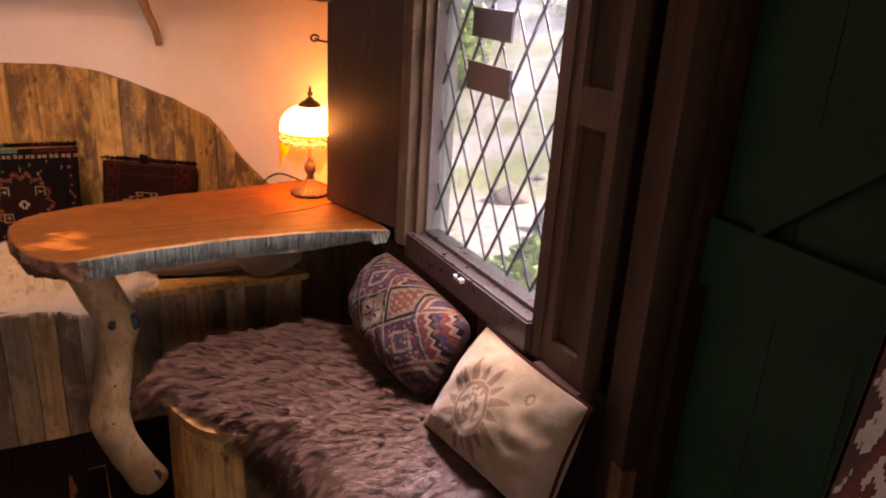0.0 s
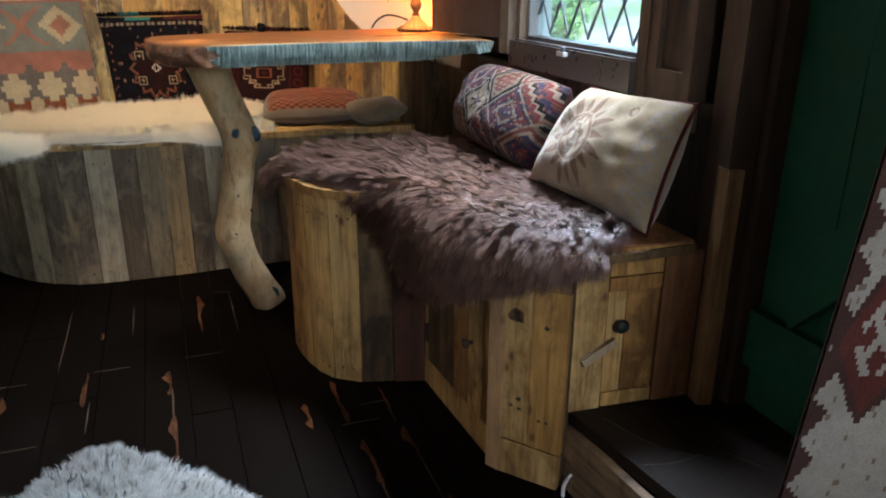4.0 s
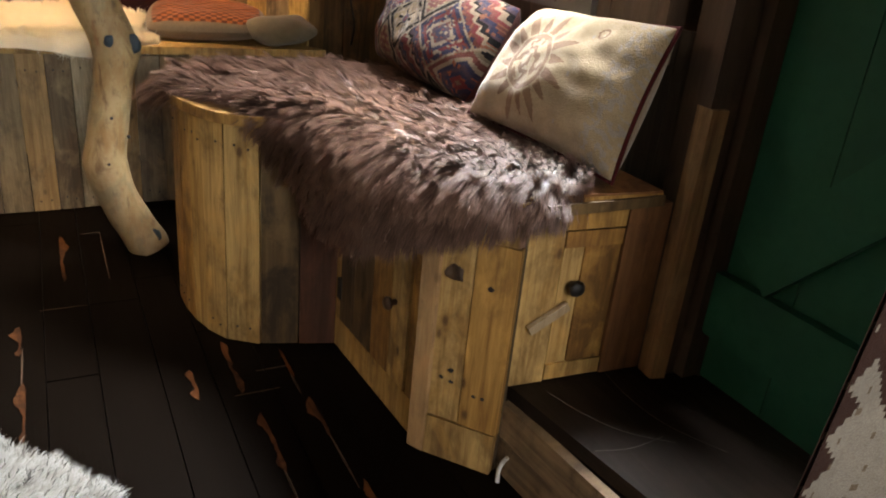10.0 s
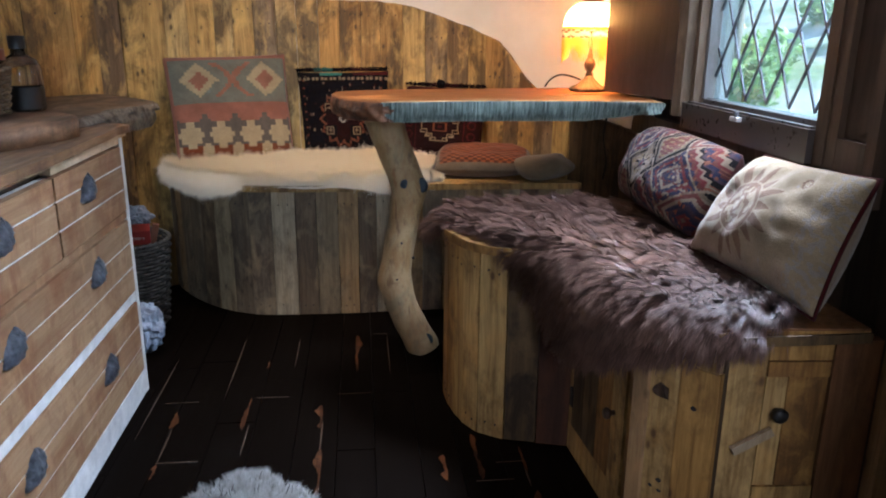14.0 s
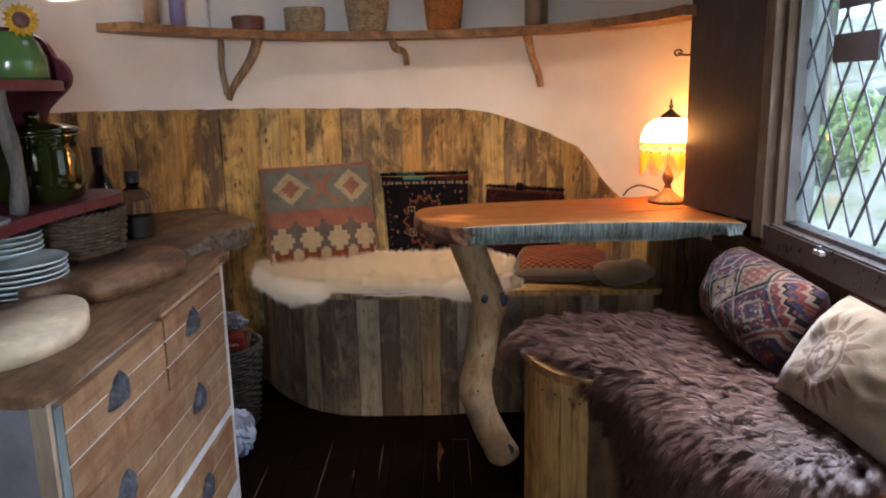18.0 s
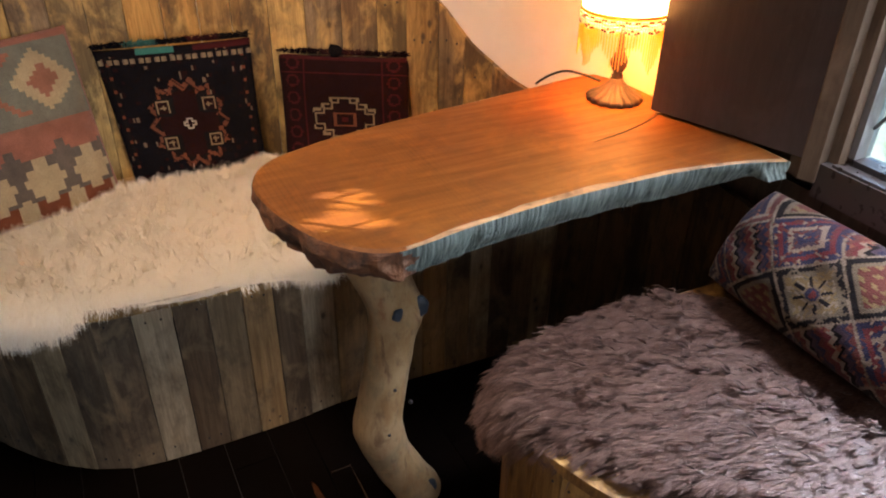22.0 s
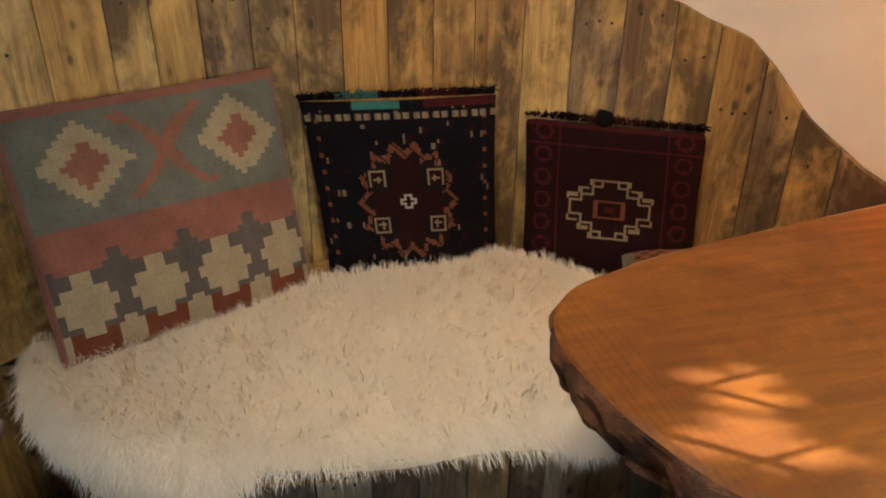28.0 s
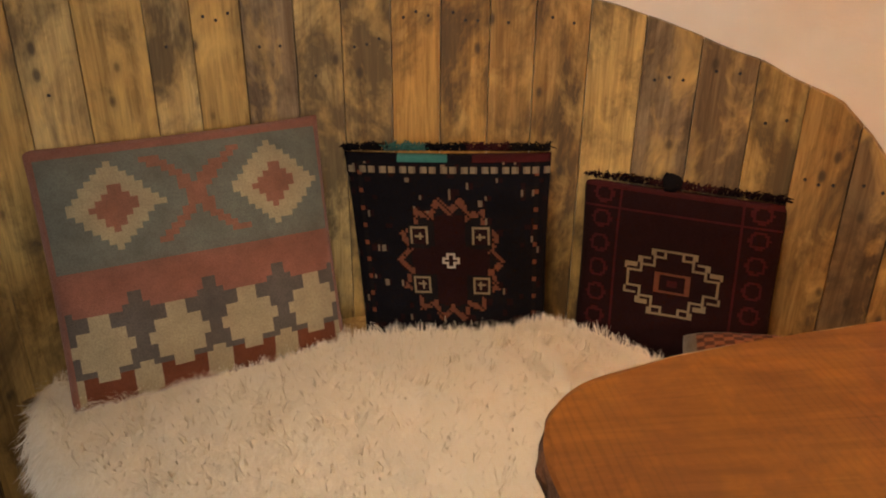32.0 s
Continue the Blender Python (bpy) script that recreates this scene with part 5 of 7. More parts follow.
backs = [(0.52, 1.885), (0.62, 1.875), (0.72, 1.82), (0.77, 1.70), (0.78, 1.58), (0.78, 1.47), (0.78, 1.38), (0.78, 1.30), (0.78, 1.22), (0.775, 1.14), (0.77, 1.07), (0.77, 1.02)]
P, N, F = skin(edge, backs, [0.0, 0.006, 0.02, 0.015, 0.0, 0.0, 0.09, 0.15, 0.10, 0.035, 0.015, 0.0], 0.535, 60, 40)
for i in range(60):
    for j in range(40):
        P[i, j] += N[i, j] * (0.007 * noise.noise(Vector(P[i, j]) * 8) + 0.004)
grid_mesh("skin", P, M["hide"], hide)
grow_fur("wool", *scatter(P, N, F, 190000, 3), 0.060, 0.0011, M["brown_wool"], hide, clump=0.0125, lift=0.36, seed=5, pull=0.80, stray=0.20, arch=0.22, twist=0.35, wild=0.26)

pelt = thing("white_sheepskin", (-0.3, 2.55, 0.5), "long-haired cream white sheepskin on the curved bench", "sheepskin")
edge = [(-0.80, 2.66), (-0.72, 2.53), (-0.63, 2.44), (-0.52, 2.385), (-0.44, 2.39), (-0.30, 2.362), (-0.15, 2.355), (-0.05, 2.35), (0.05, 2.33), (0.15, 2.38), (0.20, 2.46)]
backs = [(-0.80, 2.76), (-0.72, 2.76), (-0.64, 2.74), (-0.52, 2.78), (-0.40, 2.82), (-0.28, 2.86), (-0.15, 2.86), (-0.03, 2.87), (0.08, 2.84), (0.20, 2.76), (0.25, 2.68)]
P, N, F = skin(edge, backs, [0.010, 0.024, 0.034, 0.024, 0.003, 0.0, 0.0, 0.006, 0.018, 0.014, 0.01], 0.535, 130, 70)
for i in range(130):
    for j in range(70):
        x, y = P[i, j, :2]
        v = Vector(P[i, j])
        lock = Vector((v.x * 42, v.y * 17, v.z * 17)) + Vector(noise.noise_vector(v * 9)) * 1.6
        P[i, j] += N[i, j] * (0.009 * noise.noise(v * 13) + 0.0030 * noise.noise(lock) + 0.001 * noise.noise(v * 90))
        P[i, j, 2] += 0.018 * math.exp(-((x - 0.06) / 0.10) ** 2 - ((y - 2.80) / 0.07) ** 2)
grid_mesh("skin", P, M["white_hide"], pelt, thick=0.026)
grow_fur("wool", *scatter(P, N, F * 0.9, 110000, 8), 0.050, 0.0006, M["white_wool"], pelt, clump=0.024, lift=0.20, seed=9, pull=0.46, droop=0.16, stray=0.30, arch=0.12, twist=0.12)
grow_fur("wool", *scatter(P[:, :9], N[:, :9], F[:, :9] * -0.5, 5200, 48), 0.026, 0.0006, M["white_wool"], pelt, clump=0.022, lift=0.75, seed=49, pull=0.6, droop=0.15, stray=0.40, arch=0.08, twist=0.12)
grow_fur("wool", *scatter(P, N, F * 0.9, 20000, 68), 0.052, 0.0006, M["white_wool"], pelt, clump=0.030, lift=0.30, seed=69, pull=0.70, droop=0.18, stray=0.45, arch=0.12, twist=0.12)
strip = thing("sheepskin_strip", (0.25, 2.5, 0.5), "end of a cream sheepskin on the curved bench under the table", "sheepskin")
P, N, F = skin([(0.10, 2.43), (0.15, 2.415), (0.21, 2.41), (0.25, 2.43)], [(0.10, 2.62), (0.16, 2.60), (0.22, 2.56), (0.26, 2.52)], [0.0, 0.002, 0.002, 0.0], 0.506, 14, 10)
grid_mesh("skin", P, M["white_hide"], strip)
grow_fur("wool", *scatter(P, N, F * 0.6, 8000, 18), 0.028, 0.0014, M["white_wool"], strip, clump=0.02, lift=0.2, seed=19, pull=0.4, arch=0.12, twist=0.12)

rug = thing("floor_sheepskin", (-0.3, 1.05, 0.0), "grey-white sheepskin rug on the dark floor", "rug")
ring = smooth_path([(-0.31, 1.322), (-0.20, 1.228), (-0.118, 1.142), (-0.05, 1.045), (-0.025, 0.945), (-0.045, 0.82), (-0.16, 0.73), (-0.35, 0.69), (-0.51, 0.75), (-0.58, 0.90), (-0.56, 1.05), (-0.49, 1.15), (-0.415, 1.24), (-0.31, 1.322)], 40)
MID = np.array([-0.315, 0.98])
P = np.zeros((40, 12, 3))
for j in range(12):
    f = j / 11
    P[:, j, :2] = MID * (1 - f) + ring * f
    P[:, j, 2] = 0.014
N = np.zeros_like(P)
N[..., 2] = 1
F = np.zeros_like(P)
F[..., :2] = ((ring - MID) / 0.31)[:, None] * 0.8
grid_mesh("skin", P, M["white_hide"], rug, thick=0.012)
grow_fur("wool", *scatter(P, N, F, 70000, 28), 0.042, 0.0010, M["grey_wool"], rug, clump=0.022, lift=0.45, seed=29, pull=0.6)

# ---- cushions ----
def q(v, k):
    return (math.floor(v * k) + 0.5) / k


def kilim(u, v):
    u, v = q(u, 44), q(v, 40)
    if v > 0.955 or u < 0.03 or u > 0.97:
        return "pink"
    if v > 0.53:
        for cx in (0.24, 0.79):
            d = abs(u - cx) / 0.165 + abs(v - 0.745) / 0.175
            if d < 0.52:
                return "rose"
            if d < 1:
                return "cream"
        dx, dy = abs(u - 0.515), abs(v - 0.745)
        if dy < 0.175 and abs(dx - 0.15 * (dy / 0.175) ** 1.3) < 0.026:
            return "rose"
        return "bluegrey"
    du, dk = abs(((u * 4) % 1) - 0.5) / 4, abs((((u + 0.125) * 4) % 1) - 0.5) / 4
    dv = abs(v - 0.225)
    if (du < 0.036 and dv < 0.118) or (du < 0.070 and dv < 0.072) or (du < 0.104 and dv < 0.030):
        return "cream"
    dv = abs(v - 0.295)
    if (dk < 0.024 and dv < 0.130) or (dk < 0.054 and dv < 0.090) or (dk < 0.09 and dv < 0.05):
        return "grey"
    if v > 0.31:
        return "pink"
    dv = abs(v - 0.07)
    if (dk < 0.025 and dv < 0.09) or (dk < 0.06 and dv < 0.05):
        return "cream" if dk < 0.05 else "rust"
    return "rust" if v < 0.13 else "grey"


def saddlebag(u, v):
    uu, vv = q(u, 90), q(v, 90)
    dx, dy = abs(uu - 0.5), abs(vv - 0.46)
    if v > 0.955:
        return "teal" if 0.25 < u < 0.5 else ("red" if u > 0.62 else "navy")
    if 0.905 < v < 0.93 and int(u * 60) % 3:
        return "sand" if int(u * 60) % 2 else "taupe"
    if max(dx, dy) < 0.042 and min(dx, dy) < 0.020 and not (max(dx, dy) < 0.028 and min(dx, dy) < 0.009):
        return "white"
    a, b = abs(dx - 0.155), abs(dy - 0.125)
    if max(a, b) < 0.046:
        return "sand" if max(a, b) > 0.036 or (a < 0.006 and b < 0.02) or (b < 0.006 and a < 0.02) else "maroon"
    if max(a, b) < 0.058:
        return "black"
    # a star of points round a dark centre, outlined in rust
    r, ang = math.hypot(dx / 0.28, dy / 0.33), math.atan2(dy / 0.33, dx / 0.28)
    edge = 0.80 + 0.20 * abs(((ang / (math.pi / 2) * 3.5) % 1) - 0.5) * 2
    if r < edge - 0.13:
        return "maroon" if (dx < 0.075 or dy < 0.07) and r < 0.72 else "black"
    if r < edge:
        return "orange" if (int(uu * 90) + int(vv * 90)) % 6 else "maroon"
    if 0.055 < u < 0.075 or 0.925 < u < 0.945:
        return "rust" if int(v * 45) % 4 == 0 else "black"
    h = math.sin(math.floor(u * 34) * 12.9898 + math.floor(v * 34) * 78.233) * 43758.5453
    h -= math.floor(h)
    return "taupe" if h > 0.965 and (u * 34) % 1 < 0.5 else "maroon" if h > 0.90 else "navy"


def medallion(u, v):
    uu, vv = q(u, 78), q(v, 78)
    dx, dy = abs(uu - 0.5), abs(vv - 0.47)
    line = 0.0135
    # stepped cross with hooked corners, in single cream lines
    steps = ((0.235, 0.050), (0.170, 0.095), (0.105, 0.150), (0.050, 0.190))
    inside = any(dx < a and dy < b for a, b in steps)
    core = any(dx < a - line and dy < b - line for a, b in steps)
    if inside and not core:
        return "sand"
    for a, b in steps[:-1]:
        if abs(dx - a + 0.03) < 0.030 and abs(dy - b - 0.030) < 0.008 or abs(dx - a + 0.002) < 0.008 and 0 < dy - b < 0.038:
            return "sand"
    if dx < 0.085 and dy < 0.06:
        return "orange" if dx > 0.070 or dy > 0.046 else ("red" if dx < 0.02 and dy < 0.02 else "maroon")
    if core:
        return "maroon"
    if abs(dx - 0.30) < 0.007 or abs(v - 0.85) < 0.007:
        return "red"
    if dx > 0.32 and dx < 0.46:
        k = math.hypot(((dx - 0.39) / 0.07), (((v * 7) % 1) - 0.5) / 0.5)
        if 0.5 < k < 0.75:
            return "red"
    return "red" if v > 0.965 else "maroon"


def patchwork(u, v):
    """Pieces of old embroidery set cornerwise: a flower tile, fret borders and nested bands in many colours."""
    X, Y = q(u, 130) * 0.53 - 0.262, q(v, 64) * 0.25 - 0.113
    p, w = (X + Y) * 0.7071, (Y - X) * 0.7071
    i, j = math.floor(p / 0.118 + 0.5), math.floor(w / 0.118 + 0.5)
    x, y = p - i * 0.118, w - j * 0.118
    m = max(abs(x), abs(y))
    h = math.sin(math.floor(p / 0.006) * 12.9898 + math.floor(w / 0.006) * 78.233) * 43758.5453
    h -= math.floor(h)
    kind = 0 if (i, j) in ((0, 0), (2, -2)) else 1 + (i * 2 + j * 3) % 4
    if m > 0.0563:
        return "fawn" if h > 0.7 else "taupe"
    if kind == 0:
        r, a = math.hypot(x, y), math.atan2(y, x)
        if m > 0.046:
            return "black" if h > 0.25 else "fawn"
        if m > 0.041:
            return "fawn"
        if r < 0.007:
            return "crimson"
        if r < 0.013:
            return "indigo"
        if r < 0.016:
            return "fawn"
        if r < 0.036 and math.cos(a * 8) > 0.35 + (r - 0.016) * 26:
            return "black"
        return "fawn" if h > 0.80 else "taupe" if h > 0.55 else "gold"
    band = int((0.055 - m) / 0.0085)
    if kind == 1:
        return ("brick", "taupe", "indigo", "plum", "indigo", "crimson", "fawn")[min(band, 6)] if h < 0.92 else "rust"
    if kind == 2:
        z = int((x + abs(((y / 0.024) % 1) - 0.5) * 0.022 + 0.2) / 0.0085) % 6
        return ("brick", "crimson", "taupe", "black", "plum", "indigo")[z] if h < 0.90 else "orange"
    if kind == 3:
        return ("black", "fawn", "gold", "brick", "gold", "brick", "rust")[min(band, 6)] if int((x + y + 1) / 0.011) % 2 or band in (0, 1, 3) else "brick"
    return ("indigo", "crimson", "indigo", "taupe", "plum", "indigo", "fawn")[min(band, 6)] if h < 0.80 else ("brick" if h < 0.93 else "taupe")


def sunface(u, v):
    x, y = u - 0.43, (v - 0.46) * 0.62
    r, a = math.hypot(x, y), math.atan2(y, x)
    if r < 0.135:
        if abs(r - 0.122) < 0.012:
            return "tan"
        if (abs(abs(x) - 0.04) < 0.020 and abs(y - 0.03) < 0.009) or (abs(x) < 0.010 and -0.03 < y < 0.03) or (abs(x) < 0.036 and abs(y + 0.055) < 0.009) or noise.noise((u * 30, v * 19, 0)) > 0.12:
            return "tan"
        return "linen"
    w = (a + 0.5 * (r - 0.14)) * 16 / (2 * math.pi)
    k = abs((w % 1) - 0.5)
    tip = 0.275 if int(math.floor(w)) % 2 else 0.23
    if 0.142 < r < tip and k < 0.40 * (1 - (r - 0.142) / (tip - 0.142)) ** 0.8:
        return "tan"
    if abs(math.hypot(u - 0.74, (v - 0.80) * 0.62) - 0.024) < 0.006:
        return "tan"
    if math.hypot((u * 5) % 1 - 0.5, ((v * 3.3) % 1 - 0.5) * 0.9) < 0.045 and 0.55 < u < 0.84:
        return "lilac"
    if u > 0.86:
        return "lilac" if noise.noise((u * 40, v * 26, 3)) > 0.05 else "linen"
    return "linen"


def basketweave(u, v):
    return ("paprika", "russet")[(int(u * 44) // 2 + int(v * 44) // 2) % 2] if 0.06 < u < 0.94 and 0.06 < v < 0.94 else "taupe"


cushion("kilim_cushion", ((-0.80, 2.825, 0.915), (-0.352, 2.985, 0.925), (-0.315, 2.845, 0.522), (-0.735, 2.655, 0.535)), 0.075, kilim, ["pink", "bluegrey", "cream", "rose", "grey", "rust"],
        "square kilim cushion in faded pink, grey-blue and cream", "cushions along the curved bench", 88, back="pink", pinch=0.02)
r2, _ = cushion("saddlebag_cushion", ((-0.305, 2.995, 0.853), (0.072, 2.925, 0.862), (0.062, 2.845, 0.500), (-0.275, 2.895, 0.500)), 0.07, saddlebag, ["navy", "maroon", "orange", "white", "teal", "red", "black", "sand", "taupe", "rust"],
                  "small dark navy woven cushion with an orange medallion", "cushions along the curved bench", 90, back="navy", pinch=0.02)
r3, _ = cushion("red_woven_cushion", ((0.150, 2.955, 0.802), (0.460, 2.775, 0.800), (0.425, 2.695, 0.498), (0.115, 2.840, 0.500)), 0.07, medallion, ["maroon", "sand", "orange", "red", "black", "rust"],
                   "small dark red woven cushion with a cream medallion", "cushions along the curved bench", 78, back="maroon", pinch=0.02)
for root, a, b, cols in ((r2, (-0.305, 2.995, 0.855), (0.072, 2.925, 0.864), ("navy", "teal", "navy", "red", "black")), (r3, (0.15, 2.955, 0.804), (0.46, 2.775, 0.802), ("maroon", "red", "maroon"))):
    rr = random.Random(6)
    a, b = Vector(a), Vector(b)
    for c in range(len(cols)):
        bm = bmesh.new()
        for k in range(70):
            f = (c + rr.random()) / len(cols)
            p = a + (b - a) * f
            tube([p, p + Vector((rr.uniform(-0.006, 0.006), rr.uniform(-0.012, 0.004), rr.uniform(0.006, 0.014))), p + Vector((rr.uniform(-0.012, 0.012), -rr.uniform(0.0, 0.02), rr.uniform(0.004, 0.020)))], [0.002, 0.0018, 0.0008], 4, bm=bm)
        part("tassels", bm, FAB[cols[c]], root)
bm = bmesh.new()
bmesh.ops.create_uvsphere(bm, u_segments=10, v_segments=8, radius=0.017, matrix=Matrix.Translation((0.285, 2.87, 0.815)))
part("pompom", lumpy(bm, 0.008, 60), FAB["black"], r3)
cushion("embroidered_cushion", ((0.812, 1.845, 0.772), (0.815, 1.335, 0.765), (0.700, 1.335, 0.560), (0.712, 1.880, 0.565)), 0.19, patchwork, ["brick", "plum", "crimson", "gold", "indigo", "rust", "fawn", "black", "taupe", "orange"],
        "embroidered patchwork cushion in red, purple and sand", "cushions on the window bench", 130, back="brick", pinch=0.04, full=3.0, turn=0.15)
sc = ((0.842, 1.318, 0.762), (0.825, 0.915, 0.784), (0.738, 0.906, 0.540), (0.668, 1.270, 0.568))
rs_, rim = cushion("sun_cushion", sc, 0.165, sunface, ["linen", "tan", "lilac", "taupe"], "cream cushion printed with a brown sun face, red piping", "cushions on the window bench", 140, back="linen", pinch=0.06, full=2.6, fold=0.007)
part("piping", tube(rim[:27], 0.0045, 8), FAB["red"], rs_, "dark red piping", smooth=True)
cushion("flat_seat_cushion", ((0.27, 2.76, 0.575), (0.62, 2.62, 0.580), (0.575, 2.40, 0.535), (0.20, 2.46, 0.530)), 0.085, basketweave, ["russet", "taupe", "paprika"], "flat brown and rust checked seat pad under the table", "", 88, back="taupe", pinch=0.03, category="seat pad", turn=0.2)
bm = bmesh.new()
bmesh.ops.create_icosphere(bm, subdivisions=4, radius=0.1, matrix=Matrix.Translation((0.625, 2.43, 0.545)) @ Matrix.Diagonal((1.25, 0.8, 0.46, 1)))
tagged(part("crumpled_cloth", lumpy(bm, 0.02, 11), FAB["sand"], smooth=True), "crumpled beige cloth on the bench in the corner", "cloth")

cord = thing("extension_lead", (0.58, 0.875, 0.0), "short end of a white lead at the foot of the bench", "cable")
part("sheath", tube(smooth_path([(0.575, 0.872, 0.004), (0.580, 0.880, 0.022), (0.590, 0.884, 0.036), (0.592, 0.876, 0.05)], 10), 0.004, 8), M["white_paint"], cord, smooth=True)

# ---- chest of drawers and its worktop ----
DF = -0.687
dresser = thing("chest_of_drawers", (-0.95, 1.36, 0.0), "stripped pine chest of drawers with leaf-shaped iron pulls", "chest of drawers")
part("side_panel", box(-1.215, DF - 0.02, 0.862, 0.884, 0.02, 0.745, 0.003), M["grey_paint"], dresser, "grey painted side")
part("side_panel", box(-1.215, DF - 0.02, 1.825, 1.847, 0.02, 0.745, 0.003), M["white_paint"], dresser, "white painted side")
part("back_panel", box(-1.225, -1.212, 0.866, 1.845, 0.02, 0.745, 0.002), M["dark_plank"], dresser)
part("carcass", box(-1.21, DF - 0.030, 0.886, 1.823, 0.03, 0.735, 0), M["dark_plank"], dresser)
part("corner_stile", box(DF - 0.025, DF + 0.004, 0.860, 0.873, 0.0, 0.745, 0.003), M["frame_wood"], dresser)
# the far stile's white colour carries the streak of sun on this corner
part("corner_stile", box(DF - 0.025, DF + 0.004, 1.822, 1.848, 0.0, 0.745, 0.003), M["white_paint"], dresser, "corner edge coloured white for the sunlit streak")
part("top_rail", box(DF - 0.025, DF + 0.003, 1.364, 1.821, 0.726, 0.745, 0.002), M["frame_wood"], dresser)
# dark strip in place of the shaded gap above this drawer
part("top_rail", box(DF - 0.035, DF - 0.018, 0.874, 1.363, 0.726, 0.745, 0.002), M["dark_plank"], dresser, "recessed rail coloured dark for the gap's shade")
part("plinth", box(DF - 0.025, DF + 0.004, 0.874, 1.821, 0.002, 0.072, 0.003), M["white_paint"], dresser, "worn white plinth")


def leaf_pull(y, z, parent):
    """A cup pull like a folded leaf, its tip pointing down and aside, with veins."""
    bm = bmesh.new()
    rings = []
    ax, az = -0.95, -0.31
    for i in range(11):
        t = i / 10
        half = 0.036 * math.sin(math.pi * (0.10 + 0.90 * t) ** 0.72) ** 0.8 if t < 1 else 0.001
        row = []
        for k in range(9):
            s = k / 4 - 1
            veins = 0.0025 * math.sin(i * 2.4 + abs(s) * 6)
            a, c = 0.046 - 0.092 * t, s * half * (1.0 if s > 0 else 0.7)
            row.append(bm.verts.new((DF + 0.006 + 0.020 * math.sqrt(max(0, 1 - s * s)) * math.sin(math.pi * (0.12 + 0.8 * t)) + veins, y - a * ax + c * az, z - a * az - c * ax)))
        rings.append(row)
    for a, b in zip(rings, rings[1:]):
        for k in range(8):
            bm.faces.new((a[k], b[k], b[k + 1], a[k + 1]))
    bmesh.ops.solidify(bm, geom=bm.faces[:], thickness=0.002)
    pull = part("leaf_pull", bm, M["iron"], parent, "dark pewter leaf-shaped pull", smooth=True)
    part("stalk", tube([(DF + 0.012, y + 0.010, z + 0.026), (DF + 0.014, y + 0.014, z + 0.037), (DF + 0.010, y + 0.013, z + 0.046)], 0.0025, 6), M["iron"], pull)


def drawer(y0, y1, z0, z1, pulls, lines):
    """A drawer front of level tongued boards."""
    zs = [z0] + lines + [z1]
    d = part("drawer", box(DF - 0.028, DF + 0.0032, y0 + 0.004, y1 - 0.004, z0 + 0.004, z1 - 0.004, 0), M["white_paint"], dresser)
    for a, b in zip(zs, zs[1:]):
        part("front_board", box(DF - 0.012, DF + 0.006, y0 + 0.003, y1 - 0.003, a + 0.0026, b - 0.0026, 0.0016), M["drawer"], d)
    for y, z in pulls:
        leaf_pull(y, z, d)


drawer(0.900, 1.362, 0.545, 0.722, [(1.10, 0.652)], [0.605, 0.668])
drawer(1.366, 1.820, 0.545, 0.722, [(1.54, 0.652)], [0.605, 0.668])
part("drawer_divider", box(DF - 0.02, DF + 0.003, 0.874, 1.821, 0.524, 0.543, 0.002), M["drawer"], dresser)
part("edge_strip", box(DF - 0.01, DF + 0.007, 0.8745, 0.899, 0.545, 0.722, 0.001), M["teal_paint"], dresser, "grey painted drawer edge")
drawer(0.876, 1.820, 0.315, 0.522, [(1.085, 0.452), (1.54, 0.448)], [0.385, 0.455])
part("drawer_divider", box(DF - 0.02, DF + 0.003, 0.874, 1.821, 0.288, 0.313, 0.002), M["white_paint"], dresser)
drawer(0.876, 1.820, 0.076, 0.286, [(1.09, 0.20), (1.545, 0.195)], [0.145, 0.215])

top_line = smooth_path([(-1.215, 0.810), (-0.80, 0.810), (-0.662, 0.812), (-0.657, 1.0), (-0.654, 1.3), (-0.658, 1.55), (-0.665, 1.75), (-0.705, 1.86), (-1.215, 1.87)], 60)
wt = thing("worktop", (-0.95, 1.3, 0.745), "brown worn wooden worktop on the chest of drawers", "worktop")
part("top_board", prism([tuple(v) for v in top_line], 0.7565, 0.776, 0.004, 2), M["counter"], wt)
part("moulding", box(-1.21, -0.671, 0.826, 1.850, 0.7455, 0.756, 0.003), M["frame_wood"], wt, "cream moulding under the top")
slab_line = smooth_path([(-1.20, 1.58), (-1.0, 1.60), (-0.86, 1.66), (-0.765, 1.76), (-0.745, 1.88), (-0.755, 1.98), (-0.71, 2.08), (-0.680, 2.16), (-0.692, 2.24), (-0.73, 2.30), (-0.80, 2.385), (-0.88, 2.47), (-0.95, 2.53), (-1.08, 2.42), (-1.17, 2.25), (-1.19, 1.95), (-1.195, 1.7)], 150)
end_slab = thing("live_edge_worktop", (-0.9, 2.1, 0.777), "thick live-edge slab end of the worktop with pale grey bark", "worktop")
under = smooth_path([(-1.17, 1.865), (-0.80, 1.865), (-0.765, 1.95), (-0.715, 2.06), (-0.685, 2.16), (-0.695, 2.23), (-0.73, 2.29), (-0.80, 2.37), (-0.94, 2.50), (-1.07, 2.40), (-1.16, 2.2)], 110)
part("slab", slab_mesh(slab_line, 0.800, 0.778, 0.003, 0.012, 3.0, 6, slope=0.022), [M["slab_grey"], M["bark_pale"]], end_slab)
part("lower_edge", slab_mesh(under, 0.7778, 0.728, 0.008, 0.014, 9.0, 8, slope=0.012), [M["slab_grey"], M["bark_pale"]], end_slab, "bark edge below the slab")
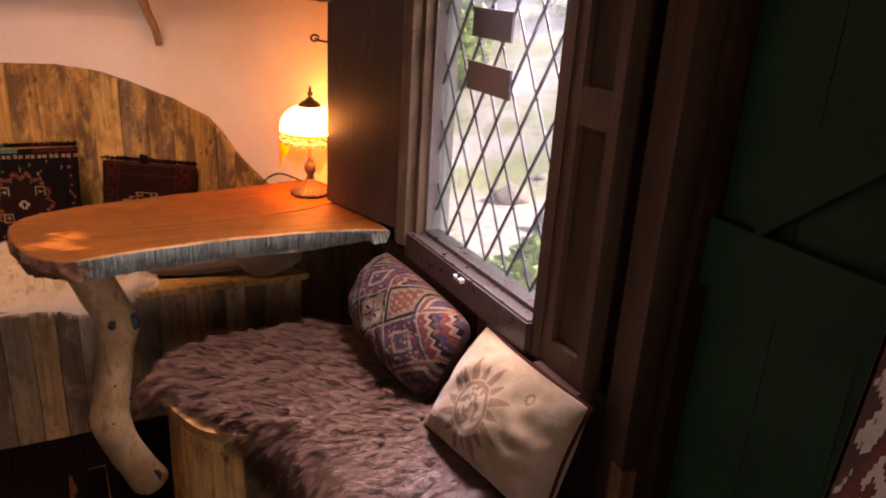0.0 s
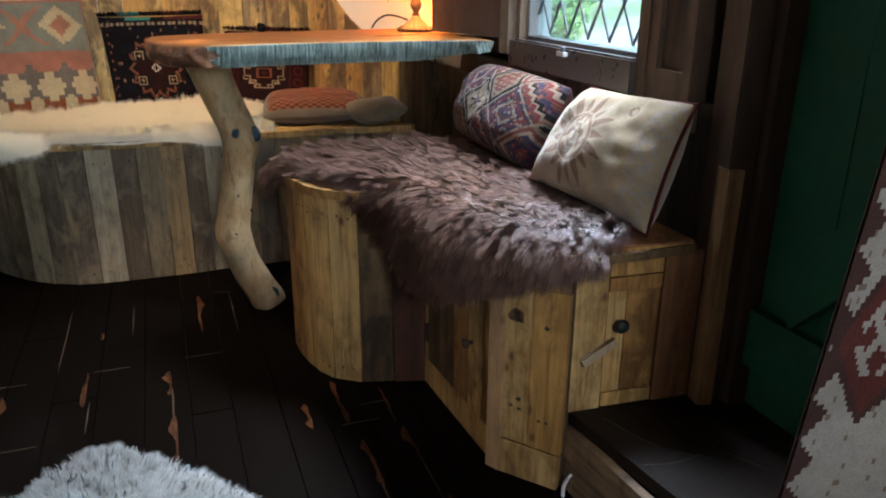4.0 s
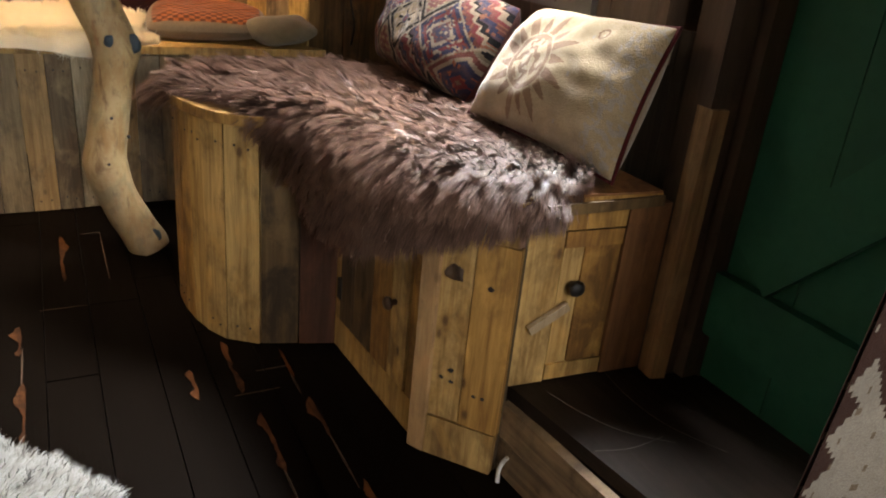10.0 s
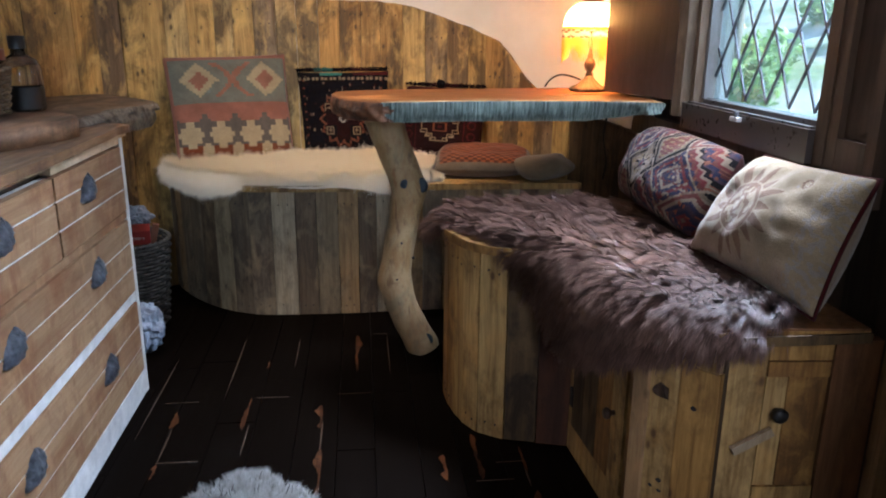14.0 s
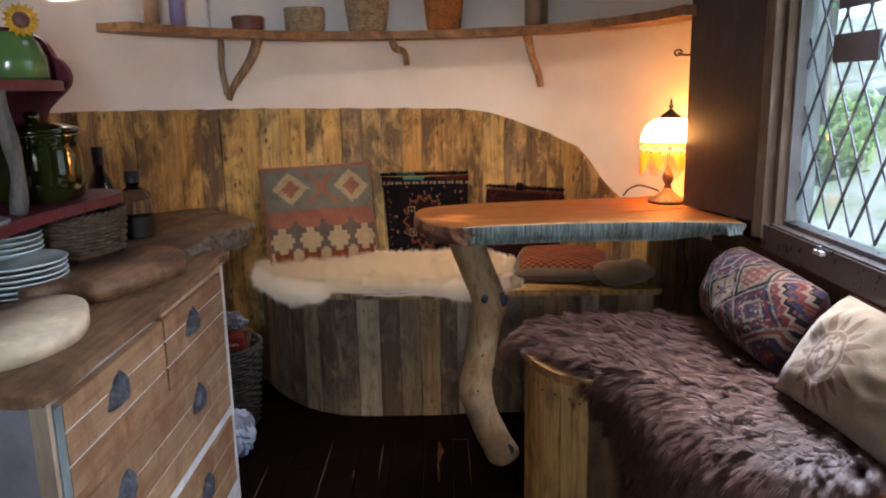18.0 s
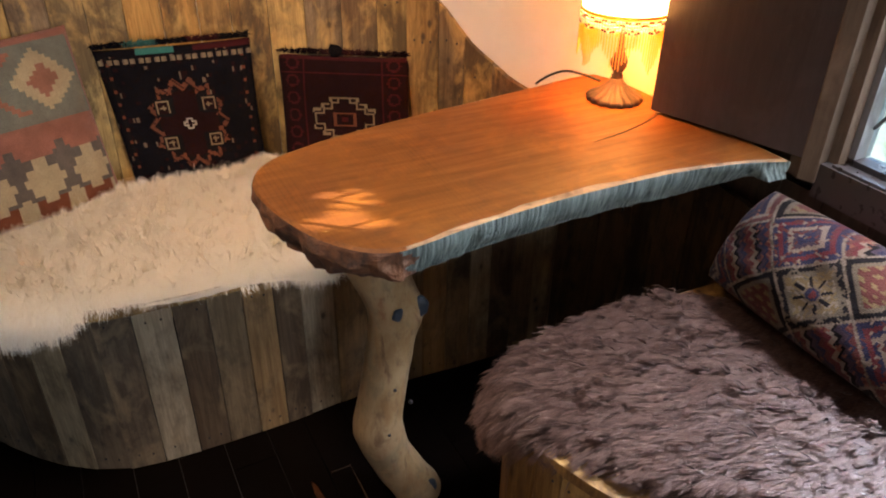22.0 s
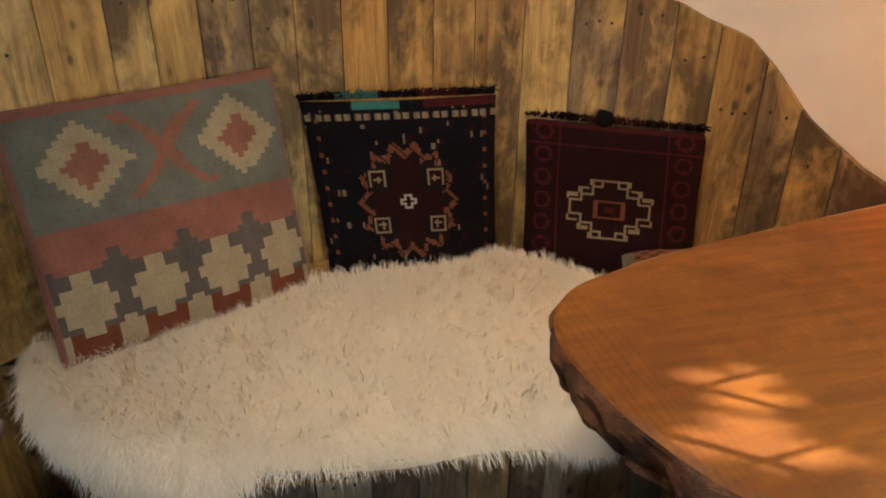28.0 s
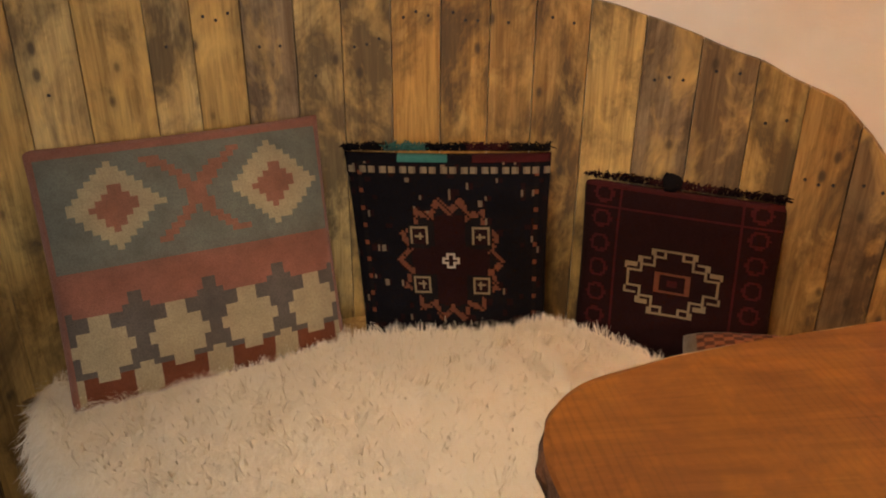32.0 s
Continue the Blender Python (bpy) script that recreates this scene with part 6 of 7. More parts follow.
part("support", board((-1.02, 2.45), (-0.96, 2.50), 0.0, 0.735, 0.04), M["greyed"], end_slab)

# things on the worktop
WT = 0.7765
def plate(name, cx, cy, z, r):
    o = thing(name, (cx, cy, z), "plain white china plate in a stack", "plate", "stack of plates")
    bm = lathe([(0.0, 0.0), (r * 0.55, 0.0), (r * 0.60, 0.004), (r * 0.97, 0.014), (r, 0.0165), (r * 0.985, 0.0185), (r * 0.93, 0.017), (r * 0.60, 0.008), (r * 0.5, 0.0055), (0.0, 0.0055)], (cx, cy, z), 48)
    part("dish", bm, M["china"], o, smooth=True)


for k in range(6):
    plate("dinner_plate", -1.035 + 0.002 * (k % 2), 1.40 + 0.002 * (k % 3), WT + 0.001 + 0.0125 * k, 0.125)
for k in range(4):
    plate("side_plate", -1.07, 1.43, WT + 0.0835 + 0.0125 * k, 0.098)


def flat_board(name, outline, z0, z1, mat, label, category, seed):
    line = [tuple(v) for v in smooth_path(outline + outline[:1], 44)[:-1]]
    return tagged(part(name, lumpy(prism(line, z0, z1, 0.010, 3), 0.003, 16, seed), mat, smooth=True), label, category)


flat_board("pale_board", [(-0.950, 0.95), (-0.945, 1.09), (-0.925, 1.22), (-0.86, 1.262), (-0.79, 1.235), (-0.740, 1.15), (-0.722, 1.05), (-0.745, 0.95), (-0.80, 0.90), (-0.89, 0.895)], WT, WT + 0.036, M["crust"], "long pale cream rounded board lying on the worktop", "board", 1)
flat_board("chopping_board", [(-0.955, 1.29), (-0.925, 1.272), (-0.875, 1.335), (-0.80, 1.31), (-0.745, 1.42), (-0.700, 1.56), (-0.725, 1.66), (-0.80, 1.735), (-0.865, 1.745), (-0.91, 1.66), (-0.935, 1.54), (-0.93, 1.40)], WT, WT + 0.042, M["board_wood"], "thick brown wooden chopping board with a handle", "chopping board", 4)


def weave_basket(name, cx, cy, z, r0, r1, h, mat, label, rows=14, stakes=26, squash=1.0, group=""):
    """A woven basket: upright stakes with strands weaving in and out, a thick rim and a floor."""
    root = thing(name, (cx, cy, z), label, "basket", group)
    wall = bmesh.new()
    n = stakes * 4
    for k in range(rows):
        f = (k + 0.5) / rows
        r = r0 + (r1 - r0) * f
        pts = []
        for i in range(n + 1):
            a = 2 * math.pi * i / n
            o = 0.0045 * math.sin(stakes / 2 * a + math.pi * (k % 2))
            pts.append((cx + (r + o) * math.cos(a), cy + squash * (r + o) * math.sin(a), z + 0.006 + (h - 0.012) * f))
        tube(pts, h / rows * 0.53, 5, bm=wall)
    part("weave", wall, mat, root, smooth=True)
    st = bmesh.new()
    for i in range(stakes):
        a = 2 * math.pi * i / stakes
        tube([(cx + r0 * math.cos(a), cy + squash * r0 * math.sin(a), z + 0.002), (cx + r1 * math.cos(a), cy + squash * r1 * math.sin(a), z + h)], 0.003, 5, bm=st)
    part("stakes", st, mat, root)
    rim = bmesh.new()
    for ph in (0, math.pi):
        pts = []
        for i in range(n + 1):
            a = 2 * math.pi * i / n
            pts.append((cx + (r1 + 0.004 * math.cos(a * 20 + ph)) * math.cos(a), cy + squash * (r1 + 0.004 * math.cos(a * 20 + ph)) * math.sin(a), z + h + 0.004 * math.sin(a * 20 + ph)))
        tube(pts, 0.0055, 6, bm=rim)
    part("rim", rim, mat, root, smooth=True)
    part("bottom", lathe([(0, 0.001), (r0, 0.001), (r0, 0.006), (0, 0.006)], (cx, cy, z), 24, squash=squash), mat, root)
    return root


weave_basket("cutlery_basket", -1.02, 1.70, 0.801, 0.108, 0.122, 0.120, M["wicker"], "brown wicker basket of odds and ends on the worktop", 12, 24, 1.25)


def bottle(name, cx, cy, z, profile, mat, label, parts):
    o = thing(name, (cx, cy, z), label, "bottle")
    part("glass", lathe(profile, (cx, cy, z), 28), mat, o, smooth=True)
    for nm, pr, m in parts:
        part(nm, lathe(pr, (cx, cy, z), 28), m, o, smooth=True)


bottle("tall_dark_bottle", -1.045, 1.935, 0.801, [(0.0, 0.0), (0.034, 0.0), (0.036, 0.01), (0.036, 0.15), (0.03, 0.175), (0.016, 0.205), (0.014, 0.27), (0.0, 0.27)], M["dark_glass"], "tall dark wine bottle with a black capsule",
       [("capsule", [(0.0155, 0.215), (0.0155, 0.272), (0.0, 0.274)], M["black"]), ("paper_label", [(0.0366, 0.03), (0.0366, 0.12)], M["label"])])
bottle("spirit_bottle", -0.965, 1.965, 0.801, [(0.0, 0.0), (0.050, 0.0), (0.053, 0.008), (0.053, 0.110), (0.045, 0.134), (0.019, 0.150), (0.017, 0.172), (0.0, 0.172)], M["bottle"], "squat clear bottle with a dark label and black cap",
       [("cap", [(0.021, 0.164), (0.021, 0.198), (0.0, 0.199)], M["black"]), ("dark_label", [(0.0536, 0.006), (0.0536, 0.064)], M["black"])])
bottle("yellow_bottle", -1.085, 1.86, 0.801, [(0.0, 0.0), (0.03, 0.0), (0.032, 0.008), (0.032, 0.17), (0.012, 0.21), (0.0, 0.211)], M["yellow"], "yellow bottle standing behind the basket", [("cap", [(0.013, 0.205), (0.013, 0.235), (0.0, 0.236)], M["red_card"])])

# maroon shelf unit behind the worktop
unit = thing("maroon_shelf_unit", (-1.08, 1.35, 0.80), "maroon painted two-tier shelf unit with a branch upright", "shelf unit")
low_line = smooth_path([(-1.225, 0.80), (-0.93, 0.80), (-0.90, 1.0), (-0.92, 1.3), (-0.905, 1.5), (-0.885, 1.68), (-0.93, 1.77), (-1.05, 1.79), (-1.225, 1.79)], 50)
part("lower_shelf", prism([tuple(v) for v in low_line], 0.945, 0.970, 0.006, 2), M["maroon"], unit)
up_line = smooth_path([(-1.225, 0.80), (-0.98, 0.80), (-0.96, 1.1), (-0.965, 1.4), (-0.962, 1.58), (-0.99, 1.672), (-1.05, 1.698), (-1.225, 1.698)], 50)
part("upper_shelf", prism([tuple(v) for v in up_line], 1.232, 1.256, 0.006, 2), M["maroon"], unit)
part("back_panel", box(-1.232, -1.222, 0.80, 1.74, 0.80, 1.45, 0.002), M["maroon"], unit)
end = [(-1.222, 0.972), (-1.10, 0.972), (-1.085, 1.06), (-1.062, 1.17), (-1.035, 1.205), (-1.008, 1.228), (-0.990, 1.250), (-0.988, 1.278), (-1.004, 1.305), (-1.022, 1.320), (-1.034, 1.345), (-1.060, 1.368), (-1.12, 1.39), (-1.222, 1.40)]
end = end[:1] + [tuple(v) for v in smooth_path(end[1:-1], 40)] + end[-1:]
bm = bmesh.new()
f = [bm.verts.new((x, 1.70, z)) for x, z in end]
b = [bm.verts.new((x, 1.72, z)) for x, z in end]
bm.faces.new(f)
bm.faces.new(b[::-1])
for i in range(len(f)):
    bm.faces.new((f[i], b[i], b[(i + 1) % len(f)], f[(i + 1) % len(f)]))
part("scalloped_end", bm, M["maroon"], unit)
part("branch_upright", tube(smooth_path([(-0.955, 1.335, 0.970), (-0.95, 1.345, 1.05), (-0.958, 1.338, 1.15), (-0.965, 1.332, 1.232)], 14), [0.017 + 0.002 * math.sin(k) for k in range(14)], 10, 0.1), M["grey_stick"], unit, "grey branch upright", smooth=True)
part("bracket", box(-1.20, -1.17, 0.82, 0.85, 0.80, 0.945, 0.003), M["maroon"], unit)
part("bracket", box(-1.20, -1.17, 1.74, 1.77, 0.80, 0.945, 0.003), M["maroon"], unit)
for y in (1.12, 1.22):
    part("cup_hook", tube([(-0.99, y, 1.234), (-0.99, y, 1.215), (-0.98, y, 1.205), (-0.972, y, 1.212)], 0.002, 6), M["iron"], unit)


def mug(cx, cy, z, tilt, spots, label):
    o = thing("mug", (cx, cy, z), label, "mug", "hanging mugs")
    rot = Matrix.Translation((cx, cy, z)) @ Matrix.Rotation(tilt, 4, "Y") @ Matrix.Rotation(0.3, 4, "X")
    bm = lathe([(0, 0), (0.034, 0), (0.040, 0.01), (0.042, 0.05), (0.037, 0.085), (0.034, 0.085), (0.038, 0.05), (0.036, 0.012), (0, 0.008)], (0, 0, -0.10), 28)
    bm.transform(rot)
    part("cup", bm, M["cream_glaze"], o, smooth=True)
    bm = tube([(0.0, 0.040, -0.03), (0.0, 0.062, -0.025), (0.0, 0.068, -0.05), (0.0, 0.058, -0.075), (0.0, 0.040, -0.08)], 0.005, 8)
    bm.transform(rot)
    part("handle", bm, M["cream_glaze"], o, smooth=True)
    if spots:
        for k in range(3):
            bm = bmesh.new()
            a = -0.4 + k * 0.8
            bmesh.ops.create_uvsphere(bm, u_segments=10, v_segments=6, radius=0.020, matrix=rot @ Matrix.Translation((0.031 * math.cos(a) + 0.004, 0.031 * math.sin(a), -0.075 + 0.02 * (k % 2))))
            part("sunflower_spot", bm, M["yellow"], o, smooth=True)


mug(-0.975, 1.215, 1.205, 0.35, True, "cream mug with yellow sunflowers hung on a hook")
mug(-0.978, 1.11, 1.205, 0.5, False, "plain cream mug hung on a hook")
crock = thing("green_crock", (-1.03, 1.575, 0.970), "olive green glazed crock with lid and side handles", "crock")
CX, CY = -1.03, 1.575
part("body", lathe([(0.0, 0.0), (0.090, 0.0), (0.100, 0.008), (0.104, 0.05), (0.103, 0.11), (0.098, 0.148), (0.103, 0.155), (0.100, 0.164), (0.0, 0.164)], (CX, CY, 0.971), 48), M["green_glaze"], crock, smooth=True)
lid = part("lid", lathe([(0.1045, 0.164), (0.1055, 0.168), (0.096, 0.175), (0.056, 0.184), (0.02, 0.189), (0.0, 0.190)], (CX, CY, 0.971), 48), M["green_glaze"], crock, smooth=True)
part("lid_knob", lathe([(0.0, 0.188), (0.014, 0.190), (0.02, 0.202), (0.015, 0.212), (0.0, 0.214)], (CX, CY, 0.971), 20), M["green_glaze"], lid, smooth=True)
for s in (1, -1):
    part("handle", tube(smooth_path([(CX + 0.02, CY + s * 0.097, 1.115), (CX + 0.03, CY + s * 0.124, 1.11), (CX + 0.03, CY + s * 0.128, 1.08), (CX + 0.02, CY + s * 0.101, 1.065)], 12), 0.006, 8), M["green_glaze"], crock, smooth=True)
PX, PY, PZ = -1.075, 1.60, 1.257
jug = thing("green_pot", (PX, PY, PZ), "green enamel jug of sunflowers on the upper shelf", "pot")
part("body", lathe([(0, 0), (0.076, 0), (0.084, 0.008), (0.080, 0.055), (0.066, 0.088), (0.056, 0.10), (0.060, 0.112), (0.055, 0.112), (0.050, 0.10), (0.06, 0.085), (0, 0.08)], (PX, PY, PZ), 40), M["green_pot"], jug, smooth=True)
part("handle", tube(smooth_path([(PX, PY + 0.055, PZ + 0.10), (PX, PY + 0.088, PZ + 0.095), (PX, PY + 0.093, PZ + 0.06), (PX, PY + 0.080, PZ + 0.03)], 12), 0.007, 8), M["green_pot"], jug, smooth=True)
for k, (dx, dy, dz) in enumerate(((0.070, -0.060, 0.135), (0.03, -0.14, 0.165))):
    c = Vector((PX + dx, PY + dy, PZ + dz))
    fl = thing("sunflower", c, "yellow artificial sunflower in the green jug", "flower", "sunflowers")
    face = Vector((0.55, -0.8, 0.1)).normalized()
    s1 = face.cross(Vector((0, 0, 1))).normalized()
    s2 = s1.cross(face)
    bm = lathe([(0, 0.007), (0.014, 0.005), (0.020, -0.003), (0, -0.006)], (0, 0, 0), 16)
    bm.transform(Matrix.Translation(c) @ face.to_track_quat("Z", "Y").to_matrix().to_4x4())
    part("disc", bm, M["rust"], fl)
    for j in range(16):
        a = 2 * math.pi * j / 16
        u, w = s1 * math.cos(a) + s2 * math.sin(a), (s2 * math.cos(a) - s1 * math.sin(a)) * 0.007
        raw("petal", [c + u * 0.015, c + u * 0.028 + w, c + u * 0.040 + face * 0.004, c + u * 0.028 - w, c + u * 0.028 + face * 0.005], [(0, 1, 4), (1, 2, 4), (2, 3, 4), (3, 0, 4)], M["yellow"], fl)
    part("stem", tube([c - face * 0.005, c - face * 0.04 + Vector((0, 0, -0.01)), (PX, PY, PZ + 0.095)], 0.003, 6), M["green_pot"], fl)
oblong_board = thing("standing_board", (-1.15, 1.34, 1.256), "pale wooden board standing on the upper shelf", "board")
part("panel", box(-1.17, -1.15, 1.18, 1.50, 1.257, 1.50, 0.008, 2), M["pine"], oblong_board)
for nm, y0, h, m in (("spoon", 1.62, 0.11, "black"), ("spatula", 1.67, 0.10, "black")):
    o = thing("kitchen_" + nm, (-1.0, y0, 0.86), "black kitchen utensil lying in the wicker basket", "utensil")
    part("handle", tube([(-1.02, y0 + 0.06, 0.84), (-0.96, y0, 0.925), (-0.91, y0 - 0.10, 0.955)], [0.006, 0.008, 0.012], 8), M["black"], o, smooth=True)
tray = thing("slate_trivet", (-0.99, 1.13, 0.971), "round grey trivet on the maroon shelf", "trivet")
part("disc", lathe([(0, 0), (0.08, 0), (0.083, 0.004), (0.08, 0.009), (0, 0.009)], (-0.99, 1.20, 0.9705), 32), M["grey_paint"], tray)

# ---- floor basket by the bench ----
weave_basket("kindling_basket", -0.875, 2.375, 0.001, 0.120, 0.148, 0.315, M["wicker_grey"], "tall grey wicker basket full of kindling and paper", 24, 26)


def crumple(name, c, r, mat, label, seed, squash=0.8):
    bm = bmesh.new()
    bmesh.ops.create_icosphere(bm, subdivisions=4, radius=r, matrix=Matrix.Translation(c) @ Matrix.Diagonal((1, 1, squash, 1)))
    rs = random.Random(seed)
    for v in bm.verts:
        d = v.co - Vector(c)
        v.co = Vector(c) + d * (0.76 + 0.5 * abs(noise.noise(d * (2.2 / r) + Vector((seed, 0, 0)))) + 0.22 * abs(noise.noise(d * (5.5 / r) + Vector((0, seed, 0)))))
    return tagged(part(name, bm, mat), label, "paper")


crumple("crumpled_paper", (-0.845, 2.44, 0.375), 0.058, M["paper"], "crumpled white paper on top of the kindling basket", 3)
crumple("crumpled_paper", (-0.905, 2.36, 0.355), 0.045, M["paper"], "crumpled white paper on top of the kindling basket", 5)
crumple("plastic_bag", (-0.755, 2.11, 0.092), 0.060, M["paper"], "scrunched pale plastic bag on the floor behind the drawers", 8, 1.5)
fire = thing("firelighter_box", (-0.84, 2.31, 0.33), "small red carton of firelighters in the basket", "carton")
bx = box(-0.055, 0.055, -0.03, 0.03, -0.025, 0.025, 0.002)
bx.transform(Matrix.Translation((-0.825, 2.32, 0.345)) @ Matrix.Rotation(radians(14), 4, "Z") @ Matrix.Rotation(radians(12), 4, "X"))
part("carton", bx, M["red_card"], fire)


def lettering(name, text, size, m, mat, parent):
    cu = bpy.data.curves.new(name, "FONT")
    cu.body, cu.size, cu.extrude, cu.align_x, cu.align_y = text, size, 0.0004, "CENTER", "CENTER"
    tmp = bpy.data.objects.new(name, cu)
    me = bpy.data.meshes.new_from_object(tmp)
    bpy.data.objects.remove(tmp)
    me.transform(m)
    me.materials.append(mat)
    return adopt(new(name, me), parent)


lettering("lettering", "firelighters", 0.017, Matrix.Translation((-0.825, 2.32, 0.345)) @ Matrix.Rotation(radians(14), 4, "Z") @ Matrix.Rotation(radians(12), 4, "X") @ Matrix.Translation((0, -0.0312, 0)) @ Matrix.Rotation(radians(90), 4, "X"), M["label"], fire)
for k, (x, y, a, h) in enumerate(((-0.90, 2.40, 0.5, 0.10), (-0.87, 2.45, -0.4, 0.09), (-0.82, 2.40, 0.2, 0.06), (-0.92, 2.33, 0.9, 0.05))):
    b = beam((x, y, 0.16), (x + 0.05 * math.cos(a), y + 0.05 * math.sin(a), 0.30 + h), 0.03, 0.024, 0.002)
    tagged(part("kindling_stick", b, M["card"] if k == 2 else M["pine"]), "split stick of kindling in the basket", "kindling", "kindling")

# ---- long shelf on the round wall ----
shelf = thing("wall_shelf", (-0.2, 2.95, 1.42), "long curved rustic wooden shelf on branch brackets", "shelf")
front = [at_angle(a, 0.895 + 0.006 * noise.noise((a * 0.07, 0, 0))) for a in np.linspace(-71.5, 84, 60)]
rear = [at_angle(a, WALL_R - 0.004) for a in np.linspace(84, -71.5, 60)]
part("shelf_board", lumpy(prism(front + rear, 1.425, 1.455, 0.004), 0.002, 9), wood("shelf_plank", [(0.33, 0.17, 0.07), (0.36, 0.19, 0.08)], scale=(8, 8, 26), knots=0.7, stain_amt=0.6), shelf)
for a, z_tip, bend in ((-41.5, 1.195, -4.0), (1.0, 1.325, 2.5), (33.5, 1.225, 0.5)):
    t0, t1, t2, t3 = (*at_angle(a, WALL_R - 0.012), z_tip), (*at_angle(a - bend * 0.2, WALL_R - 0.03), z_tip + 0.05), (*at_angle(a - bend, 0.955), z_tip + (1.425 - z_tip) * 0.66), (*at_angle(a - bend * 1.3, 0.925), 1.426)
    part("branch_bracket", tube(smooth_path([t0, t1, t2, t3], 16), np.linspace(0.013, 0.017, 16), 10, 0.14), M["stick"], shelf, smooth=True)
for a, z_tip in ((-41.9, 1.2),):
    part("branch_bracket", tube(smooth_path([(*at_angle(a, WALL_R - 0.012), z_tip + 0.01), (*at_angle(a - 0.8, WALL_R - 0.012), 1.32), (*at_angle(a - 0.5, WALL_R - 0.012), 1.426)], 10), 0.011, 8, 0.12), M["stick"], shelf, smooth=True)


def on_shelf(deg, r=0.965):
    return (*at_angle(deg, r), 1.4575)


def can(name, deg, r, h, mat, label, cap):
    c = on_shelf(deg)
    o = thing(name, c, label, "container")
    part("body", lathe([(0, 0), (r, 0), (r, h * 0.8), (r * 0.7, h * 0.88), (r * 0.4, h * 0.9), (0, h * 0.9)], c, 20), mat, o, smooth=True)
    part("cap", lathe([(r * 0.55, h * 0.88), (r * 0.55, h), (0, h)], c, 16), cap, o, smooth=True)


can("spray_can", -61, 0.026, 0.17, M["tin_a"], "printed brown spray can on the shelf", M["black"])
can("lilac_can", -54.5, 0.026, 0.16, M["tin_b"], "lilac patterned can on the shelf", M["white_paint"])
c = on_shelf(-47)
o = thing("candle_holder", c, "thin white candle stick holder on the shelf", "candle holder")
part("stick", lathe([(0, 0), (0.03, 0.0), (0.03, 0.004), (0.005, 0.006), (0.005, 0.16), (0, 0.16)], c, 16), M["white_paint"], o)
c = on_shelf(-37.3)
o = thing("round_box", c, "low round red-brown lidded box on the shelf", "box")
part("body", lathe([(0, 0), (0.055, 0), (0.058, 0.004), (0.058, 0.036), (0, 0.036)], c, 30), M["rust"], o)
part("lid", lathe([(0, 0.036), (0.060, 0.0365), (0.060, 0.048), (0.056, 0.052), (0, 0.052)], c, 30), M["rust"], o)
weave_basket("pale_basket", *on_shelf(-23.5), 0.070, 0.073, 0.085, M["wicker_pale"], "pale woven lidded basket on the shelf", 9, 22, 0.75, "shelf baskets")
weave_basket("wicker_basket", *on_shelf(-8.2), 0.068, 0.085, 0.14, M["wicker_pale"], "natural wicker basket on the shelf", 12, 22, 0.8, "shelf baskets")
weave_basket("orange_basket", *on_shelf(10.6), 0.062, 0.074, 0.13, M["wicker_orange"], "orange woven basket on the shelf", 16, 30, 0.85, "shelf baskets")
c = on_shelf(34.0)
o = thing("stoneware_jar", c, "brown stoneware jar on the shelf", "jar")
part("body", lathe([(0, 0), (0.042, 0), (0.046, 0.01), (0.046, 0.1), (0.036, 0.12), (0.036, 0.14), (0, 0.14)], c, 24), M["jar"], o, smooth=True)

# ---- hanging kilim by the door ----
def hanging(u, v):
    """Pale field, a row of dark teeth up the edge, tall lozenges with a hooked cross."""
    if u < 0.11 and u < 0.11 * (1 - abs(((v / 0.036) % 1) - 0.5) * 2) + 0.012:
        return "brown"
    for cu in (0.27, 0.83):
        a, b = (q(u, 70) - cu) / 0.25, ((((v - 0.22) / 0.24 + 0.5) % 1) - 0.5) * 0.24 / 0.070
        d = abs(a) + abs(b)
        if d < 1:
            if d > 0.84:
                return "brown"
            x, y = abs(a + b), abs(a - b)
            if (x < 0.09 and y < 0.55) or (y < 0.09 and x < 0.55) or (abs(x - 0.5) < 0.085 and y < 0.32) or (abs(y - 0.5) < 0.085 and x < 0.32):
                return "field"
            return "brick"
    return "field" if noise.noise((u * 90, v * 260, 0)) < 0.45 else "taupe"


nu, nv = 70, 210
verts, faces, index = [], [], []
keys = ["field", "brick", "brown", "taupe"]
for s in (0, 1):
    for i in range(nu + 1):
        for j in range(nv + 1):
            u, v = i / nu, j / nv
            z = 0.185 + 1.80 * v
            x = 0.585 + 0.13 * (z - 0.2) + u * 0.30
            y = 0.385 - 0.05 * u + 0.012 * math.sin(u * 9 + 0.6 * v) * (0.4 + u)
            verts.append((x, y - 0.005 * s, z))
m = (nu + 1) * (nv + 1)
for i in range(nu):
    for j in range(nv):
        a = i * (nv + 1) + j
        for s in (0, 1):
            faces.append(tuple(k + s * m for k in (a, a + nv + 1, a + nv + 2, a + 1)))
            index.append(keys.index(hanging((i + 0.5) / nu, (j + 0.5) / nv)))
drape = thing("hanging_kilim", (0.72, 0.37, 1.985), "grey-cream kilim with maroon lozenges hanging beside the green door", "kilim")
raw("cloth", verts, faces, [FAB[k] for k in keys], drape, smooth=True, index=index)
part("rail", tube([(0.72, 0.385, 1.99), (1.0, 0.33, 1.99)], 0.012, 10), M["black"], drape, "iron rail")

# ---- outside the window: a sunny bank below open woodland ----
def bank(x):
    """Height of the ground: level by the hut, then rising."""
    return -0.055 + 0.30 * max(0.0, min(x, 16.0) - 3.4)


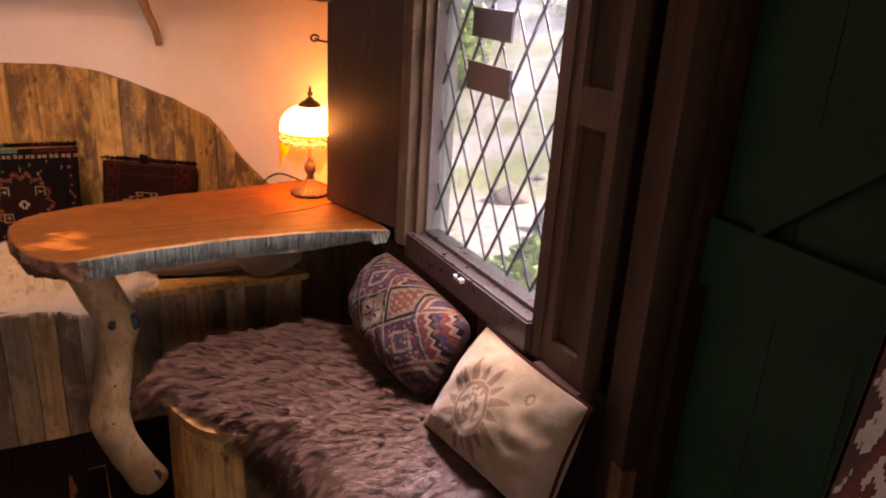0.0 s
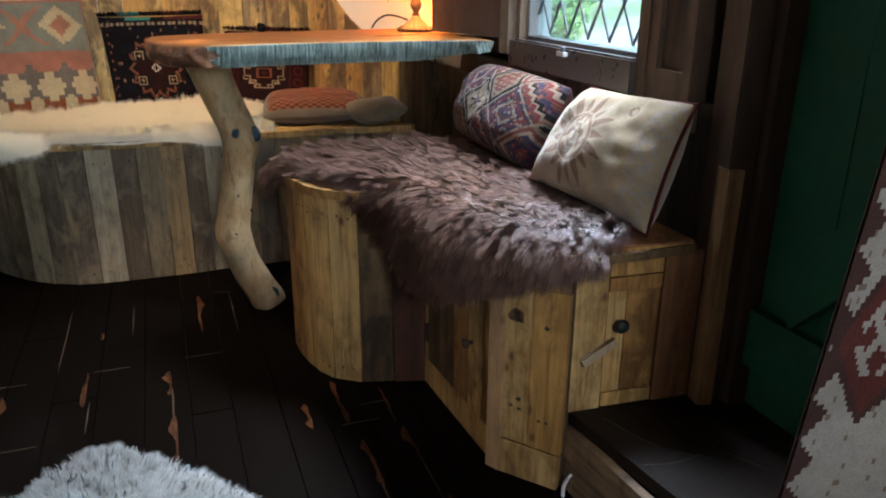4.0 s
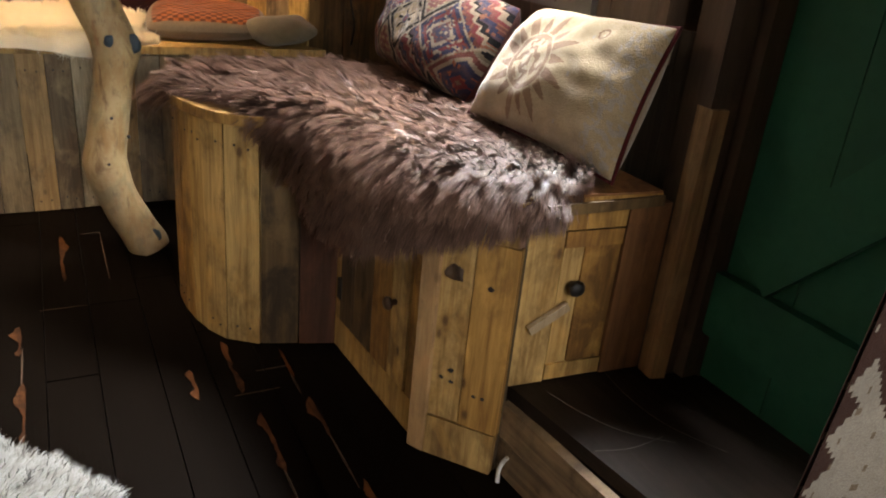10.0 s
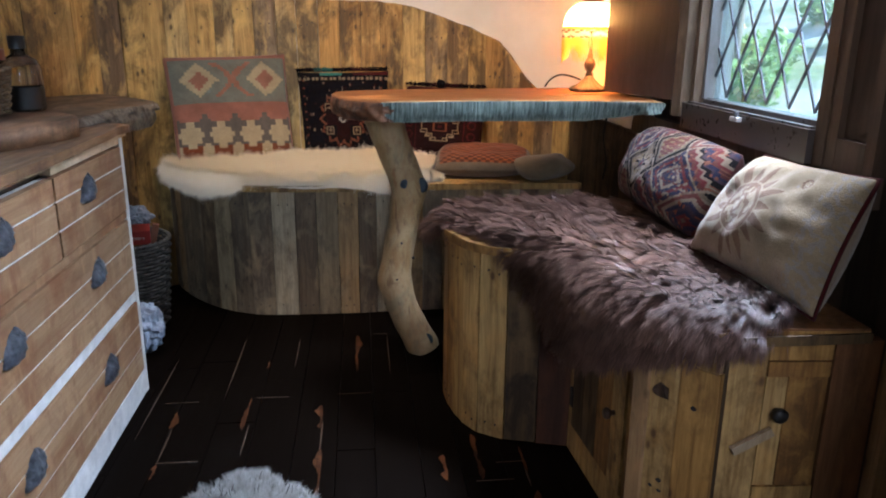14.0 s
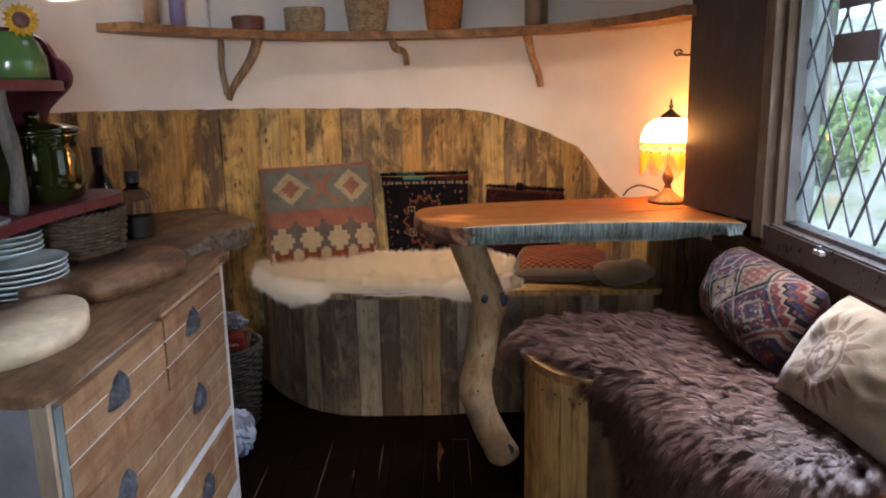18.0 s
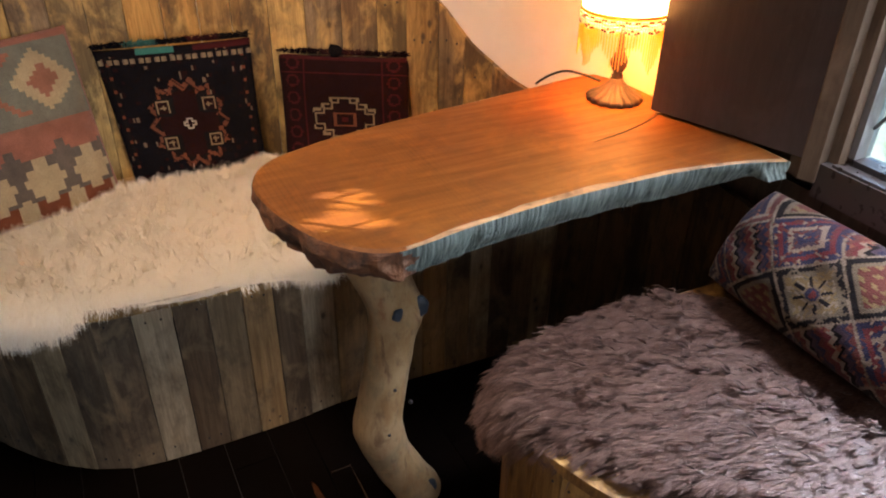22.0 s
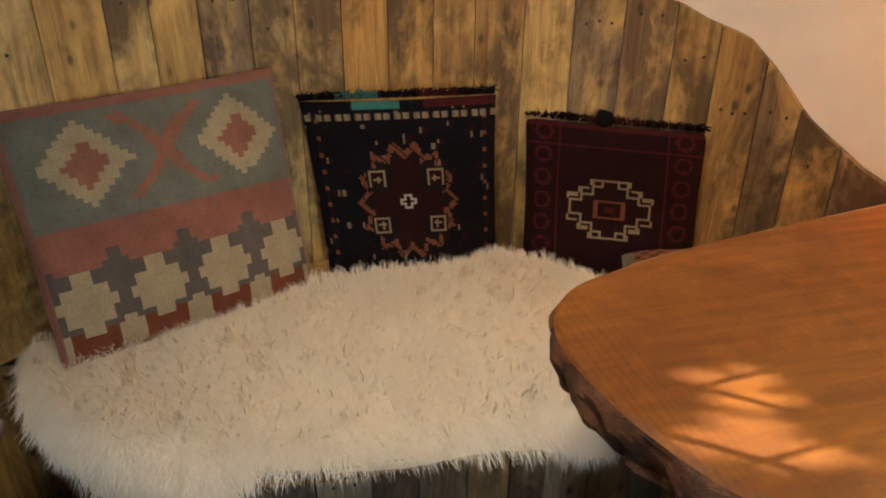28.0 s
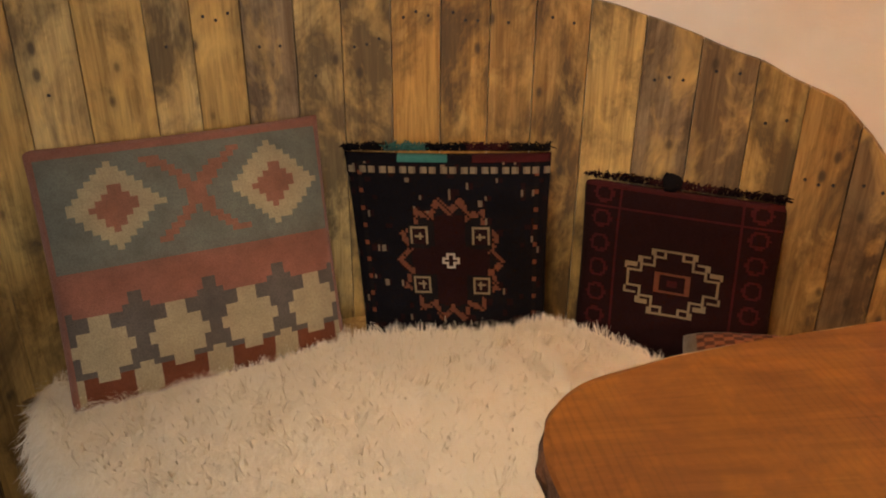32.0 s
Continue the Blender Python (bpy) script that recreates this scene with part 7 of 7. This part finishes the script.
xs = [-400, -150, -40, -10, -1.6, 1.0] + [1.3 + 0.35 * k for k in range(44)] + [20, 40, 90, 200, 400]
ys = [-400, -150, -60, -30] + [-20 + 1.0 * k for k in range(41)] + [30, 60, 150, 400]
gv, gf = [], []
for x in xs:
    for y in ys:
        gv.append((x, y, bank(x) + (0.10 * noise.noise((x * 0.8, y * 0.8, 0)) if 1.9 < x < 18 else 0.0)))
for i in range(len(xs) - 1):
    for j in range(len(ys) - 1):
        a = i * len(ys) + j
        gf.append((a, a + len(ys), a + len(ys) + 1, a + 1))
tagged(raw("ground", gv, gf, M["ground"], smooth=True), "sunlit woodland ground with pale leaf litter", "ground", kind="structure")


def leaf_mat(name, a, c):
    m, n, l, b = nodes_of(name)
    g = n.new("ShaderNodeNewGeometry")
    col = ramp(n, l, g.outputs["Random Per Island"], [(0.0, a), (1.0, c)])
    l.new(col, b.inputs["Base Color"])
    b.inputs["Roughness"].default_value = 0.45
    tr, ms = n.new("ShaderNodeBsdfTranslucent"), n.new("ShaderNodeMixShader")
    l.new(col, tr.inputs["Color"])
    ms.inputs[0].default_value = 0.45
    l.new(b.outputs[0], ms.inputs[1])
    l.new(tr.outputs[0], ms.inputs[2])
    l.new(ms.outputs[0], n["Material Output"].inputs["Surface"])
    return m


LEAF = leaf_mat("green_leaves", (0.09, 0.19, 0.05), (0.24, 0.36, 0.12))


def leaves(name, centres, radius, count, size, parent, seed, squash=0.8, gap=False):
    rs = np.random.RandomState(seed)
    c = np.asarray(centres, float)
    pick = c[rs.randint(len(c), size=count)]
    d = rs.normal(0, 1, (count, 3))
    d /= np.linalg.norm(d, axis=1, keepdims=True)
    p = pick + d * radius * rs.rand(count, 1) ** 0.5 * np.array([1, 1, squash])
    if gap:
        p = p[sun_gap(p)]
        count = len(p)
    a, b = rs.normal(0, 1, (count, 3)), rs.normal(0, 1, (count, 3))
    a /= np.linalg.norm(a, axis=1, keepdims=True)
    b = np.cross(a, b)
    b /= np.linalg.norm(b, axis=1, keepdims=True)
    s = size * (0.6 + 0.8 * rs.rand(count, 1))
    v = np.stack([p - a * s, p + b * s * 0.45 - a * 0.1 * s, p + a * s, p - b * s * 0.45 - a * 0.1 * s], 1).reshape(-1, 3)
    f = (np.arange(count)[:, None] * 4 + np.array([0, 1, 2, 3])).tolist()
    return raw(name, v.tolist(), f, LEAF, parent)


def sun_gap(p):
    """Breaks cut in the crowns to let sun on to the table and drawers' edge."""
    keep = np.ones(len(p), dtype=bool)
    right = Vector((0, 0, 1)).cross(SUN_FROM).normalized()
    up = SUN_FROM.cross(right)
    for place, w, h in (((-0.005, 1.99, 0.835), 0.105, 0.072), ((-0.685, 1.838, 0.38), 0.03, 0.24)):
        d = np.asarray(p) - np.array(place)
        keep &= (np.abs(d @ np.array(right)) > w) | (np.abs(d @ np.array(up)) > h)
    return keep


def tree(x, y, h, r, seed):
    rr = random.Random(seed)
    g = bank(x) - 0.15
    o = thing("tree", (x, y, g), "slender woodland tree with a loose green crown", "tree", "woodland trees")
    trunk = smooth_path([(x, y, g), (x + rr.uniform(-0.1, 0.1), y + rr.uniform(-0.1, 0.1), g + h * 0.35), (x + rr.uniform(-0.25, 0.25), y + rr.uniform(-0.25, 0.25), g + h * 0.7), (x + rr.uniform(-0.3, 0.3), y, g + h)], 14)
    part("trunk", tube(trunk, np.linspace(r, r * 0.25, 14), 10, 0.12), M["tree_bark"], o, smooth=True)
    tips = []
    for k in range(7):
        b = Vector(trunk[rr.randint(6, 12)])
        a = rr.uniform(0, 6.28)
        e = b + Vector((math.cos(a) * h * 0.22, math.sin(a) * h * 0.22, h * rr.uniform(0.05, 0.16)))
        part("limb", tube([b, (b + e) / 2 + Vector((0, 0, 0.1)), e], [r * 0.35, r * 0.22, r * 0.08], 6), M["tree_bark"], o)
        tips += [tuple(e), tuple((b + e) / 2)]
    leaves("crown", tips, h * 0.16, 2600, 0.10, o, seed, gap=True)


for k, (x, y, h, r) in enumerate(((9.5, 10.4, 7, 0.14), (10.6, 13.0, 8, 0.15), (14.5, 9.6, 8, 0.16), (10.5, -7.5, 9, 0.2), (6.8, 14.2, 8, 0.16), (16, 15.5, 9, 0.2), (5.5, -6.5, 7, 0.15), (15.5, 12.4, 8, 0.15), (4.4, 8.6, 4.5, 0.08))):
    tree(x, y, h, r, 40 + k)
# added tree out of view; its pierced crown shades the window and shapes sun patches
o = thing("sun_screen_tree", (3.1, -0.35, -0.1), "unseen leafy tree added to screen the sun from the window", "tree")
part("trunk", tube(smooth_path([(3.1, -0.35, -0.12), (3.08, -0.3, 1.2), (3.0, -0.1, 2.5), (2.95, 0.05, 3.4)], 14), np.linspace(0.07, 0.02, 14), 10, 0.12), M["tree_bark"], o, smooth=True)
tips = []
for k in range(12):
    a = k * 0.55
    e = Vector((2.85 + 0.75 * math.cos(a), 0.85 + 0.75 * math.sin(a), 2.75 + 0.45 * math.sin(k * 1.9)))
    f0 = Vector((3.0, -0.1, 2.5 + 0.06 * k))
    mid = (f0 + e) / 2 + Vector((0, 0, 0.12))
    tips += [tuple(e), (2.85, 0.85, 2.85), tuple((Vector((2.85, 0.85, 2.85)) + e) / 2)]
    if sun_gap(np.array([tuple(f0 + (e - f0) * s / 12) for s in range(13)])).all() and sun_gap(np.array([tuple(mid)])).all():
        part("limb", tube(smooth_path([f0, mid, e], 8), np.linspace(0.025, 0.006, 8), 6), M["tree_bark"], o)
leaves("crown", tips, 0.6, 18000, 0.066, o, 77, gap=True)
rr = random.Random(9)
for k in range(20):
    x, y = (rr.uniform(1.5, 2.3), rr.uniform(2.0, 3.0)) if k < 6 else (rr.uniform(3.4, 8), rr.uniform(4.5, 12))
    g = bank(x)
    o = thing("fern", (x, y, g), "low green woodland plant in sunlight", "plant", "woodland plants")
    sp = 0.12 if k < 6 else 0.30
    leaves("leaves", [(x + rr.uniform(-sp, sp), y + rr.uniform(-sp, sp), g + 0.10 + rr.uniform(0, sp * 0.8)) for _ in range(7)], sp * 0.9, 420, 0.05 if k < 6 else 0.08, o, 90 + k)
for k in range(12):
    x, y = rr.uniform(1.8, 5), rr.uniform(1.5, 6)
    bm = bmesh.new()
    s = rr.uniform(0.05, 0.16)
    bmesh.ops.create_icosphere(bm, subdivisions=3, radius=s, matrix=Matrix.Translation((x, y, bank(x) + s * 0.2)) @ Matrix.Diagonal((1, 0.8, 0.6, 1)))
    tagged(part("stone", lumpy(bm, s * 0.4, 6, k), M["grey_stick"], smooth=True), "pale stone lying on the woodland ground", "stone", "stones outside")
